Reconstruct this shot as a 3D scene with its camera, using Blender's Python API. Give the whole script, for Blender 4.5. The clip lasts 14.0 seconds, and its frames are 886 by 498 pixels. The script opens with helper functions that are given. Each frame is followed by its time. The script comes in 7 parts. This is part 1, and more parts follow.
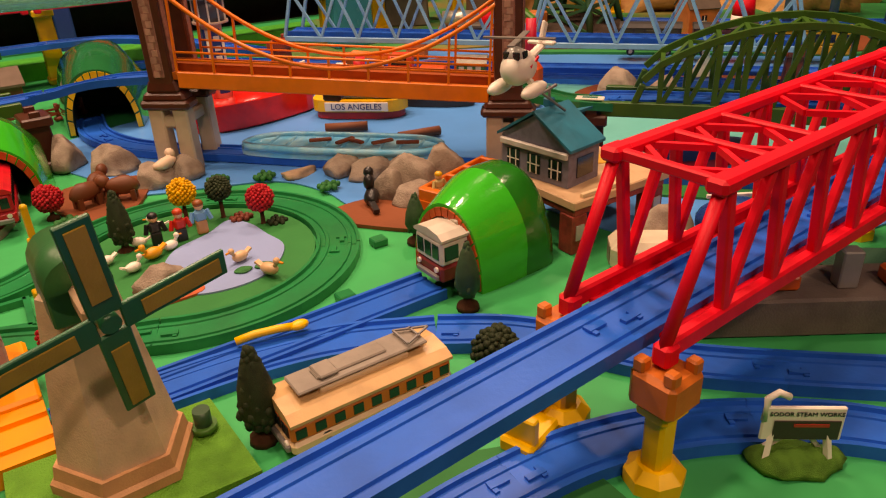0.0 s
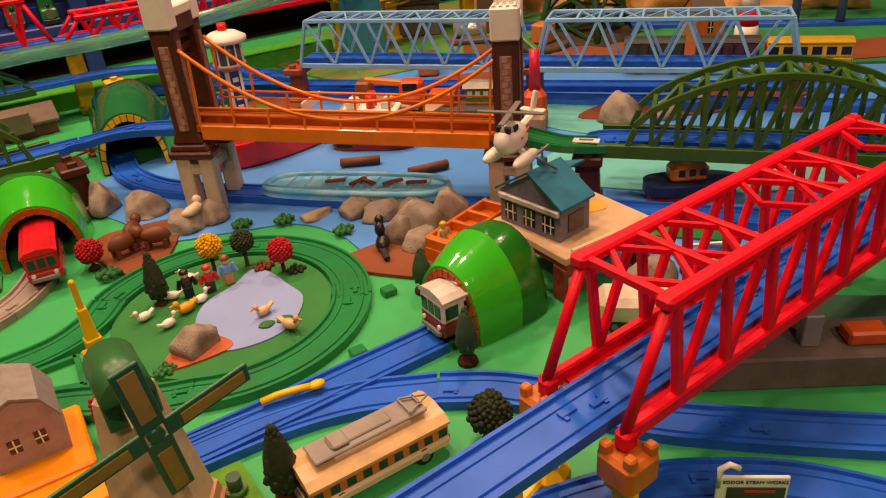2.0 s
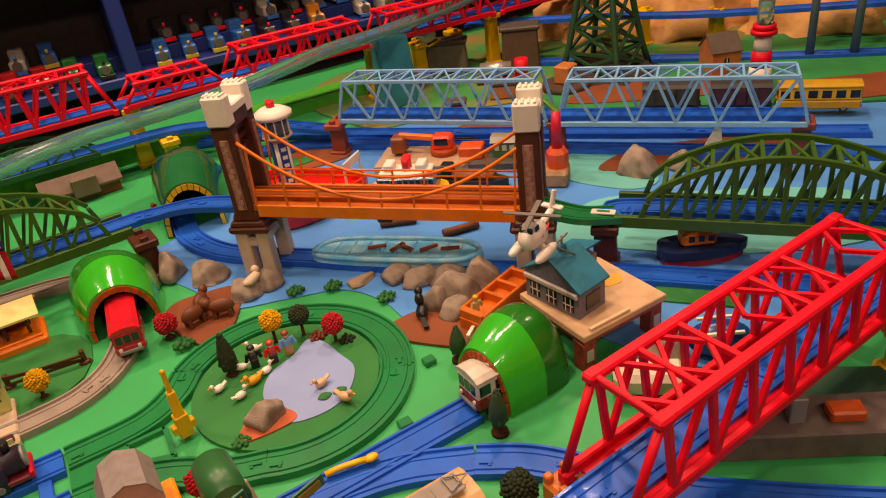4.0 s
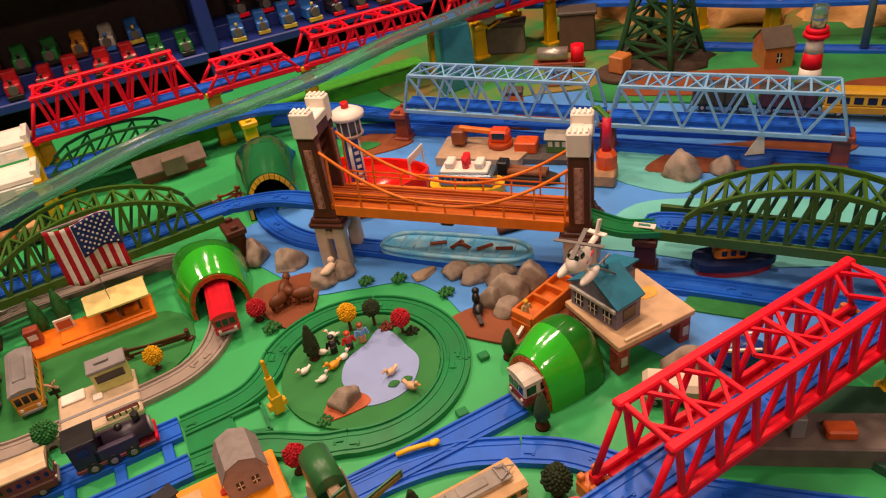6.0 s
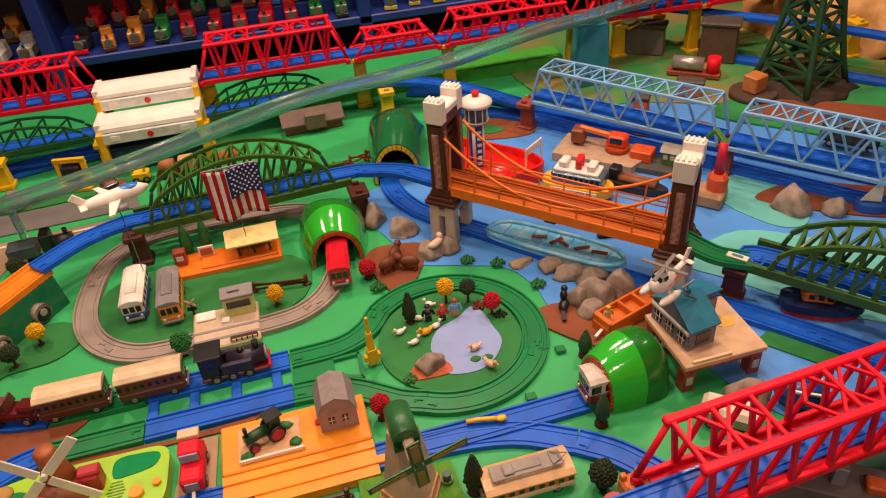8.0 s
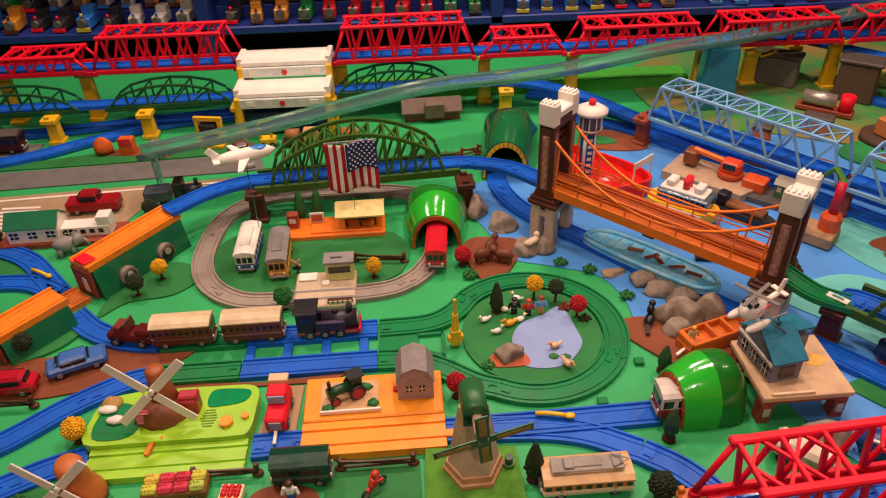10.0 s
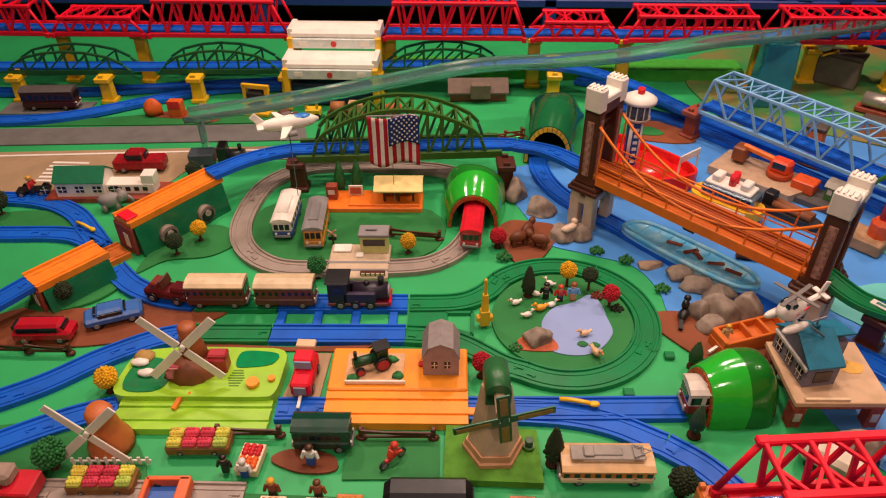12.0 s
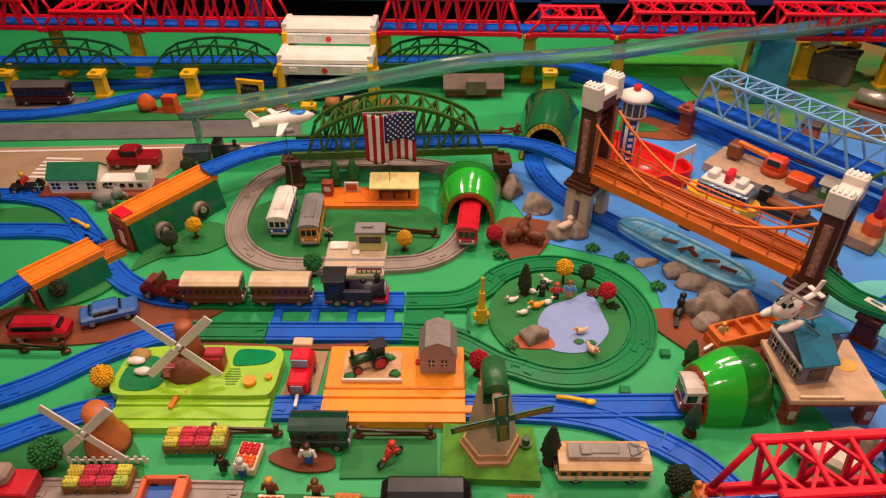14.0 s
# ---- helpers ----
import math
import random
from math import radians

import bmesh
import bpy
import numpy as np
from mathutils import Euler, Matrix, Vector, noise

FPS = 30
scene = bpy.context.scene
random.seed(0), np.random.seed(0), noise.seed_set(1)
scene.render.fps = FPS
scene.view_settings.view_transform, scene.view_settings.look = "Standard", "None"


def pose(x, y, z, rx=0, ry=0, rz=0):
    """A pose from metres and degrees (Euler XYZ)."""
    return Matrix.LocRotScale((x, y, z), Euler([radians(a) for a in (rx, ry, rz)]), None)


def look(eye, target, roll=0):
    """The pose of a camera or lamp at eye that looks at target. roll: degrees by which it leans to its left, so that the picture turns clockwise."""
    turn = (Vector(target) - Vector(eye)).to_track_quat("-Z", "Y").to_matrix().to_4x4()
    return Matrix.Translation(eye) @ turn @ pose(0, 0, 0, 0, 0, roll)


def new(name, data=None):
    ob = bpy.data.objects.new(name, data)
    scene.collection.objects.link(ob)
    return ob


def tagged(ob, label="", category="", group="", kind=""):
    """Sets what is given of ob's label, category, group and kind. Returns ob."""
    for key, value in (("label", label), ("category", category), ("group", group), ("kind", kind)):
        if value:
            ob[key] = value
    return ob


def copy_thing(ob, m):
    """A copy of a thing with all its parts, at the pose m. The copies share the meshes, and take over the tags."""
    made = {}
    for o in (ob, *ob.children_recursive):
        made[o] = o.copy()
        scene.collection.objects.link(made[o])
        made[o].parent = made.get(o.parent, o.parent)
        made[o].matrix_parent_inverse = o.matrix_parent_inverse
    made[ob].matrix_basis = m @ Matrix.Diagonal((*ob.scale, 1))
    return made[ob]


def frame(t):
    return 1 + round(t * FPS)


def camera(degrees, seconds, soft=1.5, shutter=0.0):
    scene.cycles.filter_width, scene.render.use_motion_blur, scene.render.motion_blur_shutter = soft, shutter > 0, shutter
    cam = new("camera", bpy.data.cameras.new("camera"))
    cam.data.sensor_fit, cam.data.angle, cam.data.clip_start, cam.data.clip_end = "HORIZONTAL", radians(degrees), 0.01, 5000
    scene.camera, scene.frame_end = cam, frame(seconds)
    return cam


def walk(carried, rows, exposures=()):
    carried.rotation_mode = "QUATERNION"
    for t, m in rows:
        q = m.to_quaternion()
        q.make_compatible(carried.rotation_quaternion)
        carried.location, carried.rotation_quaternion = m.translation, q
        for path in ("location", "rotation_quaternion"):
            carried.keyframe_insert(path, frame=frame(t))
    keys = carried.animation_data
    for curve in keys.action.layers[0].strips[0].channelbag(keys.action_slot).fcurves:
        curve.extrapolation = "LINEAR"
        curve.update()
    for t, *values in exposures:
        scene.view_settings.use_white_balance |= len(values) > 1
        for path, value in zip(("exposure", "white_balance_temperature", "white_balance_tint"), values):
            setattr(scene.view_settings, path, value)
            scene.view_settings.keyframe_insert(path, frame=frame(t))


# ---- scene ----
cam = camera(63.2, 14.0, 1.15)
PATH = [
    (0, (-0.219, -0.48, 0.289), (0.718, 1.036, -0.618), -2.4),
    (0.5, (-0.212, -0.483, 0.293), (0.704, 1.043, -0.619), -2.9),
    (1, (-0.211, -0.489, 0.299), (0.681, 1.046, -0.622), -3.5),
    (1.5, (-0.211, -0.497, 0.339), (0.669, 1.038, -0.594), -4.0),
    (2, (-0.206, -0.507, 0.38), (0.647, 1.018, -0.594), -4.9),
    (2.5, (-0.208, -0.517, 0.418), (0.615, 1.015, -0.571), -5.9),
    (3, (-0.207, -0.521, 0.445), (0.59, 1.025, -0.543), -6.9),
    (5.5, (-0.233, -0.578, 0.62), (0.438, 0.973, -0.451), -8.8),
    (6, (-0.237, -0.584, 0.651), (0.354, 0.954, -0.483), -8.6),
    (6.5, (-0.24, -0.597, 0.683), (0.29, 0.921, -0.506), -7.6),
    (7, (-0.244, -0.61, 0.707), (0.208, 0.906, -0.517), -6.4),
    (7.5, (-0.245, -0.624, 0.725), (0.118, 0.919, -0.495), -5.8),
    (8, (-0.241, -0.642, 0.735), (0.044, 0.94, -0.455), -5.1),
    (8.5, (-0.241, -0.661, 0.74), (-0.02, 0.946, -0.43), -4.5),
    (9, (-0.243, -0.675, 0.744), (-0.099, 0.953, -0.408), -4.2),
    (11.5, (-0.246, -0.69, 0.737), (-0.318, 0.905, -0.468), -0.1),
    (12, (-0.24, -0.69, 0.732), (-0.326, 0.909, -0.466), -0.5),
    (12.5, (-0.242, -0.692, 0.738), (-0.333, 0.904, -0.465), -0.6),
    (13, (-0.242, -0.691, 0.733), (-0.332, 0.905, -0.468), -0.4),
    (13.5, (-0.246, -0.689, 0.737), (-0.322, 0.901, -0.474), -0.0),
    (14, (-0.245, -0.686, 0.738), (-0.312, 0.902, -0.476), -0.1),
]
walk(cam, [(t, look(eye, target, roll)) for t, eye, target, roll in PATH], exposures=[(0.0, 0.16, 8000, 17), (3.0, 0.05, 7900, 17), (6.0, 0.0, 7050, 17), (8.5, -0.04, 6600, 17), (11.5, -0.09, 6250, 17), (14.0, -0.09, 6250, 17)])


# ---- light: a dim shop room, warm ceiling spots over the table, added fill lamps in front ----
def srgb(code):
    """Linear colour from a hex code."""
    ch = [int(code[i:i + 2], 16) / 255 for i in (0, 2, 4)]
    return tuple(c / 12.92 if c <= 0.04045 else ((c + 0.055) / 1.055) ** 2.4 for c in ch) + (1.0,)


world = bpy.data.worlds.new("room_air")
world.use_nodes = True
world.node_tree.nodes["Background"].inputs[0].default_value = (1.0, 0.86, 0.7, 1)
world.node_tree.nodes["Background"].inputs[1].default_value = 0.05
scene.world = world

# y below -1: unseen fill lamps, added to brighten faces toward the camera
LAMPS = [(-0.55, 0.0, 1.55), (0.12, 0.2, 1.55), (-0.1, 0.95, 1.55), (0.85, 0.85, 1.55), (-1.05, 0.85, 1.55), (-0.6, -1.5, 1.55), (0.2, -1.7, 1.55), (1.0, -0.3, 1.55)]
POWER = 10.0


# ---- materials ----
def surface(name, code, rough=0.38, vary=0.12, bump=0.05, scale=60.0, metal=0.0, coat=0.0, clear=0.0, second=None, spec=0.5):
    """Principled surface with cloudy colour change at two sizes, smudges in the gloss and a fine relief."""
    m = bpy.data.materials.new(name)
    m.use_nodes = True
    t = m.node_tree
    n, link = t.nodes, t.links
    b = n["Principled BSDF"]
    base = srgb(code)
    geo = n.new("ShaderNodeTexCoord")
    rnd = n.new("ShaderNodeObjectInfo")
    big = n.new("ShaderNodeTexNoise")
    big.inputs["Scale"].default_value = scale
    big.inputs["Detail"].default_value = 4
    fine = n.new("ShaderNodeTexNoise")
    fine.inputs["Scale"].default_value = scale * 14
    fine.inputs["Detail"].default_value = 2
    link.new(geo.outputs["Object"], big.inputs["Vector"])
    link.new(geo.outputs["Object"], fine.inputs["Vector"])
    mix = n.new("ShaderNodeMix")
    mix.data_type = "RGBA"
    other = srgb(second) if second else tuple(c * (1 - 2.2 * vary) for c in base[:3]) + (1.0,)
    mix.inputs[6].default_value, mix.inputs[7].default_value = base, other
    ramp = n.new("ShaderNodeMapRange")
    ramp.inputs[1].default_value, ramp.inputs[2].default_value = 0.42, 0.72
    ramp.inputs[4].default_value = 1.0 if second else 0.8
    link.new(big.outputs["Fac"], ramp.inputs[0])
    link.new(ramp.outputs[0], mix.inputs[0])
    hue = n.new("ShaderNodeHueSaturation")
    val = n.new("ShaderNodeMapRange")
    val.inputs[3].default_value, val.inputs[4].default_value = 1 - vary * 0.6, 1 + vary * 0.6
    link.new(rnd.outputs["Random"], val.inputs[0])
    link.new(val.outputs[0], hue.inputs["Value"])
    link.new(mix.outputs[2], hue.inputs["Color"])
    link.new(hue.outputs[0], b.inputs["Base Color"])
    gl = n.new("ShaderNodeMapRange")
    gl.inputs[3].default_value, gl.inputs[4].default_value = max(0.03, rough - 0.1), min(1, rough + 0.14)
    link.new(big.outputs["Fac"], gl.inputs[0])
    link.new(gl.outputs[0], b.inputs["Roughness"])
    bp = n.new("ShaderNodeBump")
    bp.inputs["Strength"].default_value = bump
    bp.inputs["Distance"].default_value = 0.002
    link.new(fine.outputs["Fac"], bp.inputs["Height"])
    link.new(bp.outputs[0], b.inputs["Normal"])
    b.inputs["Metallic"].default_value = metal
    b.inputs["Coat Weight"].default_value = coat
    b.inputs["Specular IOR Level"].default_value = spec
    if clear:
        b.inputs["Transmission Weight"].default_value = clear
        b.inputs["IOR"].default_value = 1.2
    return m


M_ = {}


def col(code, rough=0.38, **more):
    """A moulded plastic of that colour, made once."""
    key = (code, rough, tuple(sorted(more.items())))
    if key not in M_:
        M_[key] = surface("plastic_" + code, code, rough, **more)
    return M_[key]


GRASS = surface("green_felt_board", "2ea75e", 0.45, 0.10, 0.08, 7, spec=0.35)
LAWN = surface("dark_green_sheet", "2a7a3c", 0.6, 0.12, 0.1, 14, spec=0.25)
DIRT = surface("brown_sheet", "86492c", 0.6, 0.14, 0.1, 14, spec=0.25)
WATER = surface("blue_sheet", "4f93dc", 0.34, 0.10, 0.05, 6, spec=0.5)
DEEP = surface("deep_blue_sheet", "2f62b4", 0.4, 0.12, 0.05, 8)
TEAL = surface("teal_sheet", "66bfb6", 0.4, 0.10, 0.05, 10)
POND = surface("pond_sheet", "8fa3d2", 0.4, 0.08, 0.05, 16)
ROAD = surface("asphalt_sheet", "6d6a66", 0.75, 0.12, 0.2, 25, spec=0.2)
PAVE = surface("tan_road_sheet", "a98d6c", 0.7, 0.10, 0.15, 18, spec=0.2)
BLUE = surface("blue_rail_plastic", "1560cc", 0.40, 0.14, 0.05, 30, coat=0.04, spec=0.35)
GREENR = surface("green_rail_plastic", "0d7f45", 0.30, 0.14, 0.04, 30, coat=0.15)
GREYR = surface("grey_rail_plastic", "9b8c80", 0.45, 0.12, 0.06, 40)
RED = surface("red_plastic", "e8122a", 0.46, 0.10, 0.04, 40, spec=0.3)
ORANGE = surface("orange_plastic", "f07a1e", 0.33, 0.10, 0.04, 40, coat=0.1)
AMBER = surface("amber_plastic", "fb9a1c", 0.36, 0.10, 0.04, 25)
LIME = surface("lime_plastic", "9fd42c", 0.33, 0.10, 0.04, 25, coat=0.1)
YELLOW = surface("yellow_plastic", "f2bd1a", 0.36, 0.12, 0.04, 40)
BROWN = surface("dark_brown_plastic", "54281a", 0.35, 0.16, 0.05, 50)
BRICK = surface("red_brown_plastic", "94402b", 0.45, 0.2, 0.1, 60)
OLIVE = surface("olive_green_plastic", "38601c", 0.36, 0.14, 0.05, 50)
PINE = surface("dark_green_plastic", "13592f", 0.38, 0.16, 0.06, 50)
SKY = surface("pale_blue_plastic", "7fb4dc", 0.33, 0.10, 0.04, 50)
WHITE = surface("white_plastic", "efe6d8", 0.36, 0.08, 0.04, 30)
CREAM = surface("cream_plastic", "e6c79c", 0.33, 0.10, 0.04, 30, coat=0.2)
GREY = surface("grey_plastic", "8b8684", 0.42, 0.12, 0.05, 40)
BLACK = surface("black_plastic", "1c1a1b", 0.35, 0.2, 0.06, 60)
ROCK = surface("painted_rock", "9a8a7a", 0.7, 0.2, 0.5, 45, second="6a574c", spec=0.3)
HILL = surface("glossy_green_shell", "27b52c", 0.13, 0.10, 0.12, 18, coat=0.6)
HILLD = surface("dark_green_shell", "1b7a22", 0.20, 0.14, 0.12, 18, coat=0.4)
DKHILL = surface("deep_green_translucent_shell", "18683a", 0.12, 0.12, 0.1, 18, coat=0.6)
BARK = surface("brown_bark", "4a2c1c", 0.8, 0.2, 0.3, 90, spec=0.2)
LEAFD = surface("dark_leaf_plastic", "2f3b22", 0.62, 0.25, 0.3, 120, spec=0.3)
LEAFG = surface("green_leaf_plastic", "2f7a3c", 0.6, 0.25, 0.3, 120, spec=0.3)
LEAFY = surface("yellow_leaf_plastic", "e6ad16", 0.6, 0.2, 0.3, 120, spec=0.3)
LEAFR = surface("red_leaf_plastic", "c01f2c", 0.6, 0.2, 0.3, 120, spec=0.3)
GLASS = surface("clear_tinted_plastic", "a9dcd8", 0.08, 0.04, 0.03, 20, clear=0.88)
ICE = surface("pale_ice_plastic", "6cd0ff", 0.3, 0.12, 0.2, 40, coat=0.15, second="b4e8f8")
DARKWIN = surface("dark_window", "1b2026", 0.15, 0.1, 0.02, 60, coat=0.3)
ROOM = surface("dark_room_paint", "54463c", 0.8, 0.1, 0.1, 3, spec=0.2)
CEIL = surface("warm_ceiling_paint", "c8b69c", 0.8, 0.06, 0.1, 3, spec=0.2)
SHELF = surface("navy_shelf_paint", "1a2f78", 0.45, 0.12, 0.05, 6)


# ---- mesh building ----
class Shape:
    """Vertices and faces of one mesh, gathered from simple solids."""

    def __init__(self):
        self.v, self.f, self.mi, self.sm = [], [], [], []

    def add(self, verts, faces, at=None, m=0, smooth=False):
        k = len(self.v)
        self.v += [tuple(at @ Vector(p)) if at is not None else tuple(p) for p in verts]
        self.f += [tuple(i + k for i in f) for f in faces]
        self.mi += [m] * len(faces)
        self.sm += [smooth] * len(faces)
        return self

    def box(self, c, s, b=0.0, at=None, m=0, taper=1.0):
        """A block of size s about c, its edges cut by b; taper narrows its top."""
        hx, hy, hz = s[0] / 2, s[1] / 2, s[2] / 2
        b = min(b, hx * 0.9, hy * 0.9, hz * 0.9)
        if b <= 0:
            vs = [(x * hx, y * hy, z * hz) for z in (-1, 1) for y in (-1, 1) for x in (-1, 1)]
            fs = [(0, 2, 3, 1), (4, 5, 7, 6), (0, 1, 5, 4), (2, 6, 7, 3), (0, 4, 6, 2), (1, 3, 7, 5)]
        else:
            vs, ids = [], {}
            for z in (-1, 1):
                for y in (-1, 1):
                    for x in (-1, 1):
                        for a in range(3):
                            ids[x, y, z, a] = len(vs)
                            d = [hx - b, hy - b, hz - b]
                            d[a] += b
                            vs.append((x * d[0], y * d[1], z * d[2]))
            fs = []
            for a in range(3):
                for q in (-1, 1):
                    loop = []
                    for u, w in ((-1, -1), (1, -1), (1, 1), (-1, 1)):
                        k = [0, 0, 0]
                        k[a], k[(a + 1) % 3], k[(a + 2) % 3] = q, u, w
                        loop.append(ids[k[0], k[1], k[2], a])
                    fs.append(tuple(loop if q > 0 else loop[::-1]))
                e, g = (a + 1) % 3, (a + 2) % 3
                for u in (-1, 1):
                    for w in (-1, 1):
                        k0, k1 = [0, 0, 0], [0, 0, 0]
                        k0[a], k1[a] = -1, 1
                        k0[e] = k1[e] = u
                        k0[g] = k1[g] = w
                        loop = [ids[(*k0, e)], ids[(*k1, e)], ids[(*k1, g)], ids[(*k0, g)]]
                        fs.append(tuple(loop if u * w < 0 else loop[::-1]))
            for z in (-1, 1):
                for y in (-1, 1):
                    for x in (-1, 1):
                        loop = [ids[x, y, z, a] for a in range(3)]
                        fs.append(tuple(loop if x * y * z > 0 else loop[::-1]))
        if taper != 1.0:
            vs = [(x * (1 + (taper - 1) * (z / hz + 1) / 2), y * (1 + (taper - 1) * (z / hz + 1) / 2), z) for x, y, z in vs]
        t = Matrix.Translation(c)
        return self.add(vs, fs, (at @ t) if at is not None else t, m)

    def cyl(self, c, r, h, n=16, r2=None, at=None, m=0, axis="z", smooth=True):
        """A cylinder or cone about c."""
        r2 = r if r2 is None else r2
        vs = [(math.cos(2 * math.pi * i / n) * q, math.sin(2 * math.pi * i / n) * q, z) for z, q in ((-h / 2, r), (h / 2, r2)) for i in range(n)]
        t = Matrix.Translation(c) @ {"z": Matrix(), "x": pose(0, 0, 0, 0, 90, 0), "y": pose(0, 0, 0, 90, 0, 0)}[axis]
        t = at @ t if at is not None else t
        k = len(self.v)
        self.add(vs, [(i, (i + 1) % n, n + (i + 1) % n, n + i) for i in range(n)], t, m, smooth)
        self.f += [tuple(k + i for i in range(n))[::-1], tuple(k + n + i for i in range(n))]
        self.mi += [m, m]
        self.sm += [False, False]
        return self

    def lathe(self, c, rings, n=16, at=None, m=0):
        """A turned body: rings of (radius, height)."""
        vs = [(math.cos(2 * math.pi * i / n) * q, math.sin(2 * math.pi * i / n) * q, z) for q, z in rings for i in range(n)]
        fs = [(a * n + i, a * n + (i + 1) % n, (a + 1) * n + (i + 1) % n, (a + 1) * n + i) for a in range(len(rings) - 1) for i in range(n)]
        fs += [tuple(range(n))[::-1], tuple((len(rings) - 1) * n + i for i in range(n))]
        t = Matrix.Translation(c)
        return self.add(vs, fs, at @ t if at is not None else t, m, n > 8)

    def ball(self, c, r, n=10, at=None, m=0, rough=0.0, freq=60.0, cut=None):
        """A ball or ellipsoid, made lumpy by rough; cut: lowest height of its own half axis."""
        r = (r, r, r) if isinstance(r, (int, float)) else r
        vs, rows = [], max(4, n // 2 + 1)
        for j in range(rows + 1):
            th = math.pi * j / rows
            for i in range(n):
                ph = 2 * math.pi * i / n
                p = Vector((math.sin(th) * math.cos(ph), math.sin(th) * math.sin(ph), math.cos(th)))
                q = Vector((p.x * r[0] + c[0], p.y * r[1] + c[1], p.z * r[2] + c[2])) * freq
                k = 1 + (rough * (noise.noise(q) + 0.3 * noise.noise(q * 2.4)) if rough else 0)
                z = p.z if cut is None else max(p.z, cut)
                vs.append((p.x * r[0] * k, p.y * r[1] * k, z * r[2] * k))
        fs = [(j * n + i, (j + 1) * n + i, (j + 1) * n + (i + 1) % n, j * n + (i + 1) % n) for j in range(rows) for i in range(n)]
        t = Matrix.Translation(c)
        return self.add(vs, fs, at @ t if at is not None else t, m, True)

    def bar(self, p, q, w, h=None, b=0.0, m=0, at=None):
        """A beam of rectangular section from p to q."""
        p, q = Vector(p), Vector(q)
        d = q - p
        turn = d.to_track_quat("X", "Z").to_matrix().to_4x4()
        t = Matrix.Translation((p + q) / 2) @ turn
        return self.box((0, 0, 0), (d.length, w, h or w), b, at @ t if at is not None else t, m)

    def rod(self, pts, r, n=6, m=0, at=None):
        """A round rod along points."""
        prof = [(math.cos(2 * math.pi * i / n) * r, math.sin(2 * math.pi * i / n) * r) for i in range(n)]
        return self.sweep(pts, prof, m=m, at=at, smooth=True)

    def sweep(self, pts, prof, closed=False, m=0, at=None, smooth=False):
        """A closed section (across, up) carried along points, kept upright."""
        pts, n, vs = [Vector(p) for p in pts], len(prof), []
        last = len(pts) - 1
        for i, p in enumerate(pts):
            a = pts[i - 1] if (i or closed) else p
            c = pts[(i + 1) % len(pts)] if (i < last or closed) else p
            d = (c - a).normalized()
            side = d.cross(Vector((0, 0, 1)))
            side = side.normalized() if side.length > 1e-5 else Vector((1, 0, 0))
            up = side.cross(d)
            vs += [tuple(p + side * x + up * y) for x, y in prof]
        runs = len(pts) if closed else last
        fs = [(i * n + j, i * n + (j + 1) % n, ((i + 1) % len(pts)) * n + (j + 1) % n, ((i + 1) % len(pts)) * n + j) for i in range(runs) for j in range(n)]
        if not closed:
            fs += [tuple(range(n))[::-1], tuple(last * n + j for j in range(n))]
        return self.add(vs, fs, at, m, smooth)

    def slab(self, poly, z0, z1, m=0, at=None):
        """A flat outline given a thickness."""
        n = len(poly)
        vs = [(x, y, z0) for x, y in poly] + [(x, y, z1) for x, y in poly]
        fs = [(i, (i + 1) % n, n + (i + 1) % n, n + i) for i in range(n)] + [tuple(range(n))[::-1], tuple(n + i for i in range(n))]
        return self.add(vs, fs, at, m)


def mesh(name, sh, mats):
    me = bpy.data.meshes.new(name)
    me.from_pydata(sh.v, [], sh.f)
    for q in mats if isinstance(mats, (list, tuple)) else [mats]:
        me.materials.append(q)
    me.polygons.foreach_set("material_index", sh.mi)
    me.polygons.foreach_set("use_smooth", sh.sm)
    bm = bmesh.new()
    bm.from_mesh(me)
    bmesh.ops.recalc_face_normals(bm, faces=bm.faces)
    bm.to_mesh(me)
    bm.free()
    return me


def part(name, sh, mats, parent=None, label=""):
    """One mesh object under a thing or a part."""
    ob = new(name, mesh(name, sh, mats))
    if parent is not None:
        ob.parent = parent
    return tagged(ob, label) if label else ob


def thing(name, at, label, category, group=""):
    ob = new(name)
    ob.empty_display_size = 0.01
    ob.matrix_basis = at
    return tagged(ob, label, category, group)


def single(name, sh, mats, at, label, category, group="", kind=""):
    """A thing of one mesh."""
    ob = new(name, mesh(name, sh, mats))
    ob.matrix_basis = at
    return tagged(ob, label, category, group, kind)


def smooth_line(pts, n=6, closed=False):
    """Points of a smooth curve through pts."""
    ps, out = [Vector(p) for p in pts], []
    k = len(ps)
    for i in range(k if closed else k - 1):
        p1, p2 = ps[i], ps[(i + 1) % k]
        p0 = ps[i - 1] if (i or closed) else p1 * 2 - p2
        p3 = ps[(i + 2) % k] if (i + 2 < k or closed) else p2 * 2 - p1
        for j in range(n):
            t = j / n
            out.append(0.5 * (2 * p1 + (p2 - p0) * t + (2 * p0 - 5 * p1 + 4 * p2 - p3) * t * t + (3 * p1 - p0 - 3 * p2 + p3) * t ** 3))
    if not closed:
        out.append(ps[-1])
    return out


def blob(pts, n=5):
    return [(p.x, p.y) for p in smooth_line([(x, y, 0) for x, y in pts], n, True)]


def arc(c, r, a0, a1, n=18, z=0.0):
    return [(c[0] + r * math.cos(radians(a0 + (a1 - a0) * i / n)), c[1] + r * math.sin(radians(a0 + (a1 - a0) * i / n)), z) for i in range(n + 1)]


# ---- the room and the table ----
def setting(name, sh, mats, label):
    return tagged(part(name, sh, mats), label, "", "", "structure")


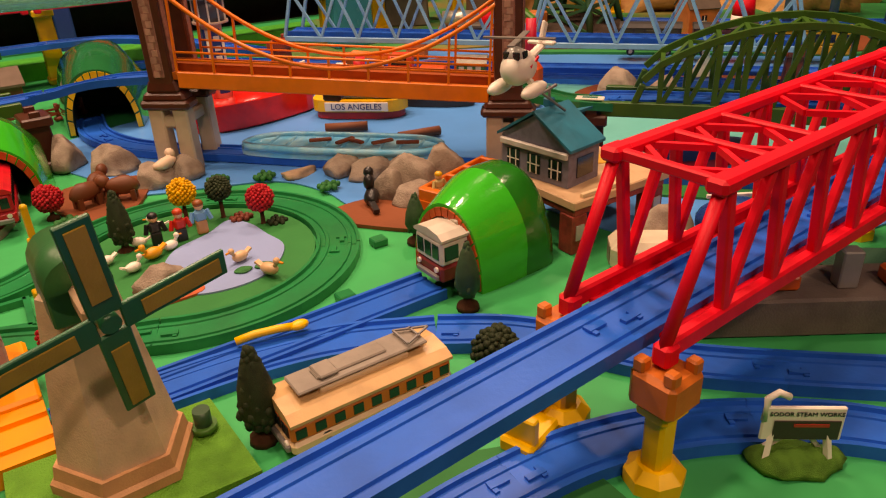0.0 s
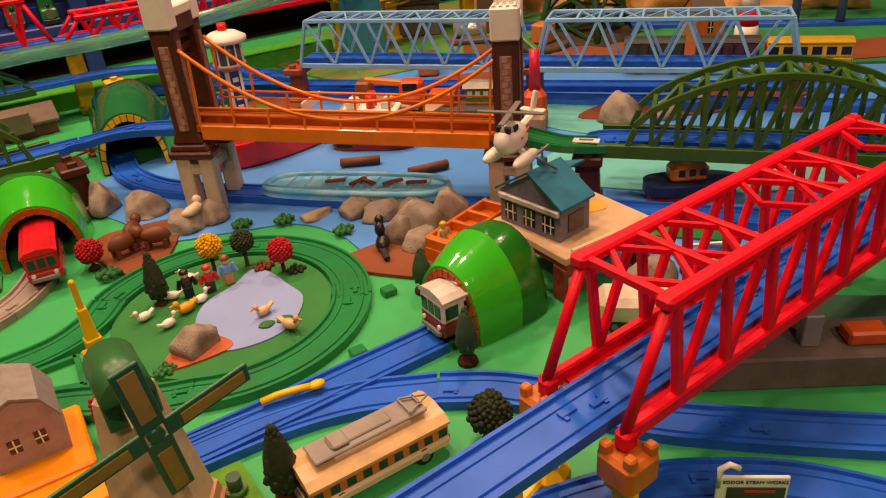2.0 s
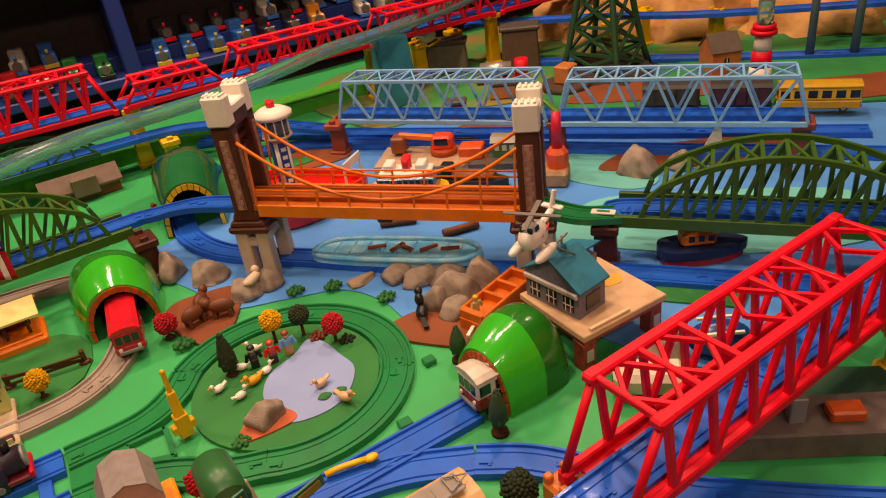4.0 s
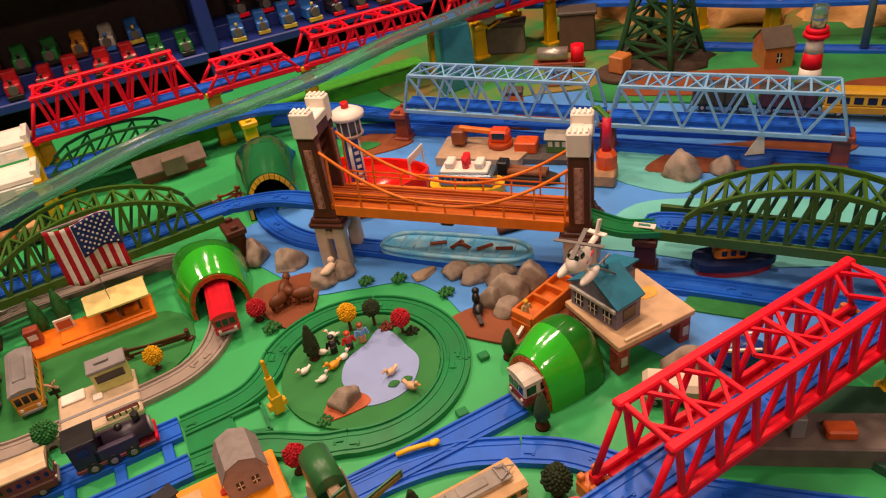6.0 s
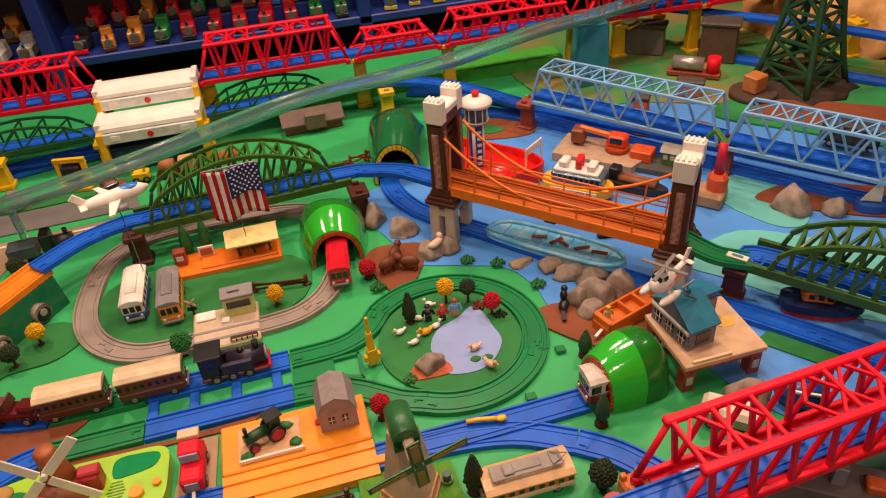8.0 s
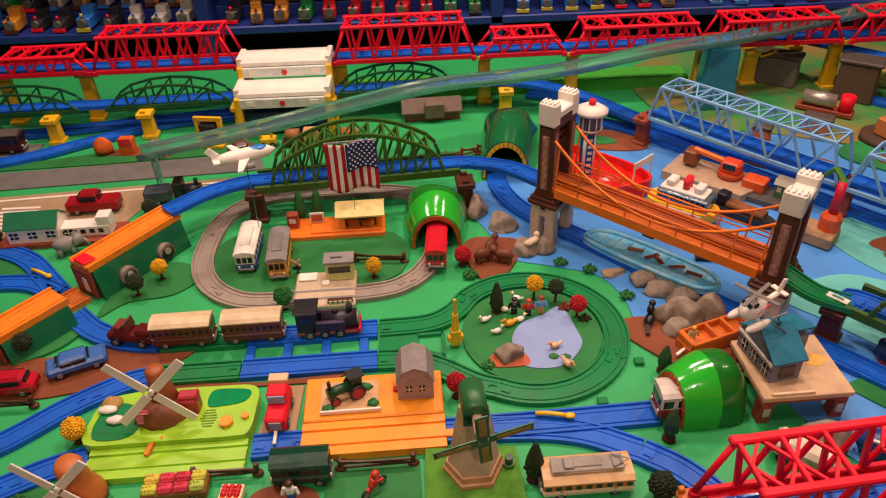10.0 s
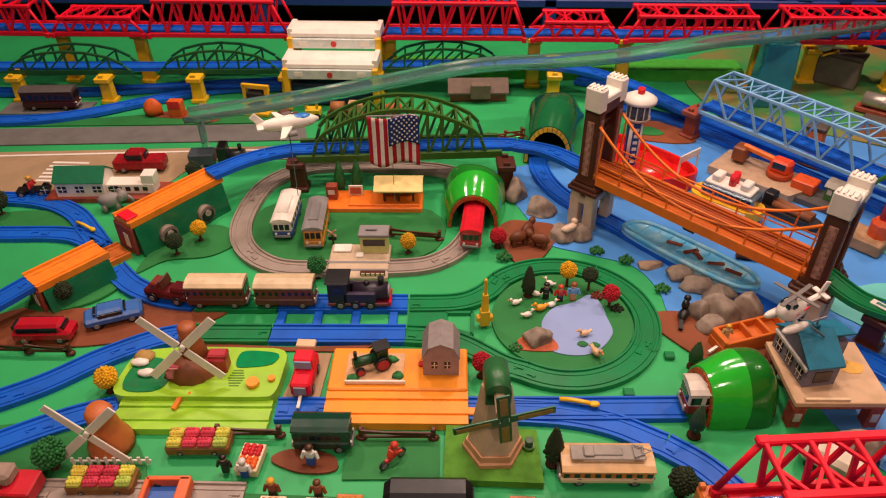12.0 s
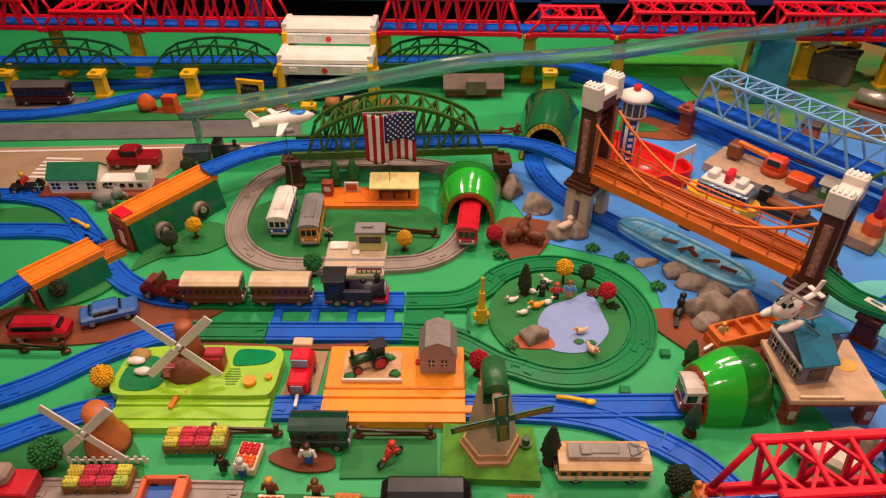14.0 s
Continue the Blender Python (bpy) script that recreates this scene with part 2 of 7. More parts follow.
FLOOR_Z, TOP_Z = -0.72, 1.75
setting("floor", Shape().box((0, 0, FLOOR_Z - 0.05), (7, 7, 0.1)), ROOM, "dark shop floor around the layout table")
setting("ceiling", Shape().box((0, 0, TOP_Z + 0.05), (7, 7, 0.1)), CEIL, "dim warm ceiling over the layout")
for nm, c, s in (("wall_north", (0, 2.6, 0.5), (7, 0.1, 2.6)), ("wall_south", (0, -3.0, 0.5), (7, 0.1, 2.6)), ("wall_east", (3.0, 0, 0.5), (0.1, 7, 2.6)), ("wall_west", (-3.0, 0, 0.5), (0.1, 7, 2.6))):
    setting(nm, Shape().box(c, s), ROOM, "plain dark shop wall")
tb = Shape().box((0.1, 0.45, -0.02), (3.6, 1.72, 0.04), 0.004)
tb.box((0.1, 0.45, -0.38), (3.4, 1.5, 0.68))
setting("ground", tb, GRASS, "bright green board that carries the whole layout")

for i, (x, y, z) in enumerate(LAMPS):
    lamp = bpy.data.lights.new("ceiling_spot", "AREA")
    lamp.shape, lamp.size, lamp.energy, lamp.color = "DISK", 0.16, POWER * (1.15 if y < -1 else 0.5 if x > 0.9 else 1.35 if y > 0.8 else 1.0), (1.0, 0.74, 0.58)
    ob = new("ceiling_spot", lamp)
    ob.matrix_basis = pose(x, y, TOP_Z - 0.012, 0, 0, 0)


def sheet(name, pts, z, mat, label, rounded=True):
    """A cut sheet of coloured foam lying on the board."""
    return setting(name, Shape().slab(blob(pts) if rounded else pts, 0.0005, z), mat, label)


sheet("water", [(-0.21, 0.53), (-0.17, 0.44), (-0.145, 0.38), (-0.12, 0.31), (-0.05, 0.28), (0.02, 0.25), (0.05, 0.19), (0.06, 0.12), (0.12, 0.06), (0.2, 0.02), (0.22, -0.06), (0.28, -0.16),
                (0.45, -0.2), (0.9, -0.22), (1.5, -0.1), (1.6, 0.3), (1.1, 0.55), (0.75, 0.6), (0.5, 0.72), (0.3, 0.76), (0.1, 0.7), (-0.02, 0.62), (-0.12, 0.58)], 0.002, WATER, "blue foam sheet laid as a river")
sheet("shallow", [(0.5, 0.38), (0.44, 0.32), (0.48, 0.22), (0.53, 0.2), (0.57, 0.25), (0.6, 0.36)], 0.004, TEAL, "pale teal foam shallows on the river")
sheet("shallow", [(0.3, 0.17), (0.34, 0.11), (0.46, -0.02), (0.62, -0.1), (0.7, 0.0), (0.55, 0.14), (0.42, 0.22)], 0.004, TEAL, "pale teal foam shallows on the river")
sheet("lawn", [(0.30, -0.02), (0.345, 0.0), (0.415, -0.075), (0.37, -0.1)], 0.0045, LAWN, "dark green foam strip in the river", False)
sheet("dirt", [(0.02, 0.125), (0.05, 0.075), (0.1, 0.03), (0.16, 0.03), (0.23, 0.06), (0.22, 0.12), (0.12, 0.13), (0.06, 0.14)], 0.004, DIRT, "brown foam bank beside the river")
sheet("dirt", [(-0.2, 0.33), (-0.165, 0.24), (-0.13, 0.26), (-0.1, 0.32), (-0.1, 0.36), (-0.14, 0.37), (-0.18, 0.37)], 0.004, DIRT, "brown foam bank beside the river")
sheet("dirt", [(-0.86, 0.03), (-0.80, 0.03), (-0.70, 0.055), (-0.62, 0.1), (-0.6, 0.155), (-0.65, 0.175), (-0.72, 0.165), (-0.79, 0.12), (-0.85, 0.11), (-0.92, 0.11), (-0.98, 0.07), (-0.95, 0.02)], 0.003, DIRT, "brown foam yard with parked cars")
sheet("dirt", [(0.5, 0.3), (0.56, 0.24), (0.68, 0.17), (0.82, 0.14), (0.85, 0.2), (0.7, 0.27), (0.6, 0.32)], 0.005, DIRT, "brown foam island in the river")
sheet("dirt", [(0.08, 0.7), (0.16, 0.67), (0.22, 0.68), (0.21, 0.74), (0.13, 0.77)], 0.0045, DIRT, "brown foam island in the river")
sheet("lawn", [(0.09, 0.715), (0.13, 0.7), (0.16, 0.71), (0.13, 0.74)], 0.006, LAWN, "dark green foam tuft on an island")
sheet("lawn", [(-0.79, 0.2), (-0.77, 0.3), (-0.7, 0.34), (-0.645, 0.3), (-0.68, 0.25), (-0.75, 0.235)], 0.003, LAWN, "dark green foam lawn beside the ramp")
sheet("lawn", [(-0.93, 0.12), (-0.88, 0.1), (-0.82, 0.13), (-0.8, 0.18), (-0.86, 0.2)], 0.005, LAWN, "dark green foam lawn beside the ramp")
sheet("lawn", [(-0.39, -0.177), (-0.274, -0.171), (-0.278, -0.105), (-0.395, -0.11)], 0.003, LAWN, "dark green square lawn", False)
sheet("lawn", [(-1.1, 0.36), (-1.0, 0.37), (-0.93, 0.33), (-0.93, 0.29), (-1.05, 0.3)], 0.003, LAWN, "dark green foam lawn by the curve")
sheet("lawn", [(-0.62, 0.26), (-0.33, 0.26), (-0.32, 0.4), (-0.6, 0.42)], 0.003, LAWN, "dark green lawn inside the grey loop")
sheet("lawn", [(-1.5, -0.02), (-0.95, -0.04), (-0.9, -0.12), (-0.72, -0.1), (-0.62, -0.19), (-0.62, -0.4), (-1.5, -0.4)], 0.003, LAWN, "dark green foam meadow")
sheet("lawn", [(-0.6, -0.2), (-0.1, -0.2), (0.0, -0.24), (0.0, -0.4), (-0.6, -0.4)], 0.002, LAWN, "dark green foam meadow", False)
sheet("dirt", [(-0.48, -0.155), (-0.44, -0.17), (-0.4, -0.165), (-0.405, -0.145), (-0.44, -0.135), (-0.47, -0.14)], 0.004, DIRT, "small brown foam patch")
sheet("dirt", [(-0.66, 0.03), (-0.4, 0.035), (-0.38, 0.05), (-0.5, 0.04), (-0.66, 0.045)], 0.003, DIRT, "brown foam strip behind the tiles", False)
sheet("road_1", [(-1.7, 0.655), (-0.62, 0.735), (-0.6, 0.66), (-1.7, 0.58)], 0.003, ROAD, "grey foam runway strip", False)
sheet("road_2", [(-1.7, 0.545), (-0.55, 0.64), (-0.54, 0.585), (-0.8, 0.565), (-0.85, 0.44), (-1.7, 0.36)], 0.002, PAVE, "tan road board with white lines", False)
ln = Shape()
ln.bar((-1.6, 0.535, 0.0028), (-0.57, 0.622, 0.0028), 0.006, 0.0012)
for i in range(6):
    ln.box((-1.06 + 0.0 * i, 0.475 + 0.014 * i, 0.0028), (0.075, 0.007, 0.0012))
setting("trim", ln, WHITE, "white painted road lines and zebra crossing")
sheet("lawn", [(-1.7, 0.67), (-1.25, 0.7), (-0.9, 0.72), (-0.62, 0.75), (-0.62, 0.79), (-0.95, 0.77), (-1.2, 0.73), (-1.7, 0.71)], 0.003, LAWN, "dark green foam verge")
sheet("dirt", [(-0.99, 0.76), (-0.9, 0.745), (-0.83, 0.73), (-0.82, 0.76), (-0.9, 0.79)], 0.004, DIRT, "brown foam verge")
sheet("trim", [(-0.5, 1.0), (0.4, 0.99), (0.4, 1.06), (-0.5, 1.06)], 0.03, col("4fbf3c", 0.5), "raised bright green back edge", False)
sheet("lawn", [(0.60, 0.60), (0.70, 0.50), (0.80, 0.40), (0.92, 0.28), (1.1, 0.12), (1.35, 0.0), (1.7, -0.05), (1.7, 0.6), (1.3, 0.62), (1.0, 0.6), (0.8, 0.64), (0.66, 0.66)], 0.0065, surface("far_green_sheet", "2c8a4a", 0.6, 0.14, 0.1, 9, second="1f6a3c", spec=0.25), "green foam bank on the far side of the river")
sheet("dirt", [(0.66, 0.58), (0.74, 0.5), (0.84, 0.42), (0.95, 0.4), (0.98, 0.47), (0.88, 0.55), (0.76, 0.62)], 0.0085, DIRT, "brown foam patch on the far bank")
sheet("dirt", [(0.95, 0.27), (1.05, 0.18), (1.2, 0.12), (1.24, 0.2), (1.12, 0.28), (1.02, 0.33)], 0.0085, DIRT, "brown foam patch on the far bank")
sheet("dirt", [(0.4, 0.6), (0.46, 0.55), (0.55, 0.53), (0.57, 0.58), (0.5, 0.63), (0.43, 0.64)], 0.006, DIRT, "brown foam island in the river")
# the back corner with desert hills
sheet("sand", [(0.3, 0.8), (0.5, 0.72), (0.8, 0.6), (1.2, 0.55), (1.6, 0.6), (1.6, 1.2), (0.4, 1.2)], 0.004, surface("tan_sheet", "3a8a48", 0.7, 0.14, 0.2, 8, second="96703f", spec=0.2), "tan and green foam desert corner")

# ---- rails ----
W = 0.019
RAIL = [(-W, 0), (W, 0), (W, 0.0085), (W - 0.0028, 0.0085), (W - 0.0034, 0.0055), (0.0118, 0.0055), (0.0112, 0.0072), (0.0085, 0.0072), (0.0080, 0.0060),
        (-0.0080, 0.0060), (-0.0085, 0.0072), (-0.0112, 0.0072), (-0.0118, 0.0055), (-W + 0.0034, 0.0055), (-W + 0.0028, 0.0085), (-W, 0.0085)]


def rail(pts, mat, label, clips=True):
    """One moulded rail piece along its centre line, with its joint tongues."""
    pts = [Vector(p) for p in pts]
    base = pts[0].copy()
    ob = thing("rail_track", Matrix.Translation(base), label, "toy rail", "toy rails")
    loc = [p - base for p in pts]
    part("rail_bed", Shape().sweep(loc, RAIL), mat, ob)
    if clips:
        for a, b in ((loc[0], loc[1]), (loc[-1], loc[-2])):
            d = (b - a).normalized()
            s = d.cross(Vector((0, 0, 1)))
            tg = Shape()
            tg.bar(a + d * 0.004 + s * 0.003 + Vector((0, 0, 0.0068)), a + d * 0.016 + s * 0.003 + Vector((0, 0, 0.0068)), 0.004, 0.0022)
            tg.bar(a + d * 0.014 + s * 0.007 + Vector((0, 0, 0.0063)), a + d * 0.014 - s * 0.002 + Vector((0, 0, 0.0063)), 0.003, 0.0022)
            part("joint_tongue", tg, mat, ob)
    return ob


def run(pts, mat, label, pieces=2, n=8):
    """A smooth line split into rail pieces."""
    line = smooth_line(pts, n)
    k = max(2, math.ceil(len(line) / pieces))
    for i in range(0, len(line) - 1, k):
        rail(line[i:i + k + 1], mat, label)


BL, GR = "glossy blue plastic toy rail on the board", "dark green plastic toy rail round the pond"
C0, CRAD = (-0.107, 0.115), 0.1255
for a in (-118, -28, 62):
    rail(arc(C0, CRAD, a, a + 74 if a == 62 else a + 90, 14), GREENR, GR)
t1, t0 = arc(C0, CRAD, 0, 136, 1)[1], arc(C0, CRAD, 0, -118, 1)[1]
run([t1, (-0.222, 0.168, 0), (-0.262, 0.145, 0), (-0.336, 0.1385, 0)], GREENR, GR, 1)
run([t0, (-0.20, 0.018, 0), (-0.25, 0.052, 0), (-0.29, 0.0675, 0), (-0.336, 0.0705, 0)], GREENR, GR, 1)
gp = thing("junction_plate", pose(-0.27, 0.105, 0), "green plastic plate with a square hole between rails", "toy rail")
part("plate", Shape().slab([(-0.066, -0.02), (-0.01, -0.02), (-0.01, 0.018), (-0.066, 0.018)], 0, 0.005), GREENR, gp)
ft = Shape()
for a, b in (((-0.01, 0.016), (0.03, 0.018)), ((-0.01, -0.016), (0.03, -0.03)), ((0.03, 0.02), (0.03, -0.03)), ((-0.01, 0.016), (-0.01, -0.016))):
    ft.bar((*a, 0.003), (*b, 0.003), 0.005, 0.006)
part("frame", ft, GREENR, gp)
cl = thing("rail_clip", pose(0.03, 0.05, 0), "green rail clips on the ring's side", "toy rail")
for a in (-25, -152 + 90):
    part("clip", Shape().box((0.155 * math.cos(radians(a)) - 0.133, 0.155 * math.sin(radians(a)) + 0.06, 0.004), (0.014, 0.012, 0.007), 0.001), GREENR, cl)
dbl = pose(-0.435, 0.067, 0, 0, 0, 2.0)
dob = thing("double_rail", dbl, "blue double straight toy rail with cross ties", "toy rail")
for y in (0, 0.068):
    part("rail_bed", Shape().sweep([(-0.098, y, 0), (0, y, 0), (0.098, y, 0)], RAIL), BLUE, dob)
for x in (-0.09, -0.035, 0.022, 0.078):
    part("cross_tie", Shape().box((x, 0.034, 0.003), (0.013, 0.032, 0.006), 0.001), BLUE, dob)
rail([dbl @ Vector((-0.1, 0, 0)), dbl @ Vector((-0.17, 0, 0)), dbl @ Vector((-0.225, 0, 0))], GREENR, "dark green plastic toy rail")
rail([dbl @ Vector((-0.1, 0.068, 0)), dbl @ Vector((-0.17, 0.068, 0)), dbl @ Vector((-0.225, 0.068, 0))], GREENR, "dark green plastic toy rail")
p, q = dbl @ Vector((-0.226, 0.068, 0)), dbl @ Vector((-0.226, 0, 0))
run([p, (-0.72, 0.136, 0), (-0.78, 0.165, 0), (-0.828, 0.208, 0)], BLUE, BL, 1)
run([(-0.872, 0.262, 0), (-0.91, 0.305, 0), (-0.97, 0.365, 0), (-1.05, 0.40, 0), (-1.16, 0.405, 0), (-1.4, 0.39, 0)], BLUE, BL, 3)
run([(-0.872, 0.262, 0), (-0.94, 0.295, 0), (-1.05, 0.295, 0), (-1.3, 0.28, 0)], BLUE, BL, 2)
run([q, (-0.70, 0.045, 0), (-0.76, 0.005, 0), (-0.83, -0.055, 0), (-0.93, -0.105, 0), (-1.1, -0.14, 0), (-1.4, -0.15, 0)], BLUE, BL, 4)
run([(-0.70, -0.082, 0), (-0.745, -0.098, 0), (-0.80, -0.128, 0), (-0.86, -0.17, 0), (-0.93, -0.23, 0), (-1.05, -0.28, 0)], BLUE, BL, 3)
rail([(-0.492, -0.077, 0), (-0.46, -0.075, 0), (-0.424, -0.074, 0)], BLUE, BL)
# turnout
tn = thing("turnout_rail", pose(0, 0, 0), "blue plastic turnout with a yellow lever", "toy rail")
part("rail_bed", Shape().sweep([(-0.242, -0.065, 0), (-0.1, -0.059, 0), (0.035, -0.052, 0)], RAIL), BLUE, tn)
part("branch_bed", Shape().sweep([p - Vector((0, 0, 0.0006)) for p in smooth_line([(-0.19, -0.066, 0), (-0.12, -0.069, 0), (-0.06, -0.082, 0), (0.0, -0.112, 0)], 6)], RAIL), BLUE, tn)
part("lever", Shape().rod([(-0.124, -0.049, 0.012), (-0.111, -0.051, 0.014), (-0.095, -0.054, 0.014), (-0.084, -0.056, 0.013)], 0.003, 8).ball((-0.080, -0.0565, 0.013), (0.0075, 0.0048, 0.0036)), YELLOW, tn, "yellow plastic switch lever")
run([(0.0, -0.112, 0), (0.04, -0.142, 0), (0.075, -0.185, 0), (0.115, -0.24, 0), (0.2, -0.318, 0), (0.3, -0.40, 0)], BLUE, BL, 3)
run([(-0.2, -0.27, 0), (-0.12, -0.262, 0), (-0.065, -0.257, 0), (0.0, -0.26, 0), (0.06, -0.278, 0), (0.11, -0.308, 0), (0.15, -0.345, 0), (0.2, -0.42, 0)], BLUE, BL, 3)
# grey loop
run([(-0.242, 0.40, 0), (-0.245, 0.335, 0), (-0.27, 0.275, 0), (-0.31, 0.240, 0), (-0.36, 0.228, 0), (-0.43, 0.225, 0)], GREYR, "grey road rail of the small loop", 2)
run([(-0.43, 0.225, 0), (-0.53, 0.217, 0), (-0.585, 0.232, 0), (-0.63, 0.275, 0), (-0.652, 0.34, 0), (-0.65, 0.43, 0), (-0.63, 0.49, 0), (-0.58, 0.535, 0), (-0.5, 0.55, 0), (-0.33, 0.545, 0), (-0.26, 0.51, 0), (-0.242, 0.46, 0), (-0.242, 0.40, 0)], GREYR, "grey road rail of the small loop", 5)
# river line under the bridge
run([(-0.11, 0.64, 0.003), (-0.115, 0.55, 0.003), (-0.09, 0.47, 0.003), (-0.04, 0.405, 0.003), (0.02, 0.345, 0.003), (0.2, 0.145, 0.003), (0.3, 0.05, 0.003), (0.4, -0.06, 0.003), (0.6, -0.29, 0.003)], BLUE, "deep blue plastic toy rail in the river", 6)
# far lines
run([(-1.6, 0.72, 0.003), (-1.3, 0.715, 0.003), (-1.15, 0.745, 0.003), (-1.0, 0.83, 0.003), (-0.85, 0.90, 0.003), (-0.6, 0.93, 0.003)], BLUE, BL, 4)
run([(-1.6, 0.86, 0.003), (-1.2, 0.87, 0.003), (-1.0, 0.9, 0.003), (-0.7, 0.95, 0.003)], BLUE, BL, 3)
run([(0.0, 0.98, 0.003), (0.1, 0.93, 0.003), (0.22, 0.82, 0.003), (0.35, 0.68, 0.003), (0.55, 0.47, 0.003), (0.9, 0.1, 0.003)], BLUE, "deep blue plastic toy rail in the river", 5)
run([(0.02, 0.84, 0.003), (0.1, 0.82, 0.003), (0.2, 0.76, 0.003), (0.33, 0.62, 0.003), (0.5, 0.42, 0.003), (0.85, 0.02, 0.003)], BLUE, "deep blue plastic toy rail in the river", 5)


# ---- truss bridges ----
def truss(a, b, width, height, panels, mat, label, bar=0.006, slope=0.6, arch=False, deck=None, group="toy bridges", posts=True, reach=0.0, braced=True):
    """A girder bridge from a to b (middle of its floor): chords, web and bracing, each bar a part."""
    a, b = Vector(a), Vector(b)
    L = (b - a).length
    ang = math.degrees(math.atan2(b.y - a.y, b.x - a.x))
    ob = thing("truss_bridge", pose(*a, 0, 0, ang), label, "toy bridge", group)
    step = L / panels
    tops = []
    for i in range(panels + 1):
        x = i * step
        if arch:
            u = 2 * x / L - 1
            z = height * (1 - 0.64 * u * u)
            x += 0.35 * step if i == 0 else -0.35 * step if i == panels else 0
        else:
            z = height if 0 < i < panels else 0
            if i == 1:
                x = step * slope
            if i == panels - 1:
                x = L - step * slope
        tops.append((x, z))
    for y in (-width / 2, width / 2):
        if arch:
            part("bottom_chord", Shape().box((L / 2, y, bar * 0.7), (L + reach * 2, bar * 1.1, bar * 2.4), bar * 0.15), mat, ob)
            for q, e in ((0, 0.0), (panels, L)):
                part("end_post", Shape().bar((e, y, bar), (tops[q][0], y, tops[q][1]), bar, bar, bar * 0.15), mat, ob)
            part("arch_chord", Shape().sweep([(x, y, z + bar * 0.6) for x, z in tops], [(-bar / 2, -bar / 2), (bar / 2, -bar / 2), (bar / 2, bar / 2), (-bar / 2, bar / 2)]), mat, ob)
        else:
            part("bottom_chord", Shape().box((L / 2, y, bar * 0.6), (L, bar, bar * 1.6), bar * 0.15), mat, ob)
            part("top_chord", Shape().bar((tops[1][0], y, height), (tops[-2][0], y, height), bar, bar * 1.2, bar * 0.15), mat, ob)
            for q in ((0, 1), (panels, panels - 1)):
                part("end_post", Shape().bar((q[0] * step, y, bar), (tops[q[1]][0], y, height), bar, bar, bar * 0.15), mat, ob)
        for i in range(1, panels):
            if tops[i][1] < height * 0.2:
                continue
            if not posts:
                for j in (i - 1, i + 1):
                    if i % 2 == 0 and 0 < j < panels:
                        part("web_bar", Shape().bar((i * step, y, bar), (tops[j][0], y, tops[j][1]), bar * 0.8, bar * 0.8), mat, ob)
                continue
            part("post", Shape().bar((i * step, y, bar), (tops[i][0], y, tops[i][1]), bar * 0.8, bar * 0.8), mat, ob)
            j = i + 1 if i % 2 or arch else i - 1
            if 0 < j < panels:
                part("web_bar", Shape().bar((i * step, y, bar), (tops[j][0], y, tops[j][1]), bar * 0.7, bar * 0.7), mat, ob)
    for i in range(1, panels):
        x, z = tops[i]
        if z < height * 0.55:
            continue
        if not braced:
            continue
        part("cross_bar", Shape().bar((x, -width / 2, z), (x, width / 2, z), bar * 0.7, bar * 0.7), mat, ob)
        if i < panels - 1 and tops[i + 1][1] >= height * 0.55:
            x2, z2 = tops[i + 1]
            s = 1 if i % 2 else -1
            part("brace", Shape().bar((x, -s * width / 2, z), (x2, s * width / 2, z2), bar * 0.55, bar * 0.55), mat, ob)
            if i % 2 == 0:
                part("brace", Shape().bar((x, s * width / 2, z - bar * 0.3), (x2, -s * width / 2, z2 - bar * 0.3), bar * 0.5, bar * 0.5), mat, ob)
    if deck:
        for y in deck[1]:
            part("rail_bed", Shape().sweep([(-0.004, y, 0.004), (L / 2, y, 0.004), (L + 0.004, y, 0.004)], RAIL), deck[0], ob, "blue rail on the bridge floor")
    return ob


def pier(x, y, h, mat, label, foot=0.04, rz=0.0, head=0.034):
    """A moulded bridge pier: foot, tapered shaft, studded head."""
    ob = thing("bridge_pier", pose(x, y, 0, 0, 0, rz), label, "toy pier", "bridge piers")
    part("foot", Shape().box((0, 0, 0.005), (foot, foot, 0.01), 0.002), mat, ob)
    part("shaft", Shape().box((0, 0, h / 2), (foot * 0.86, foot * 0.6, h - 0.012), 0.002, taper=0.86), mat, ob)
    part("head", Shape().box((0, 0, h - 0.007), (head, head * 1.25, 0.012), 0.002), mat, ob)
    for u in (-1, 1):
        part("stud", Shape().box((0, u * head * 0.45, h + 0.002), (head * 0.35, 0.006, 0.008), 0.001), mat, ob)
    return ob


# the big red bridge and its raised line
RA, RB = Vector((0.017, -0.261, 0.078)), Vector((0.392, -0.223, 0.078))


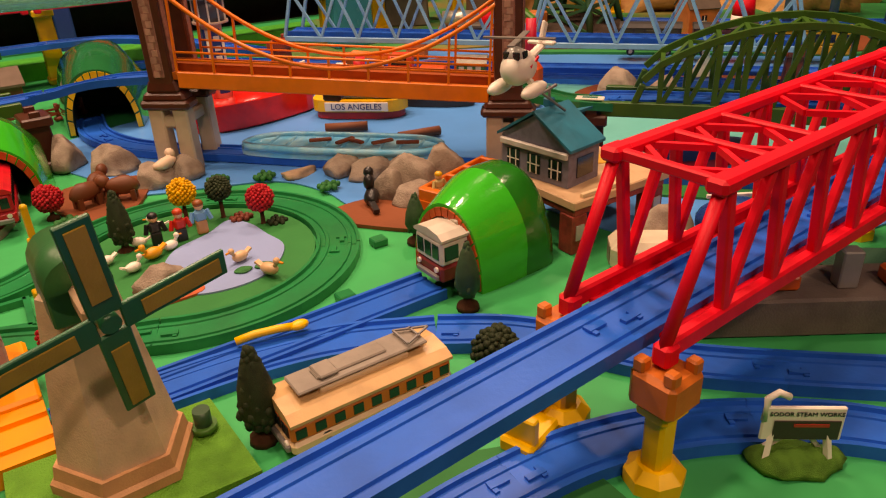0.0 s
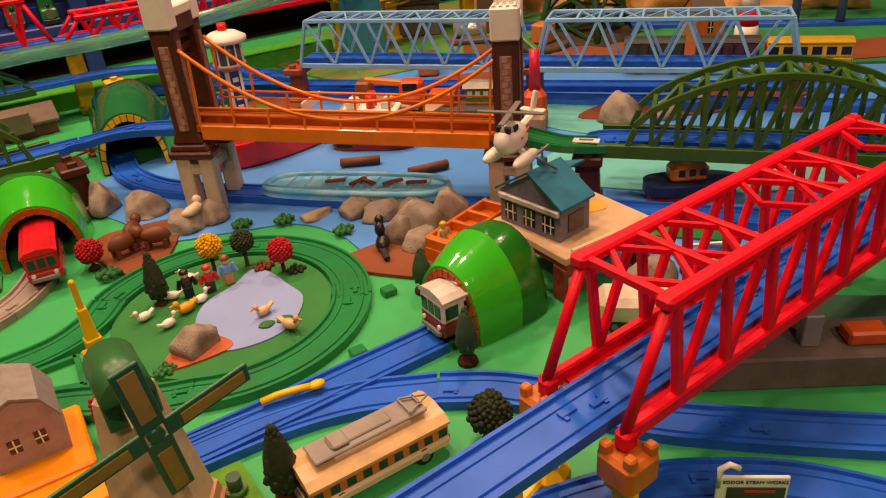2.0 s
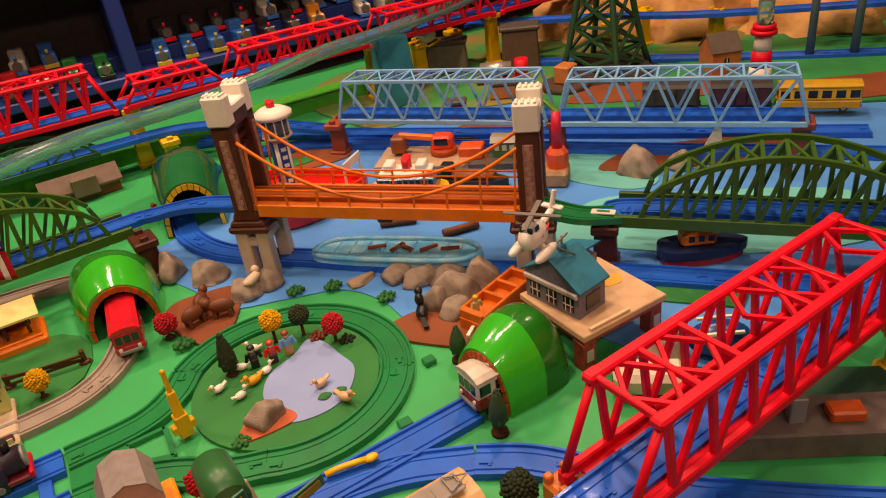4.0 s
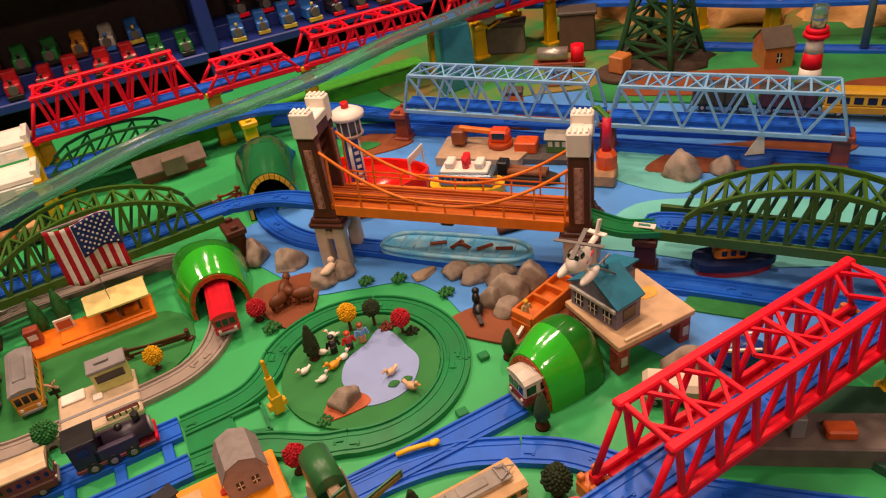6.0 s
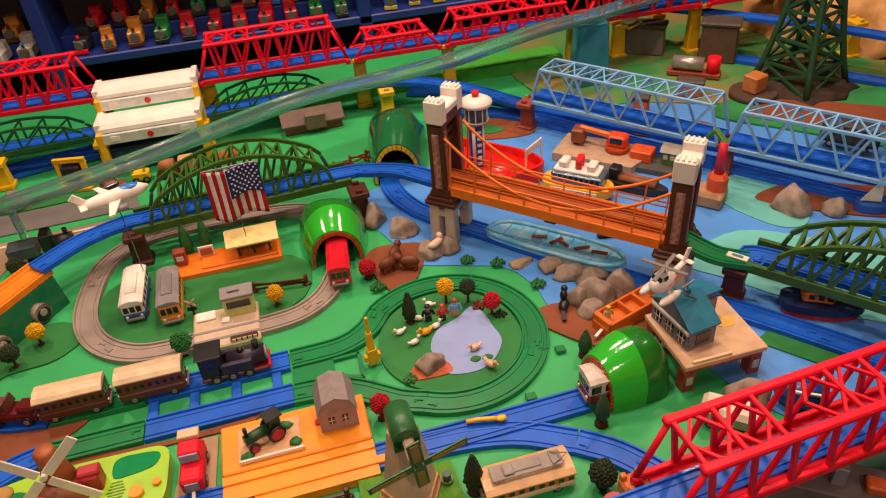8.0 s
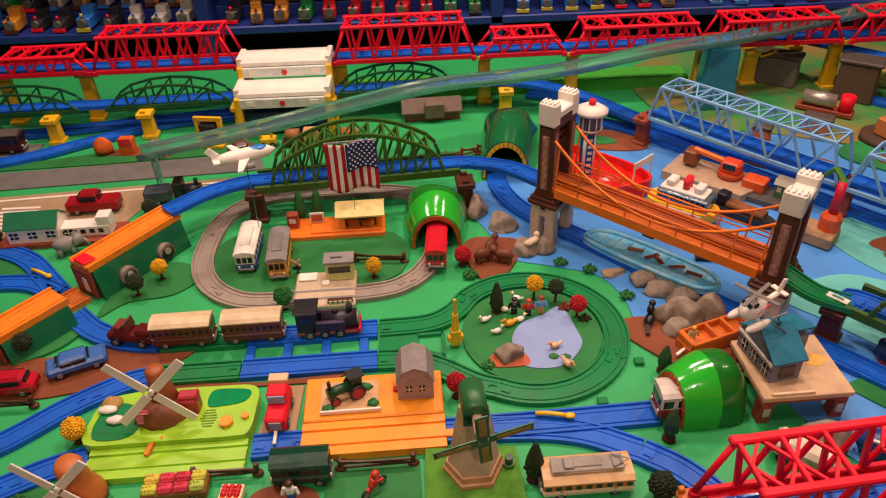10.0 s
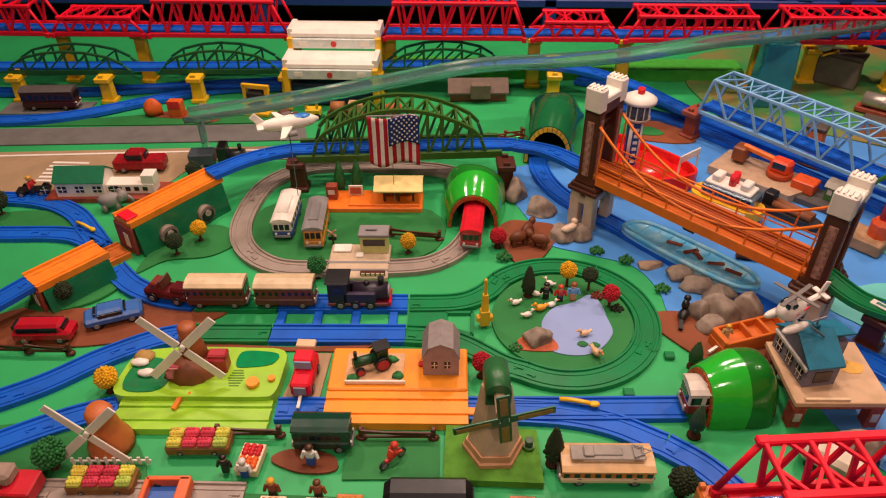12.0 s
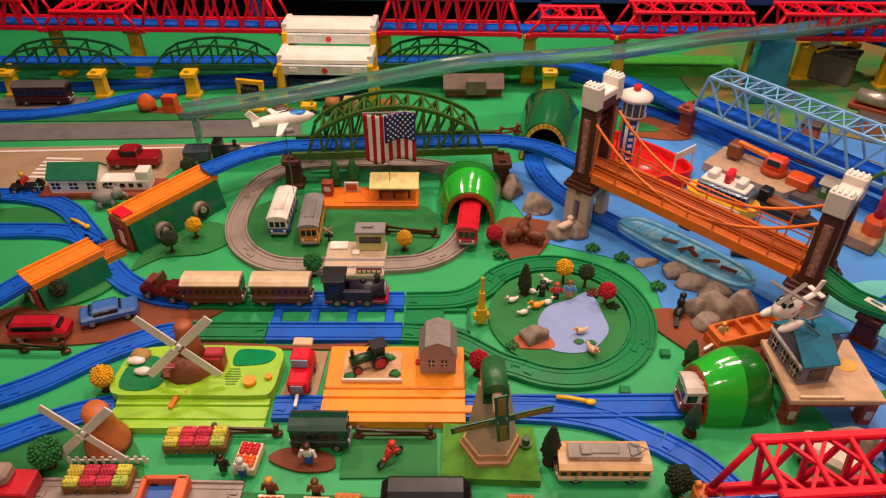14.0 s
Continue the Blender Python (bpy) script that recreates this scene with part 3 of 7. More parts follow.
def girder_bridge(a, b, width, height, panels, mat, label):
    """A moulded girder bridge: flat chords, paired web bars, diamond top bracing and inner floor plates."""
    L = (b - a).length
    ob = thing("truss_bridge", pose(*a, 0, 0, math.degrees(math.atan2(b.y - a.y, b.x - a.x))), label, "toy bridge", "toy bridges")
    p, w = L / panels, 0.0062
    for s in (-1, 1):
        y = s * width / 2
        part("bottom_chord", Shape().box((L / 2, y, 0.006), (L, 0.0075, 0.011), 0.0015), mat, ob)
        part("floor_plate", Shape().box((L / 2, y - s * 0.0085, 0.0025), (L * 0.93, 0.012, 0.003), 0.0006), mat, ob)
        part("top_chord", Shape().box((L / 2, y, height), (L - p * 1.3, 0.0105, 0.0075), 0.0018), mat, ob)
        for e, t in ((0, p * 0.68), (L, L - p * 0.68)):
            part("end_post", Shape().rod([(e, y, 0.006), (t, y, height)], w * 0.58, 8), mat, ob)
            part("node_plate", Shape().box((t, y, height), (0.015, 0.0118, 0.0085), 0.002), mat, ob)
            part("foot_block", Shape().box((e + (0.002 if e == 0 else -0.002), y, 0.003), (0.011, 0.0105, 0.013), 0.002), mat, ob)
        for i in range(1, panels):
            x = p * i
            part("web_post", Shape().bar((x, y, 0.008), (x - 0.22 * p, y, height), w * 0.95, w, 0.001), mat, ob)
            if i < panels - 1:
                part("web_bar", Shape().bar((x, y, 0.008), (x + 0.62 * p, y, height), w * 0.88, w * 0.95, 0.001), mat, ob)
            else:
                part("web_bar", Shape().bar((x, y, 0.008), (x + 0.30 * p, y, height), w * 0.88, w * 0.95, 0.001), mat, ob)
    h2, z = width / 2, height
    q = (L - p * 1.36) / (panels - 1)
    xs = [p * 0.68 + q * k for k in range(panels)]
    for k, x in enumerate(xs):
        if k % 3 != 0 or k in (0, panels - 1):
            part("cross_bar", Shape().bar((x, -h2, z), (x, h2, z), 0.0052, 0.006, 0.001), mat, ob)
        if k < panels - 1 and k % 3 != 2:
            m = x + q / 2
            for u, v in (((x, 0), (m, h2)), ((m, h2), (x + q, 0)), ((x + q, 0), (m, -h2)), ((m, -h2), (x, 0))):
                part("brace", Shape().bar((*u, z - 0.0012), (*v, z - 0.0012), 0.0034, 0.0036), mat, ob)
    return ob


girder_bridge(RA, RB, 0.062, 0.083, 8, RED, "glossy red girder bridge over the front line")
UP = (RB - RA).normalized()
line = [RA - UP * 0.42, RA - UP * 0.21, RA - UP * 0.2, RA, RA + UP * 0.19, RA + UP * 0.38, RA + UP * 0.8]
rail([line[0], line[1]], BLUE, "glossy blue raised toy rail")
rail([line[1], line[3]], BLUE, "glossy blue raised toy rail")
rail([line[3], line[4]], BLUE, "glossy blue raised toy rail in the red bridge")
rail([line[4], line[5]], BLUE, "glossy blue raised toy rail in the red bridge")
rail([line[5], line[6]], BLUE, "glossy blue raised toy rail")


def big_pier(x, y, rz, low, high, label):
    """A pier under one side of the bridge: round foot, shaft, studded brick head."""
    ob = thing("bridge_pier", pose(x, y, 0, 0, 0, rz), label, "toy pier", "bridge piers")
    part("foot", Shape().lathe((0, 0, 0), [(0.0165, 0), (0.0165, 0.008), (0.0105, 0.013)], 8), low, ob)
    part("shaft", Shape().box((0, 0, 0.029), (0.0135, 0.0125, 0.046), 0.002), low, ob)
    part("collar", Shape().box((0, 0, 0.049), (0.021, 0.019, 0.008), 0.002), low, ob)
    part("head", Shape().box((0, 0, 0.0625), (0.027, 0.027, 0.022), 0.003), high, ob, "orange brick head")
    for u in (-1, 1):
        for v in (-1, 1):
            part("stud", Shape().box((u * 0.0088, v * 0.0088, 0.0758), (0.007, 0.0068, 0.008), 0.0012), high, ob)
    return ob


ang_up = math.degrees(math.atan2(UP.y, UP.x))
OB = surface("orange_brick_plastic", "c96a25", 0.42, 0.14, 0.06, 50)
SIDE = Vector((-UP.y, UP.x, 0))
for along in (0.002, 0.372):
    for across in (-0.033, 0.033):
        p = RA + UP * along + SIDE * across
        big_pier(p.x, p.y, ang_up, YELLOW, OB, "yellow pier with an orange head under the bridge")
big_pier(RA.x - 0.165, RA.y - 0.017, ang_up, col("e06a2c"), col("e06a2c"), "orange block pier under the raised rail")

# the green arch bridge behind the flag and its raised line
truss((-0.545, 0.497, 0.064), (-0.225, 0.528, 0.064), 0.066, 0.094, 12, OLIVE, "olive green arch bridge with a flag", 0.0062, arch=True, reach=0.03)
run([(-0.715, 0.40, 0.066), (-0.66, 0.455, 0.066), (-0.60, 0.488, 0.066), (-0.545, 0.497, 0.066), (-0.225, 0.528, 0.066), (-0.15, 0.505, 0.075), (-0.1, 0.455, 0.09), (-0.05, 0.385, 0.1)], BLUE, "blue raised toy rail", 5)
for x, y in ((-0.575, 0.47), (-0.185, 0.475)):
    pier(x, y, 0.066, BROWN, "dark brown block pier", 0.036, 5)
# the second green arch bridge over the river
GA, GB = Vector((0.368, 0.062, 0.064)), Vector((0.578, -0.178, 0.064))
truss(GA, GB, 0.066, 0.088, 12, OLIVE, "olive green arch bridge over the river", 0.0066, arch=True, reach=0.032)
run([(0.256, 0.133, 0.084), (0.29, 0.09, 0.074), (0.335, 0.07, 0.066)], GREENR, "dark green raised toy rail", 1)
run([(0.335, 0.07, 0.066), GA + Vector((0, 0, 0.003)), GB + Vector((0, 0, 0.003)), (0.75, -0.42, 0.066)], BLUE, "blue raised toy rail over the river", 2)
pier(0.322, 0.078, 0.064, BROWN, "dark brown block pier", 0.036, -45)


lp = thing("label_plate", pose(0.318, 0.077, 0.0765, 0, 0, -50), "small white printed plate on the green rail", "toy sign")
part("plate", Shape().box((0, 0, 0.001), (0.03, 0.012, 0.002), 0.0005), WHITE, lp)
part("print_bar", Shape().box((0, 0, 0.0022), (0.016, 0.005, 0.0006)), col("3f8a78"), lp)

# ---- the orange suspension bridge ----
TL, TR = Vector((-0.036, 0.381, 0)), Vector((0.256, 0.137, 0))
D = (TR - TL).normalized()
HEAD = math.degrees(math.atan2(D.y, D.x))
PANEL = surface("pink_brick_panel", "9c6a5c", 0.6, 0.25, 0.3, 140)
PALEB = surface("pale_brick_panel", "b98a78", 0.6, 0.2, 0.2, 140)
STONE = surface("pale_stone_plastic", "cdb8a0", 0.5, 0.1, 0.1, 50)


def tower(at, k=1.0):
    ob = thing("bridge_tower", pose(at.x, at.y, 0, 0, 0, HEAD), "dark brown bridge tower with a white crown and stone feet", "toy tower", "bridge towers")
    ob.scale = (1, 1, k)
    for s in (-1, 1):
        for e in (-1, 1):
            part("stone_foot", Shape().box((e * 0.0145, s * 0.027, 0.035), (0.019, 0.020, 0.070), 0.002, taper=0.92), STONE, ob, "pale stone foot")
        part("leg", Shape().box((0, s * 0.027, 0.15), (0.028, 0.018, 0.136), 0.0015), BROWN, ob)
        part("shoe", Shape().box((0, s * 0.027, 0.074), (0.058, 0.027, 0.010), 0.003).box((0, s * 0.027, 0.0825), (0.054, 0.025, 0.010), 0.003, taper=0.82).box((0, s * 0.027, 0.093), (0.041, 0.022, 0.014), 0.003, taper=0.74), BROWN, ob)
        part("brick_panel", Shape().box((-0.0125, s * 0.027, 0.15), (0.005, 0.008, 0.095)).box((0.0125, s * 0.027, 0.15), (0.005, 0.008, 0.095)).box((0, s * 0.0352, 0.148), (0.013, 0.0035, 0.092), 0.001), PANEL, ob, "pinkish brick panel")
        for k in range(13):
            part("panel_brick", Shape().box(((0.0012 if k % 2 else -0.0012), s * 0.0372, 0.106 + k * 0.007), (0.0062, 0.001, 0.0062)), PALEB, ob)
    part("stone_beam", Shape().box((0, 0, 0.055), (0.036, 0.07, 0.012), 0.002), STONE, ob)
    part("lintel", Shape().box((0, 0, 0.213), (0.028, 0.072, 0.018), 0.002), BROWN, ob)
    for z in (0.172, 0.186, 0.199):
        part("tie", Shape().box((0, 0, z), (0.012, 0.05, 0.007), 0.001), BROWN, ob)
    cr = Shape().box((0, 0, 0.226), (0.030, 0.074, 0.012), 0.002)
    for s in (-1, 1):
        cr.box((0, s * 0.029, 0.228), (0.031, 0.019, 0.036), 0.002)
        for k in range(4):
            cr.box((-0.0108 + k * 0.0072, s * 0.029, 0.247), (0.0034, 0.015, 0.003), 0.0005)
    part("crown", cr, WHITE, ob, "white battlement crown")


tower(TL, 1.075)
tower(TR, 0.95)
SB = thing("suspension_bridge", pose(TL.x, TL.y, 0.112, 0, 3.0, HEAD), "orange plastic suspension bridge between two brown towers", "toy bridge")
SL = (TR - TL).length
part("deck", Shape().sweep([(0.0, 0, 0.0), (SL / 2, 0, 0.0), (SL, 0, 0.0)], [(-0.033, -0.004), (0.033, -0.004), (0.033, 0.004), (0.028, 0.004), (0.028, 0.001), (-0.028, 0.001), (-0.028, 0.004), (-0.033, 0.004)]), col("c4601e", 0.35), SB)
part("deck_rail", Shape().sweep([(0.0, 0, 0.001), (SL / 2, 0, 0.001), (SL, 0, 0.001)], [(x * 0.72, y) for x, y in RAIL]), col("a04a1c", 0.4), SB, "rusty orange rail bed")
for s in (-1, 1):
    part("girder", Shape().box((SL / 2, s * 0.033, -0.004), (SL - 0.04, 0.004, 0.018), 0.001), ORANGE, SB)
    part("hand_rail", Shape().rod([(0.02, s * 0.033, 0.026), (SL - 0.02, s * 0.033, 0.026)], 0.0014), ORANGE, SB)
    part("hand_rail", Shape().rod([(0.02, s * 0.033, 0.018), (SL - 0.02, s * 0.033, 0.018)], 0.0012), ORANGE, SB)

    def sag(x):
        u = 2 * x / SL - 1
        return 0.016 + 0.085 * u * u

    part("cable", Shape().rod([(x, s * 0.033, sag(x)) for x in [0.01 + (SL - 0.02) * i / 28 for i in range(29)]], 0.0024), ORANGE, SB)
    for k in range(9):
        x = 0.02 + (SL - 0.04) * k / 8
        part("hanger", Shape().bar((x, s * 0.033, 0.002), (x, s * 0.033, max(0.026, sag(x) if k in (0, 1, 7, 8) else 0.026)), 0.0025), ORANGE, SB)
part("bracket", Shape().box((SL / 2, -0.02, -0.014), (0.02, 0.02, 0.014), 0.002), BROWN, SB)

# ---- far bridges ----
FR = "far blue plastic toy rail on piers"
girder_bridge(Vector((-1.55, 0.955, 0.125)), Vector((-1.25, 0.955, 0.125)), 0.075, 0.07, 7, RED, "red girder bridge on the back line")
for x0, x1, h in ((-1.24, -1.02, 0.045), (-1.01, -0.68, 0.085), (-0.46, -0.135, 0.085), (-0.12, 0.075, 0.045), (0.09, 0.4, 0.06), (0.42, 0.72, 0.06), (0.74, 1.05, 0.06)):
    girder_bridge(Vector((x0, 0.955, 0.125)), Vector((x1, 0.957, 0.125)), 0.075, h, max(4, round((x1 - x0) / 0.046)), RED, "red girder bridge on the back line")
run([(-1.7, 0.955, 0.127), (-0.9, 0.955, 0.127), (-0.3, 0.955, 0.127), (0.4, 0.955, 0.127), (1.1, 0.957, 0.127)], BLUE, FR, 8)
run([(-1.6, 0.862, 0.066), (-1.0, 0.878, 0.066), (-0.5, 0.90, 0.066), (-0.19, 0.915, 0.066), (-0.03, 0.90, 0.066), (0.1, 0.85, 0.05), (0.22, 0.75, 0.03)], BLUE, FR, 6)
for x0, x1 in ((-1.33, -1.04), (-0.975, -0.70), (-0.455, -0.19)):
    truss((x0, 0.868 + (x0 + 1.2) * 0.05, 0.064), (x1, 0.868 + (x1 + 1.2) * 0.05, 0.064), 0.05, 0.05, 6, PINE, "dark green arch bridge on the back line", 0.005, arch=True, braced=False)
for x, y in ((-1.31, 0.835), (-1.1, 0.835), (-0.89, 0.845), (-0.68, 0.86), (-0.475, 0.875), (-0.065, 0.885)):
    pier(x, y, 0.066, YELLOW, "yellow plastic bridge pier", 0.034)
for x in (-1.24, -1.05, -0.68, -0.45, -0.11, 0.1, 0.41, 0.73):
    pier(x, 0.955, 0.126, YELLOW, "tall yellow plastic bridge pier", 0.036)
# white curved roofs of the elevated station
ws = thing("elevated_station", pose(-0.568, 0.885, 0), "white arched roofs of an elevated station on yellow piers", "toy station")
for y, z in ((-0.04, 0.1), (0.035, 0.142)):
    part("roof", Shape().sweep([(-0.098, y, z), (0, y, z), (0.098, y, z)], [(-0.036, 0), (-0.035, 0.008), (-0.027, 0.016), (0.0, 0.022), (0.027, 0.016), (0.035, 0.008), (0.036, 0), (0.0, 0.010)]), WHITE, ws)
    part("platform", Shape().box((0, y, z - 0.013), (0.198, 0.084, 0.022), 0.001), col("d3dad2"), ws)
    for mx in (-0.07, 0.07):
        part("sign_plate", Shape().box((mx, y - 0.0425, z - 0.012), (0.018, 0.002, 0.01)), WHITE, ws)
    part("round_mark", Shape().cyl((0, y - 0.0428, z - 0.013), 0.0065, 0.002, 16, axis="y"), col("c83228"), ws, "round red mark")
    for x in (-0.1, 0.1):
        part("end_frame", Shape().box((x, y, z + 0.008), (0.012, 0.066, 0.02), 0.001), WHITE, ws)
        part("post", Shape().box((x, y - 0.035, z / 2), (0.014, 0.016, z), 0.002).box((x, y + 0.03, z / 2), (0.014, 0.016, z), 0.002), YELLOW, ws, "yellow post")
# pale blue girder bridges
for a, b in (((0.238, 0.708, 0.066), (0.492, 0.412, 0.066)), ((0.503, 0.4, 0.064), (0.755, 0.118, 0.064))):
    truss(a, b, 0.062, 0.077, 12, SKY, "pale blue girder bridge over the river", 0.005, deck=(BLUE, (0,)), posts=False)
for x, y in ((0.212, 0.705), (0.5, 0.405), (0.752, 0.12)):
    pier(x, y, 0.066, BRICK, "red-brown block pier beside the river", 0.034, -48)


# ---- tunnels ----
def tunnel(at, depth, w, h, label, front=HILL, back=HILLD, trim=None):
    """A hill tunnel: a moulded shell with a brick-trimmed mouth at its origin, looking along -x."""
    ob = thing("tunnel", at, label, "toy tunnel", "tunnels")
    k, n = 16, 13

    def ring(u):
        ww = w * (0.87 + 0.25 * math.sin(min(1, u * 1.5) * math.pi / 2)) * (1 if u < 0.75 else max(0.25, 1 - ((u - 0.75) / 0.25) ** 2 * 0.55))
        hh = h * (0.83 + 0.2 * math.sin(min(1, u * 1.8) * math.pi / 2)) * (1 if u < 0.65 else max(0.2, 1 - ((u - 0.65) / 0.35) ** 2 * 0.5))
        out = []
        for i in range(k + 1):
            a = math.pi * i / k
            y, z = math.cos(a) * ww / 2, math.sin(a) ** 0.72 * hh
            f = 1 + (0.02 + 0.075 * u) * noise.noise(Vector((u * 2.7 + w * 40, y * 26, z * 26)))
            out.append((u * depth, y * f, z * f))
        return out

    rings = [ring(j / n) for j in range(n + 1)]
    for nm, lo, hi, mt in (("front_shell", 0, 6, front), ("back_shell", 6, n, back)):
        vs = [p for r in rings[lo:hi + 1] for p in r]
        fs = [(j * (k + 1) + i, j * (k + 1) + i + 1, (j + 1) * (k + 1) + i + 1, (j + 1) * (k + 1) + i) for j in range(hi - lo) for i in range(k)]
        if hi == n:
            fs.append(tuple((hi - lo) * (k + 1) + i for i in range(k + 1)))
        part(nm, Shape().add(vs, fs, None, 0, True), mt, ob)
    iw, ih = w * 0.72, h * 0.71
    inner = [(0.0, math.cos(math.pi * i / k) * iw / 2, math.sin(math.pi * i / k) ** 0.8 * ih) for i in range(k + 1)]
    f = Shape().add(rings[0] + inner, [(i, i + 1, k + 2 + i, k + 1 + i) for i in range(k)])
    part("mouth_face", f, front, ob)
    part("lining", Shape().add(inner + [(depth * 0.9, y, z) for x, y, z in inner], [(i, i + 1, k + 2 + i, k + 1 + i) for i in range(k)] + [tuple(k + 1 + i for i in range(k + 1))]), surface("dark_lining", "1d3a2a", 0.6), ob, "dark inside of the tunnel")
    for i in range(15):
        a0, a1 = math.pi * (i + 0.08) / 15, math.pi * (i + 0.92) / 15
        q = []
        for r in (1.0, 1.16):
            for a in (a0, a1):
                q.append((math.cos(a) * iw / 2 * r, math.sin(a) ** 0.8 * ih * (r if r == 1 else 1.13)))
        vs = [(x, y, z) for x in (-0.0015, 0.001) for y, z in q]
        part("brick", Shape().add(vs, [(0, 1, 3, 2), (4, 6, 7, 5), (0, 4, 5, 1), (2, 3, 7, 6), (0, 2, 6, 4), (1, 5, 7, 3)]), trim or TRIM, ob)
    return ob


TRIM = surface("orange_brick_trim", "c2501f", 0.5, 0.2, 0.2, 90)
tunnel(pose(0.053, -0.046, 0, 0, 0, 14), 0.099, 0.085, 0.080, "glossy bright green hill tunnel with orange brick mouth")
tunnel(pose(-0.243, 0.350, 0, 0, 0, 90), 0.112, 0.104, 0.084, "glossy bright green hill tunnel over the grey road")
tunnel(pose(-0.098, 0.575, 0, 0, 0, 80), 0.17, 0.11, 0.105, "dark green glassy hill tunnel behind the bridge", DKHILL, DKHILL, YELLOW)


# ---- vehicles ----
def wheels(ob, L, wd, r=0.007, xs=(-0.3, 0.3), mat=None):
    for x in xs:
        for s in (-1, 1):
            w = part("wheel", Shape().cyl((x * L, s * wd * 0.42, r), r, 0.005, 14, axis="y"), mat or BLACK, ob)
            part("hub", Shape().cyl((x * L, s * (wd * 0.42 + 0.0028), r), r * 0.5, 0.0015, 10, axis="y"), GREY, w)


def coach(name, at, L, wd, H, body, roof, label, cat="toy train", n=6, lower=None, trim=None, roofbox=True, group="", win=0.34, wide=0.68):
    """A carriage or tram: skirt, body, windows one by one, curved roof with a vent box."""
    ob = thing(name, at, label, cat, group)
    wheels(ob, L, wd)
    z0 = 0.006
    hb = H - z0 - 0.006
    part("skirt", Shape().box((0, 0, z0 + hb * 0.2), (L, wd, hb * 0.4), 0.002), lower or body, ob)
    part("body", Shape().box((0, 0, z0 + hb * 0.7), (L * 0.995, wd * 0.98, hb * 0.6), 0.002), body, ob)
    prof = [(-wd / 2 - 0.001, 0), (-wd / 2 - 0.001, 0.002), (-wd * 0.36, 0.0055), (0, 0.0075), (wd * 0.36, 0.0055), (wd / 2 + 0.001, 0.002), (wd / 2 + 0.001, 0)]
    part("roof", Shape().sweep([(-L / 2, 0, z0 + hb), (0, 0, z0 + hb), (L / 2, 0, z0 + hb)], prof), roof, ob)
    if roofbox:
        part("roof_vent", Shape().box((0, 0, z0 + hb + 0.0075), (L * 0.55, wd * 0.5, 0.004), 0.001), trim or roof, ob)
    for i in range(n):
        x = -L / 2 + L * (i + 0.5) / n
        for s in (-1, 1):
            part("window", Shape().box((x, s * wd * 0.49, z0 + hb * 0.7), (L / n * wide, 0.0012, hb * win)), DARKWIN, ob)
    for s in (-1, 1):
        for y in (-0.28, 0, 0.28):
            part("window", Shape().box((s * L * 0.4978, y * wd, z0 + hb * 0.72), (0.0012, wd * 0.22, hb * 0.34)), DARKWIN, ob)
        part("bumper", Shape().box((s * (L / 2 + 0.001), 0, z0 + 0.004), (0.003, wd * 0.8, 0.005), 0.001), GREY, ob)
        for y in (-0.32, 0.32):
            part("headlight", Shape().cyl((s * (L / 2 + 0.0008), y * wd, z0 + hb * 0.3), 0.0022, 0.002, 10, axis="x"), WHITE, ob)
    return ob


tro = coach("tram", pose(-0.079, -0.152, 0, 0, 0, 2), 0.108, 0.040, 0.033, col("d9702c"), col("d6ac78"), "cream and orange tram with grey roof gear on grass", n=9, lower=CREAM, trim=CREAM, win=0.3, wide=0.55)
part("roof_plate", Shape().box((0, 0, 0.0386), (0.086, 0.021, 0.0022), 0.0008).box((-0.006, 0, 0.0402), (0.046, 0.011, 0.0022), 0.0008).box((-0.022, 0, 0.0412), (0.012, 0.015, 0.0026), 0.0008), surface("dull_roof_grey", "8d8378", 0.45, 0.14, 0.08, 60), tro, "grey roof plate")
pg = Shape()
for a, b in (((0.03, -0.009), (0.05, 0.0)), ((0.03, 0.009), (0.05, 0.0)), ((0.03, -0.009), (0.03, 0.009)), ((0.04, -0.006), (0.04, 0.006))):
    pg.bar((*a, 0.0418), (*b, 0.0418), 0.0012)
part("pantograph", pg, GREY, tro)
coach("tram", pose(0.079, -0.05, 0.0075, 0, 0, 3), 0.095, 0.036, 0.047, col("d9cfc0"), col("cdc2b2"), "white and maroon tram coming out of the tunnel", n=5, lower=col("8a2226"), roofbox=True)
coach("bus", pose(-0.570, 0.348, 0.001, 0, 0, 92), 0.1, 0.034, 0.043, WHITE, WHITE, "white rail bus with a blue lower front", "toy bus", 6, lower=col("2a4a8c"), win=0.24, wide=0.5)
coach("bus", pose(-0.513, 0.322, 0.001, 0, 0, 94), 0.098, 0.033, 0.046, col("e0932c"), GREY, "orange rail bus with a grey roof", "toy bus", 6, win=0.26, wide=0.55)
coach("bus", pose(-0.243, 0.318, 0.0075, 0, 0, 86), 0.09, 0.034, 0.042, col("c8182a"), col("d4202e", 0.2), "glossy red rail bus on the grey loop", "toy bus", 6, roofbox=False, win=0.26, wide=0.6)
gb = coach("bus", pose(-0.42, -0.126, 0.003, 0, 0, 2), 0.07, 0.03, 0.045, col("1a4632", 0.25), col("123d2c", 0.2), "dark green and cream double bus by the fence", "toy bus", 7, lower=col("143f2e", 0.25), roofbox=False, win=0.22, wide=0.7)
# the train on the upper line


def upper(x):
    return pose(x, 0.067 + 0.068 + (x + 0.435) * 0.035, 0.0078, 0, 0, 2)


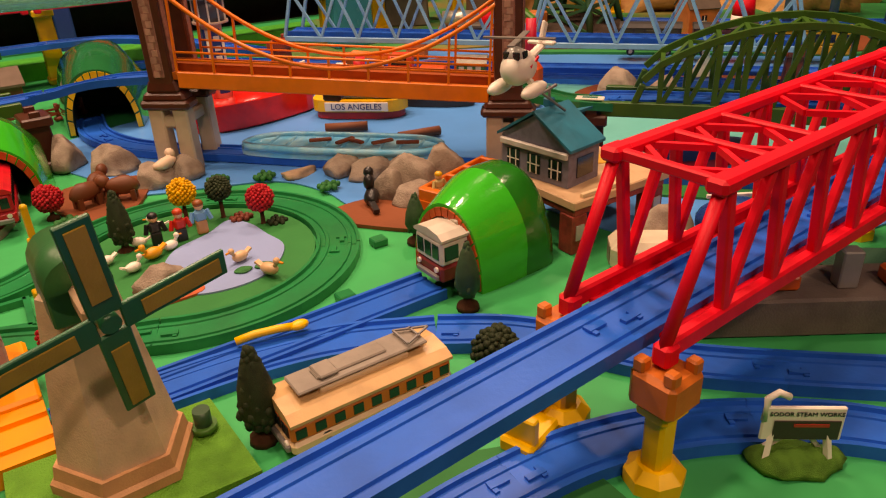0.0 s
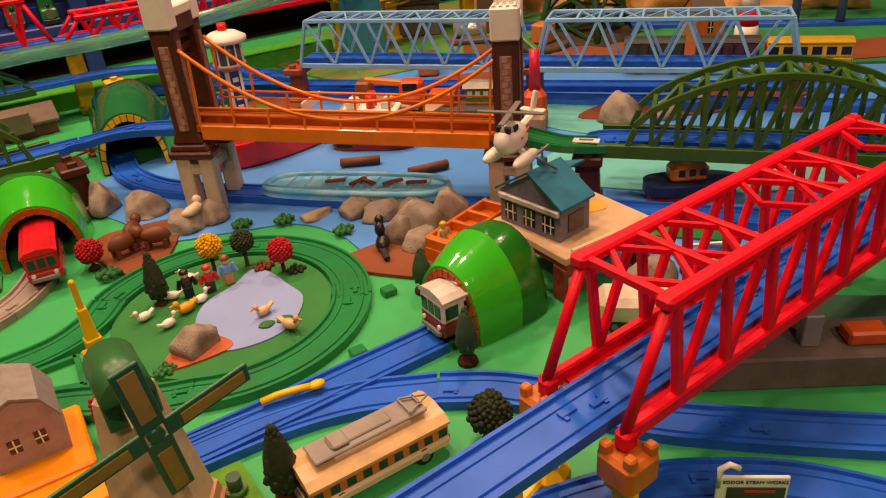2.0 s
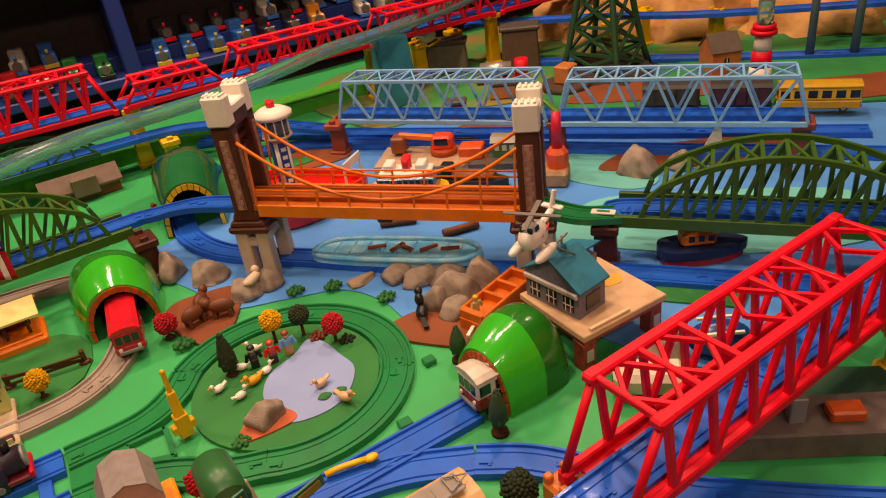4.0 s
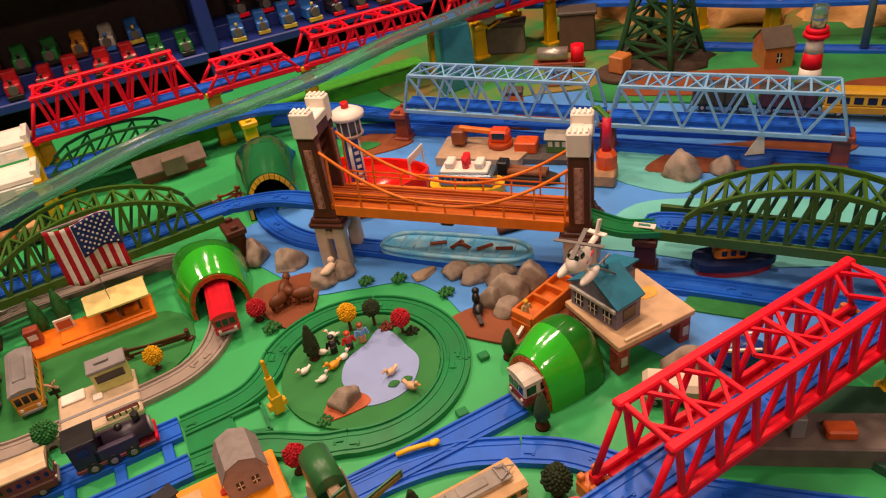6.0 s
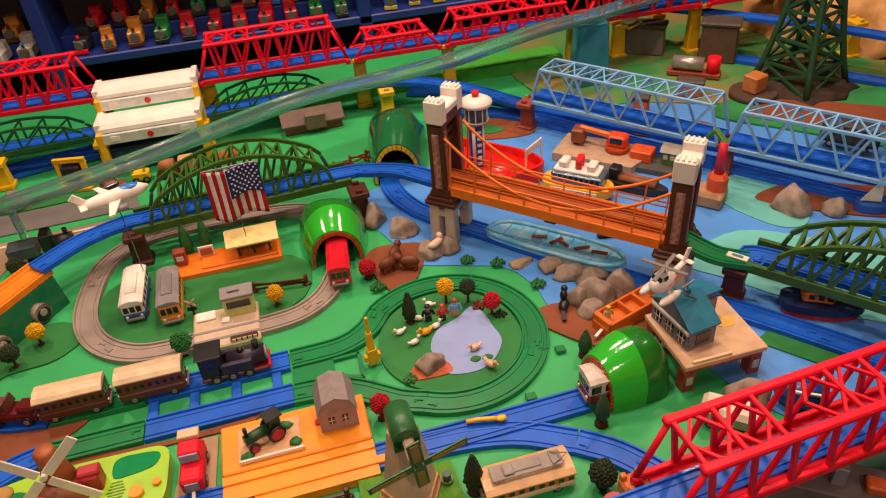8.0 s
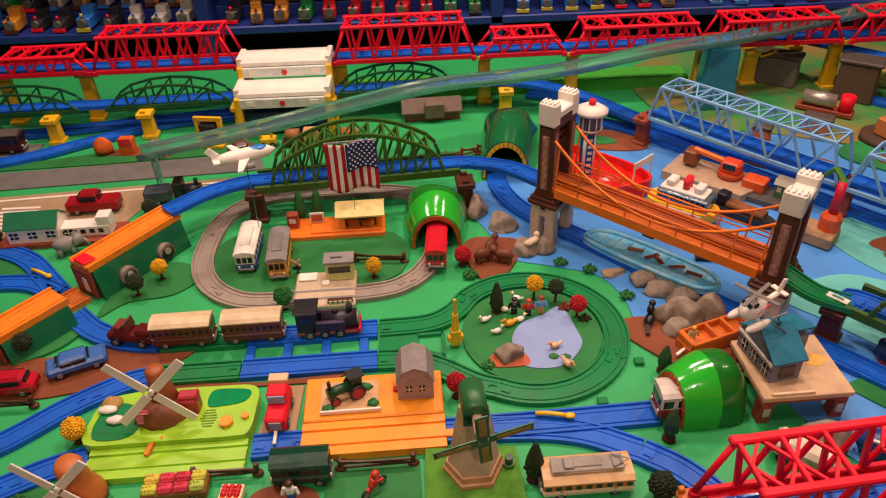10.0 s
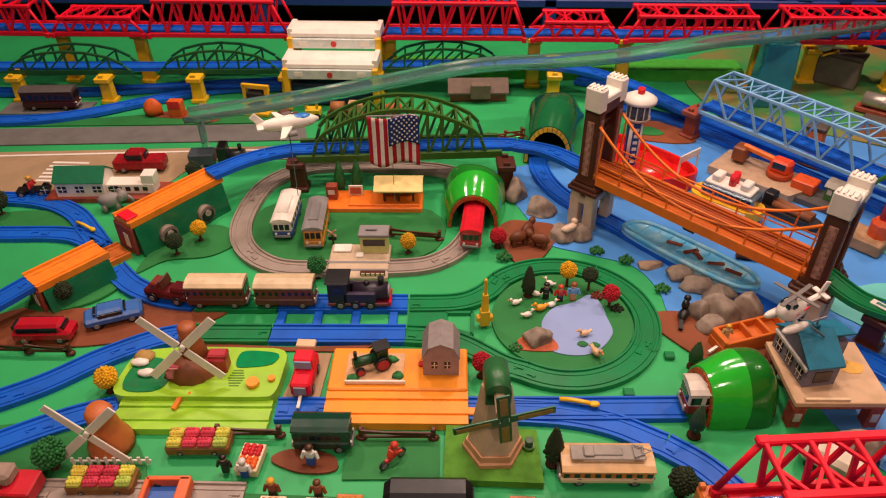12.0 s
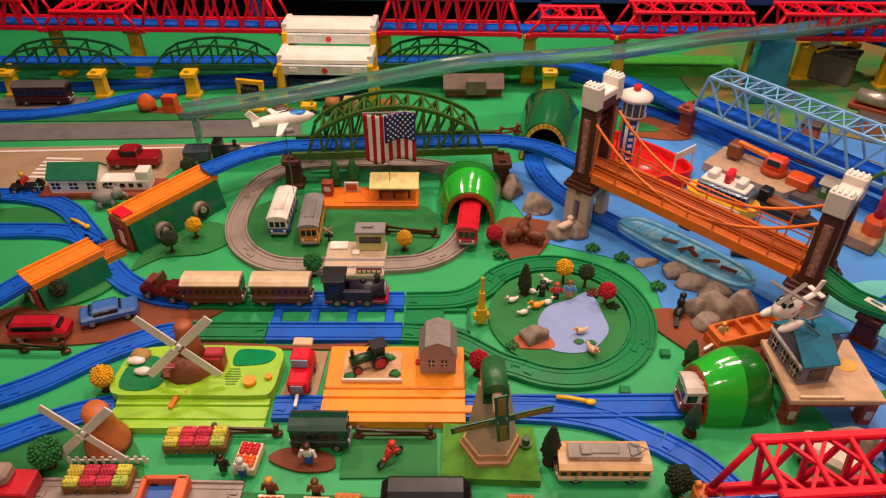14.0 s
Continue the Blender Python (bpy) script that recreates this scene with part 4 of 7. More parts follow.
for x in (-0.523, -0.626):
    coach("passenger_coach", upper(x), 0.088, 0.034, 0.046, col("7c3a24"), col("d8bd94"), "brown coach with a cream roof on the rails", n=9, lower=col("6a2f1e"), win=0.16, wide=0.45, roofbox=False, group="passenger coaches")
lo = thing("locomotive", upper(-0.412), "black and purple tank engine with red buffers", "toy train")
wheels(lo, 0.09, 0.036, 0.008, (-0.3, -0.05, 0.2))
part("frame", Shape().box((0, 0, 0.009), (0.092, 0.034, 0.006), 0.001), col("7a2430"), lo)
part("boiler", Shape().cyl((0.018, 0, 0.024), 0.0135, 0.052, 18, axis="x"), col("2a2230"), lo)
part("side_tank", Shape().box((0.002, 0.013, 0.021), (0.05, 0.007, 0.02), 0.002).box((0.002, -0.013, 0.021), (0.05, 0.007, 0.02), 0.002), col("332540"), lo, "purple side tanks")
part("cab", Shape().box((-0.03, 0, 0.03), (0.03, 0.033, 0.038), 0.002), col("2a2232"), lo)
part("cab_roof", Shape().box((-0.03, 0, 0.05), (0.036, 0.037, 0.003), 0.001), BLACK, lo)
part("chimney", Shape().cyl((0.034, 0, 0.042), 0.004, 0.014, 12, 0.0048), BLACK, lo)
part("dome", Shape().ball((0.012, 0, 0.038), 0.005), BLACK, lo)
part("smokebox_face", Shape().cyl((0.0455, 0, 0.024), 0.011, 0.003, 18, axis="x"), GREY, lo, "plain grey smokebox front")
part("buffer_beam", Shape().box((0.047, 0, 0.011), (0.004, 0.034, 0.008), 0.001), RED, lo, "red buffer beam")
for s in (-1, 1):
    part("cab_window", Shape().box((-0.03, s * 0.0166, 0.036), (0.012, 0.001, 0.012)), DARKWIN, lo)
rc = thing("open_car", pose(-0.706, 0.1355, 0.0078, 0, 0, -12), "open red vintage car with a black roof post", "toy car")
wheels(rc, 0.07, 0.034, 0.008)
part("body", Shape().box((0, 0, 0.014), (0.072, 0.03, 0.014), 0.003).box((0.022, 0, 0.024), (0.026, 0.024, 0.01), 0.003), col("5c1a1c", 0.25), rc)
part("windscreen", Shape().box((0.004, 0, 0.032), (0.003, 0.026, 0.016), 0.001, at=pose(0, 0, 0, 0, -12, 0)), BROWN, rc)
part("seat", Shape().box((-0.018, 0, 0.026), (0.012, 0.024, 0.014), 0.002), col("7a2a1e"), rc)
part("nose", Shape().ball((0.037, 0, 0.02), (0.006, 0.011, 0.01)), GREY, rc, "pale grey front plate")


def car(at, L, wd, H, mat, label, cat="toy car", boxy=0.6):
    ob = thing("car", at, label, cat)
    wheels(ob, L, wd, 0.0075)
    part("body", Shape().box((0, 0, 0.005 + H * 0.25), (L, wd, H * 0.5), 0.004), mat, ob)
    part("cabin", Shape().box((-L * 0.04, 0, H * 0.72), (L * boxy, wd * 0.88, H * 0.46), 0.004, taper=0.82), mat, ob)
    for s in (-1, 1):
        part("side_window", Shape().box((-L * 0.04, s * wd * 0.415, H * 0.72), (L * boxy * 0.75, 0.003, H * 0.22), 0.0005), DARKWIN, ob)
        part("end_window", Shape().box((-L * 0.04 + s * L * boxy * 0.46, 0, H * 0.72), (0.004, wd * 0.6, H * 0.24), 0.0005), DARKWIN, ob)
    return ob


car(pose(-0.775, 0.088, 0.003, 0, 0, 24), 0.082, 0.034, 0.03, col("3f6fb8", 0.3), "blue plastic family car on brown ground", boxy=0.55)
car(pose(-0.858, 0.046, 0.003, 0, 0, 4), 0.085, 0.032, 0.034, col("b81a2a", 0.25), "dark red van parked behind a fence", boxy=0.9)
rt = thing("pickup_truck", pose(-0.463, -0.025, 0.003, 0, 0, -90), "red toy truck with cream cab roof on tan strip", "toy truck")
wheels(rt, 0.06, 0.028)
part("body", Shape().box((0.0, 0, 0.017), (0.064, 0.027, 0.022), 0.003), RED, rt)
part("cab", Shape().box((-0.008, 0, 0.035), (0.022, 0.026, 0.018), 0.002), RED, rt)
part("windscreen", Shape().box((0.004, 0, 0.036), (0.002, 0.022, 0.012)), col("7fa6c4", 0.15), rt)
part("cab_roof", Shape().box((-0.026, 0, 0.046), (0.014, 0.026, 0.006), 0.001), CREAM, rt)
part("grille", Shape().box((0.033, 0, 0.018), (0.002, 0.016, 0.012)), GREY, rt, "plain grey grille plate")
part("hook", Shape().bar((0.034, 0, 0.009), (0.052, 0, 0.006), 0.004), WHITE, rt)
sheet("road_3", [(-0.49, -0.055), (-0.44, -0.055), (-0.438, 0.03), (-0.478, 0.03)], 0.003, PAVE, "tan strip under the red truck", False)

# ---- farm tile, orange tile ----
fm = thing("farm_tile", pose(-0.598, -0.047, 0, 0, 0, 2), "lime green farm playset tile with a mill and ponds", "toy playset")
part("track_slab", Shape().sweep([(-0.1, -0.047, 0), (0, -0.047, 0), (0.1, -0.047, 0)], [(-0.024, 0), (0.024, 0), (0.024, 0.011), (0.014, 0.011), (0.0135, 0.008), (0.0085, 0.008), (0.008, 0.0105), (-0.008, 0.0105), (-0.0085, 0.008), (-0.0135, 0.008), (-0.014, 0.011), (-0.024, 0.011)]), LIME, fm)
part("garden_slab", Shape().slab(blob([(-0.108, -0.02), (-0.05, -0.024), (0.02, -0.024), (0.08, -0.024), (0.1, -0.018), (0.105, 0.02), (0.1, 0.06), (0.05, 0.066), (-0.05, 0.066), (-0.1, 0.055), (-0.112, 0.02)], 4), 0, 0.019), LIME, fm)
part("pond", Shape().slab(blob([(0.04, 0.03), (0.06, 0.028), (0.088, 0.034), (0.094, 0.052), (0.07, 0.058), (0.042, 0.056)], 4), 0.019, 0.0205), col("0d8f52", 0.1), fm, "glossy green moulded pond")
part("lawn", Shape().slab(blob([(-0.1, -0.012), (-0.06, -0.016), (-0.045, 0.0), (-0.05, 0.03), (-0.075, 0.045), (-0.1, 0.03)], 4), 0.019, 0.0205), col("0f7d44", 0.25), fm, "dark green moulded lawn")
for k in range(7):
    part("grille_slot", Shape().box((0.045, -0.005 + k * 0.0045, 0.0193), (0.022 - abs(k - 3) * 0.003, 0.0018, 0.001)), col("5f8c1c"), fm)
part("button", Shape().cyl((0.07, -0.003, 0.022), 0.0085, 0.008, 18), col("f59a1c"), fm, "orange push button")
part("button", Shape().cyl((0.093, 0.006, 0.021), 0.0048, 0.006, 14), col("f59a1c"), fm, "orange push button")
part("gate", Shape().bar((-0.03, -0.022, 0.012), (-0.008, -0.018, 0.018), 0.004).bar((-0.026, -0.04, 0.012), (-0.02, -0.02, 0.016), 0.006), col("f08a1c"), fm, "orange crossing gate")
part("hill", Shape().ball((-0.018, 0.018, 0.012), (0.036, 0.026, 0.038), 14, rough=0.25, freq=55, cut=0.0), col("7c4526", 0.55), fm, "brown moulded hillside")
part("mill", Shape().lathe((-0.013, 0.03, 0.03), [(0.021, 0), (0.015, 0.035), (0.0125, 0.05), (0.0122, 0.062), (0.009, 0.066)], 16), col("a85a2e", 0.5), fm, "brown round mill tower")
part("shutter", Shape().box((-0.035, 0.006, 0.034), (0.02, 0.006, 0.022), 0.001), col("c23a52"), fm, "pinkish striped shutter")
for k in range(6):
    part("slat", Shape().box((-0.035, 0.002, 0.026 + k * 0.0034), (0.018, 0.002, 0.0014)), col("e58a96"), fm)
part("barn", Shape().box((0.018, 0.028, 0.03), (0.026, 0.022, 0.026), 0.002).box((0.02, 0.028, 0.045), (0.026, 0.016, 0.008), 0.002), col("b02430"), fm, "red barn block")
for s, g in ((0.012, "sheep"), (-0.004, "sheep")):
    part("sheep", Shape().ball((-0.08 - s, 0.018 + s * 1.2, 0.024), (0.013, 0.007, 0.005), 12, rough=0.2, freq=200), WHITE, fm, "white moulded sheep")
part("haystack", Shape().ball((-0.09, 0.045, 0.022), (0.014, 0.012, 0.008), 12, rough=0.3, freq=160), col("b8924c", 0.7), fm, "straw coloured heap")


def sails(parent, hub, ln, w, rot, mat, frame=None, tilt=0.0, lean=0.0):
    """Four mill sails on a hub that looks along -y."""
    base = Matrix.Translation(hub) @ pose(0, 0, 0, lean, 0, tilt)
    part("hub", Shape().cyl((0, -0.002, 0), w * 0.32, 0.008, 12, at=base, axis="y"), frame or mat, parent)
    for k in range(4):
        t = base @ pose(0, -0.004, 0, 0, rot + 90 * k, 0)
        s = part("sail", Shape().box((0, 0, ln * 0.55), (w, 0.0022, ln * 0.9), 0.0005, at=t), frame or mat, parent)
        if frame:
            part("sail_panel", Shape().box((0, -0.0003, ln * 0.6), (w * 0.58, 0.0034, ln * 0.68), at=t), mat, s, "tan sail panel")


sails(fm, (-0.013, 0.006, 0.079), 0.066, 0.012, 45, WHITE, None, 0, -6)
ot = thing("orange_tile", pose(-0.337, -0.034, 0, 0, 0, 2), "amber orange station tile with a yard", "toy playset")
part("track_slab", Shape().sweep([(-0.093, -0.038, 0), (0, -0.038, 0), (0.093, -0.038, 0)], [(-0.027, 0), (0.027, 0), (0.027, 0.013), (0.016, 0.013), (0.0155, 0.010), (0.0105, 0.010), (0.010, 0.0125), (-0.008, 0.0125), (-0.0085, 0.010), (-0.0135, 0.010), (-0.014, 0.013), (-0.027, 0.013)]), AMBER, ot)
part("yard_slab", Shape().box((0, 0.027, 0.0085), (0.186, 0.077, 0.017), 0.002), AMBER, ot)
part("tongue", Shape().box((0.098, -0.04, 0.006), (0.012, 0.012, 0.006), 0.001), AMBER, ot)
part("yard_plate", Shape().box((-0.032, 0.026, 0.0175), (0.078, 0.054, 0.002)), col("d8a878", 0.6), ot, "tan yard plate")
part("yard_fence", Shape().box((-0.03, -0.003, 0.021), (0.08, 0.003, 0.006), 0.0005), WHITE, ot, "low white fence")
part("button", Shape().cyl((0.03, 0.032, 0.019), 0.004, 0.004, 12), col("d42a1e"), ot, "red button")
for x, y in ((-0.06, 0.005), (0.0, 0.01), (-0.01, 0.04)):
    part("bush", Shape().ball((x, y, 0.02), (0.009, 0.006, 0.005), 10, rough=0.4, freq=220), LEAFG, ot, "green moulded bush")


def house(name, at, w, d, hw, hr, wall, roof, label, wins=2):
    ob = thing(name, at, label, "toy house")
    part("wall", Shape().add([(x, y, z) for x in (-w / 2, w / 2) for y, z in ((-d / 2, 0), (d / 2, 0), (d / 2, hw), (0, hw + hr), (-d / 2, hw))],
                             [(0, 4, 3, 2, 1), (5, 6, 7, 8, 9), (0, 5, 9, 4), (1, 2, 7, 6), (0, 1, 6, 5), (4, 9, 8, 3), (2, 3, 8, 7)]), wall, ob)
    L = math.hypot(d / 2, hr) + 0.004
    a = math.degrees(math.atan2(hr, d / 2))
    for s in (-1, 1):
        part("roof",
             Shape().box((0, 0, 0), (w + 0.005, L, 0.0025), 0.0005, at=Matrix.Translation((0, s * (d / 4 + 0.001), hw + hr / 2 + 0.001)) @ pose(0, 0, 0, -s * a, 0, 0)), roof, ob)
    for k in range(wins):
        x = (k - (wins - 1) / 2) * w * 0.36
        wn = part("window", Shape().box((x, -d / 2, hw * 0.55), (w * 0.17, 0.0016, hw * 0.42)), DARKWIN, ob)
        part("window_frame", Shape().box((x, -d / 2 - 0.0005, hw * 0.55), (0.0012, 0.002, hw * 0.42)).box((x, -d / 2 - 0.0005, hw * 0.55), (w * 0.17, 0.002, 0.0012)), WHITE, wn)
    return ob


STUC = surface("mauve_stucco", "b39a94", 0.8, 0.1, 0.4, 120, spec=0.2)
hs = thing("house", pose(-0.281, 0.003, 0.017, 0, 0, 2), "mauve stucco house with a grey gambrel roof", "toy house")
sec = [(-0.024, 0), (0.024, 0), (0.024, 0.032), (0.016, 0.048), (0.0, 0.055), (-0.016, 0.048), (-0.024, 0.032)]
part("wall", Shape().sweep([(0, -0.021, 0), (0, 0, 0), (0, 0.022, 0)], sec), STUC, hs)
for a, b in (((-0.0255, 0.031), (-0.0165, 0.0495)), ((-0.0165, 0.0495), (0, 0.057)), ((0, 0.057), (0.0165, 0.0495)), ((0.0165, 0.0495), (0.0255, 0.031))):
    part("roof", Shape().add([(x, y, z + dz) for dz in (0, 0.002) for (x, z) in (a, b) for y in (-0.024, 0.026)], [(0, 1, 3, 2), (4, 6, 7, 5), (0, 4, 5, 1), (2, 3, 7, 6), (0, 2, 6, 4), (1, 5, 7, 3)]), surface("grey_roof", "8f8580", 0.7, 0.12, 0.3, 90), hs)
for x in (-0.0085, 0.0085):
    wn = part("window", Shape().box((x, -0.0212, 0.019), (0.008, 0.001, 0.011)), DARKWIN, hs)
    part("window_frame", Shape().box((x, -0.0216, 0.019), (0.001, 0.0012, 0.011)).box((x, -0.0216, 0.019), (0.008, 0.0012, 0.001)), WHITE, wn)
tr = thing("tractor", pose(-0.372, -0.008, 0.0185, 0, 0, 205), "dark green traction engine with red wheels", "toy tractor")
part("boiler", Shape().cyl((0.012, 0, 0.017), 0.007, 0.032, 14, axis="x"), col("1d4a2a"), tr)
part("cab", Shape().box((-0.012, 0, 0.024), (0.016, 0.016, 0.018), 0.002), col("1a3d24"), tr)
part("canopy", Shape().box((-0.012, 0, 0.036), (0.022, 0.02, 0.002), 0.0005), BLACK, tr)
part("chimney", Shape().cyl((0.024, 0, 0.03), 0.0025, 0.014, 10), BLACK, tr)
for x, r, y in ((-0.01, 0.0115, 0.0115), (0.021, 0.0065, 0.009)):
    for s in (-1, 1):
        w = part("wheel", Shape().cyl((x, s * y, r), r, 0.004, 18, axis="y"), BLACK, tr)
        part("hub", Shape().cyl((x, s * (y + 0.0018), r), r * 0.72, 0.0022, 16, axis="y"), col("b8202c"), w, "red wheel hub")

# ---- the big windmill on its green base ----
sheet("lawn", [(-0.27, -0.178), (-0.152, -0.178), (-0.157, -0.10), (-0.27, -0.098)], 0.012, surface("rough_lime_turf", "5f9c30", 0.7, 0.2, 0.6, 60, spec=0.25), "rough lime green moulded turf under the mill", False)
wm = thing("windmill", pose(-0.211, -0.128, 0.012, 0, 0, 4), "cream windmill with dark green cap and tan sails", "toy windmill")
part("plinth", Shape().lathe((0, 0, 0), [(0.038, 0), (0.038, 0.006), (0.0355, 0.008), (0.034, 0.016)], 6), surface("tan_plinth", "c89468", 0.6, 0.12, 0.15, 60), wm, "tan six-sided plinth")
part("tower", Shape().lathe((0, 0, 0.012), [(0.032, 0), (0.0175, 0.098)], 6), surface("cream_stucco", "d3b592", 0.65, 0.12, 0.2, 60), wm)
part("cap", Shape().cyl((0, -0.004, 0.122), 0.0145, 0.044, 20, axis="y").box((0, -0.004, 0.113), (0.029, 0.044, 0.018), 0.001), surface("mill_cap_green", "2f6e3c", 0.35, 0.12, 0.06, 40), wm, "dark green rounded cap")
part("cap_nose", Shape().box((0.001, -0.036, 0.118), (0.012, 0.034, 0.011), 0.002), surface("tan_nose", "b89a7c", 0.5), wm)
sails(wm, (0.003, -0.054, 0.118), 0.056, 0.0145, -8, surface("tan_sail", "b08a34", 0.55, 0.15, 0.1, 60), surface("mill_green", "16633c", 0.35), 10, 14)
st = thing("bollard", pose(-0.168, -0.128, 0.012), "short dark green bollard on the turf", "bollard")
part("post", Shape().cyl((0, 0, 0.008), 0.005, 0.014, 12), col("2b4a2c"), st)
part("collar", Shape().cyl((0, 0, 0.003), 0.0075, 0.004, 12), col("4a7a34"), st)


# ---- trees and rocks ----
def ball_tree(x, y, h, r, leaf, label, z=0.0):
    """A moulded round tree: tapered trunk on a foot, a crown of many small clumps."""
    ob = thing("tree", pose(x, y, z), label, "toy tree", "toy trees")
    part("trunk", Shape().lathe((0, 0, 0), [(0.007, 0), (0.0055, 0.003), (0.0022, 0.005), (0.0018, max(0.008, h - 1.6 * r))], 10), BARK, ob)
    rnd = random.Random(int(x * 9999) + int(y * 777))
    s = Shape().ball((0, 0, h - r), r * 0.86, 12)
    n = 170
    for i in range(n):
        zz = 1 - 2 * (i + 0.5) / n
        a = i * 2.39996
        q = math.sqrt(1 - zz * zz)
        k = r * rnd.uniform(0.82, 0.95)
        s.ball((q * math.cos(a) * k, q * math.sin(a) * k, h - r + zz * k), r * rnd.uniform(0.1, 0.17), 6)
    part("crown", s, leaf, ob)
    return ob


def cone_tree(x, y, h, r, leaf, label, z=0.0, smoothed=False):
    """A moulded conifer: trunk on a round foot and a ragged tapering crown."""
    ob = thing("tree", pose(x, y, z), label, "toy tree", "toy trees")
    part("trunk", Shape().lathe((0, 0, 0), [(0.009, 0), (0.0085, 0.004), (0.0035, 0.007), (0.0025, 0.016)], 10), BARK, ob)
    rnd = random.Random(int(x * 9999) + int(y * 777))
    z0 = 0.012
    hh = h - z0
    s = Shape().lathe((0, 0, z0), [(r * 0.5, 0), (r * 0.85, hh * 0.2), (r * 0.74, hh * 0.5), (r * 0.42, hh * 0.82), (r * 0.06, hh)], 12)
    n = 40 if smoothed else 84
    for i in range(n):
        u = (i + 0.5) / n
        a = i * 2.39996
        k = r * (0.55 + 1.6 * u if u < 0.2 else 0.87 - 0.78 * ((u - 0.2) / 0.8) ** 1.25) * rnd.uniform(0.85, 1.1)
        s.ball((math.cos(a) * k * 0.85, math.sin(a) * k * 0.85, z0 + hh * u * 0.97), (r * 0.2, r * 0.2, r * 0.26) if not smoothed else (r * 0.16, r * 0.16, r * 0.3), 6)
    part("crown", s, leaf, ob)
    return ob


DKT, GRT = "dark bushy plastic conifer on a round foot", "green bushy plastic tree on a round foot"
for x, y, h, r in ((-0.155, 0.166, 0.062, 0.0125), (-0.139, -0.142, 0.066, 0.014)):
    cone_tree(x, y, h, r, LEAFD, DKT)
for x, y, h, r in ((0.041, -0.092, 0.056, 0.0115), (0.067, 0.027, 0.048, 0.0115)):
    cone_tree(x, y, h, r, surface("olive_leaf", "33502c", 0.6, 0.2, 0.3, 120), "dark olive plastic cypress beside the tunnel", 0, True)
for x, y, h, r, m, l in ((-0.093, 0.192, 0.050, 0.0135, LEAFY, "yellow round plastic tree by the pond"), (-0.033, 0.146, 0.044, 0.0135, LEAFR, "red round plastic tree by the pond"), (-0.2, 0.297, 0.037, 0.0145, LEAFR, "red round plastic bush by the tunnel"),
                          (-0.226, -0.002, 0.042, 0.0135, LEAFR, "red round plastic tree on green board"), (-0.35, 0.272, 0.04, 0.0135, LEAFY, "yellow round plastic tree by the fence"), (-0.711, 0.293, 0.042, 0.0135, LEAFY, "yellow round plastic tree beside the ramp"),
                          (-0.724, -0.05, 0.042, 0.0155, LEAFY, "yellow round plastic tree by the farm")):
    ball_tree(x, y, h, r, m, l)
for x, y, h, r, m in ((-0.060, 0.184, 0.047, 0.0125, LEAFD), (-0.49, 0.204, 0.042, 0.0155, LEAFG), (-0.738, 0.252, 0.044, 0.014, LEAFD), (-0.864, 0.12, 0.044, 0.014, LEAFD), (-0.738, -0.175, 0.05, 0.019, LEAFG), (0.006, -0.176, 0.04, 0.0165, LEAFD),
                      (-1.1, 0.36, 0.05, 0.018, LEAFD), (-0.79, 0.5, 0.036, 0.014, LEAFD), (-0.95, -0.03, 0.035, 0.014, LEAFG)):
    ball_tree(x, y, h, r, m, GRT if m is LEAFG else "dark green bushy plastic tree")
for x, y in ((-0.494, 0.455), (-0.462, 0.46)):
    cone_tree(x, y, 0.07, 0.013, LEAFG, "green plastic fir behind the orange platform", 0, True)


def rock(x, y, z, r, label="grey-brown painted plaster rock", seed=0, mat=None):
    rnd = random.Random(seed + 3)
    cuts = [(Vector((rnd.uniform(-1, 1), rnd.uniform(-1, 1), rnd.uniform(-0.25, 1))).normalized(), rnd.uniform(0.52, 0.86)) for _ in range(13)]
    cuts.append((Vector((0.1, -0.1, 1)).normalized(), 0.8))
    s = Shape()
    s.ball((0, 0, 0), 1.0, 30)
    out = []
    for v in s.v:
        d = Vector(v).normalized()
        k = min([1.0] + [c / max(0.05, d.dot(n)) for n, c in cuts if d.dot(n) > 0.05])
        k *= 1.22 + 0.05 * noise.noise(d * 2.3 + Vector((seed, 0, 0))) + 0.03 * noise.noise(d * 7 + Vector((0, seed, 0)))
        out.append((d.x * k * r[0], d.y * k * r[1], d.z * k * r[2]))
    s.v = out
    s.v = [(px, py, max(pz, -0.4 * r[2])) for px, py, pz in s.v]
    ob = single("rock", s, mat or ROCK, pose(x, y, z + 0.4 * r[2]), label, "rock", "rocks")
    return ob


for i, (x, y, r) in enumerate(((-0.163, 0.45, (0.019, 0.021, 0.027)), (-0.122, 0.402, (0.026, 0.021, 0.024)), (-0.088, 0.326, (0.027, 0.021, 0.017)), (-0.058, 0.33, (0.02, 0.018, 0.019)), (0.088, 0.222, (0.026, 0.017, 0.016)),
                               (0.113, 0.2, (0.028, 0.017, 0.016)), (0.14, 0.172, (0.024, 0.018, 0.017)), (0.128, 0.13, (0.027, 0.024, 0.03)), (0.165, 0.14, (0.024, 0.022, 0.032)), (0.108, 0.108, (0.021, 0.018, 0.018)), (0.098, 0.13, (0.016, 0.016, 0.022)),
                               (-0.146, 0.066, (0.026, 0.019, 0.02)), (0.235, -0.115, (0.03, 0.028, 0.028)), (0.538, 0.25, (0.032, 0.028, 0.031)), (0.6, 0.22, (0.02, 0.019, 0.022)), (-0.852, 0.745, (0.024, 0.02, 0.03)))):
    rock(x, y, 0.0025, r, seed=i)
rock(0.044, 0.252, 0.002, (0.022, 0.012, 0.006), "flat tan stone in the river", 21, surface("tan_stone", "b09478", 0.7, 0.2, 0.3, 60))

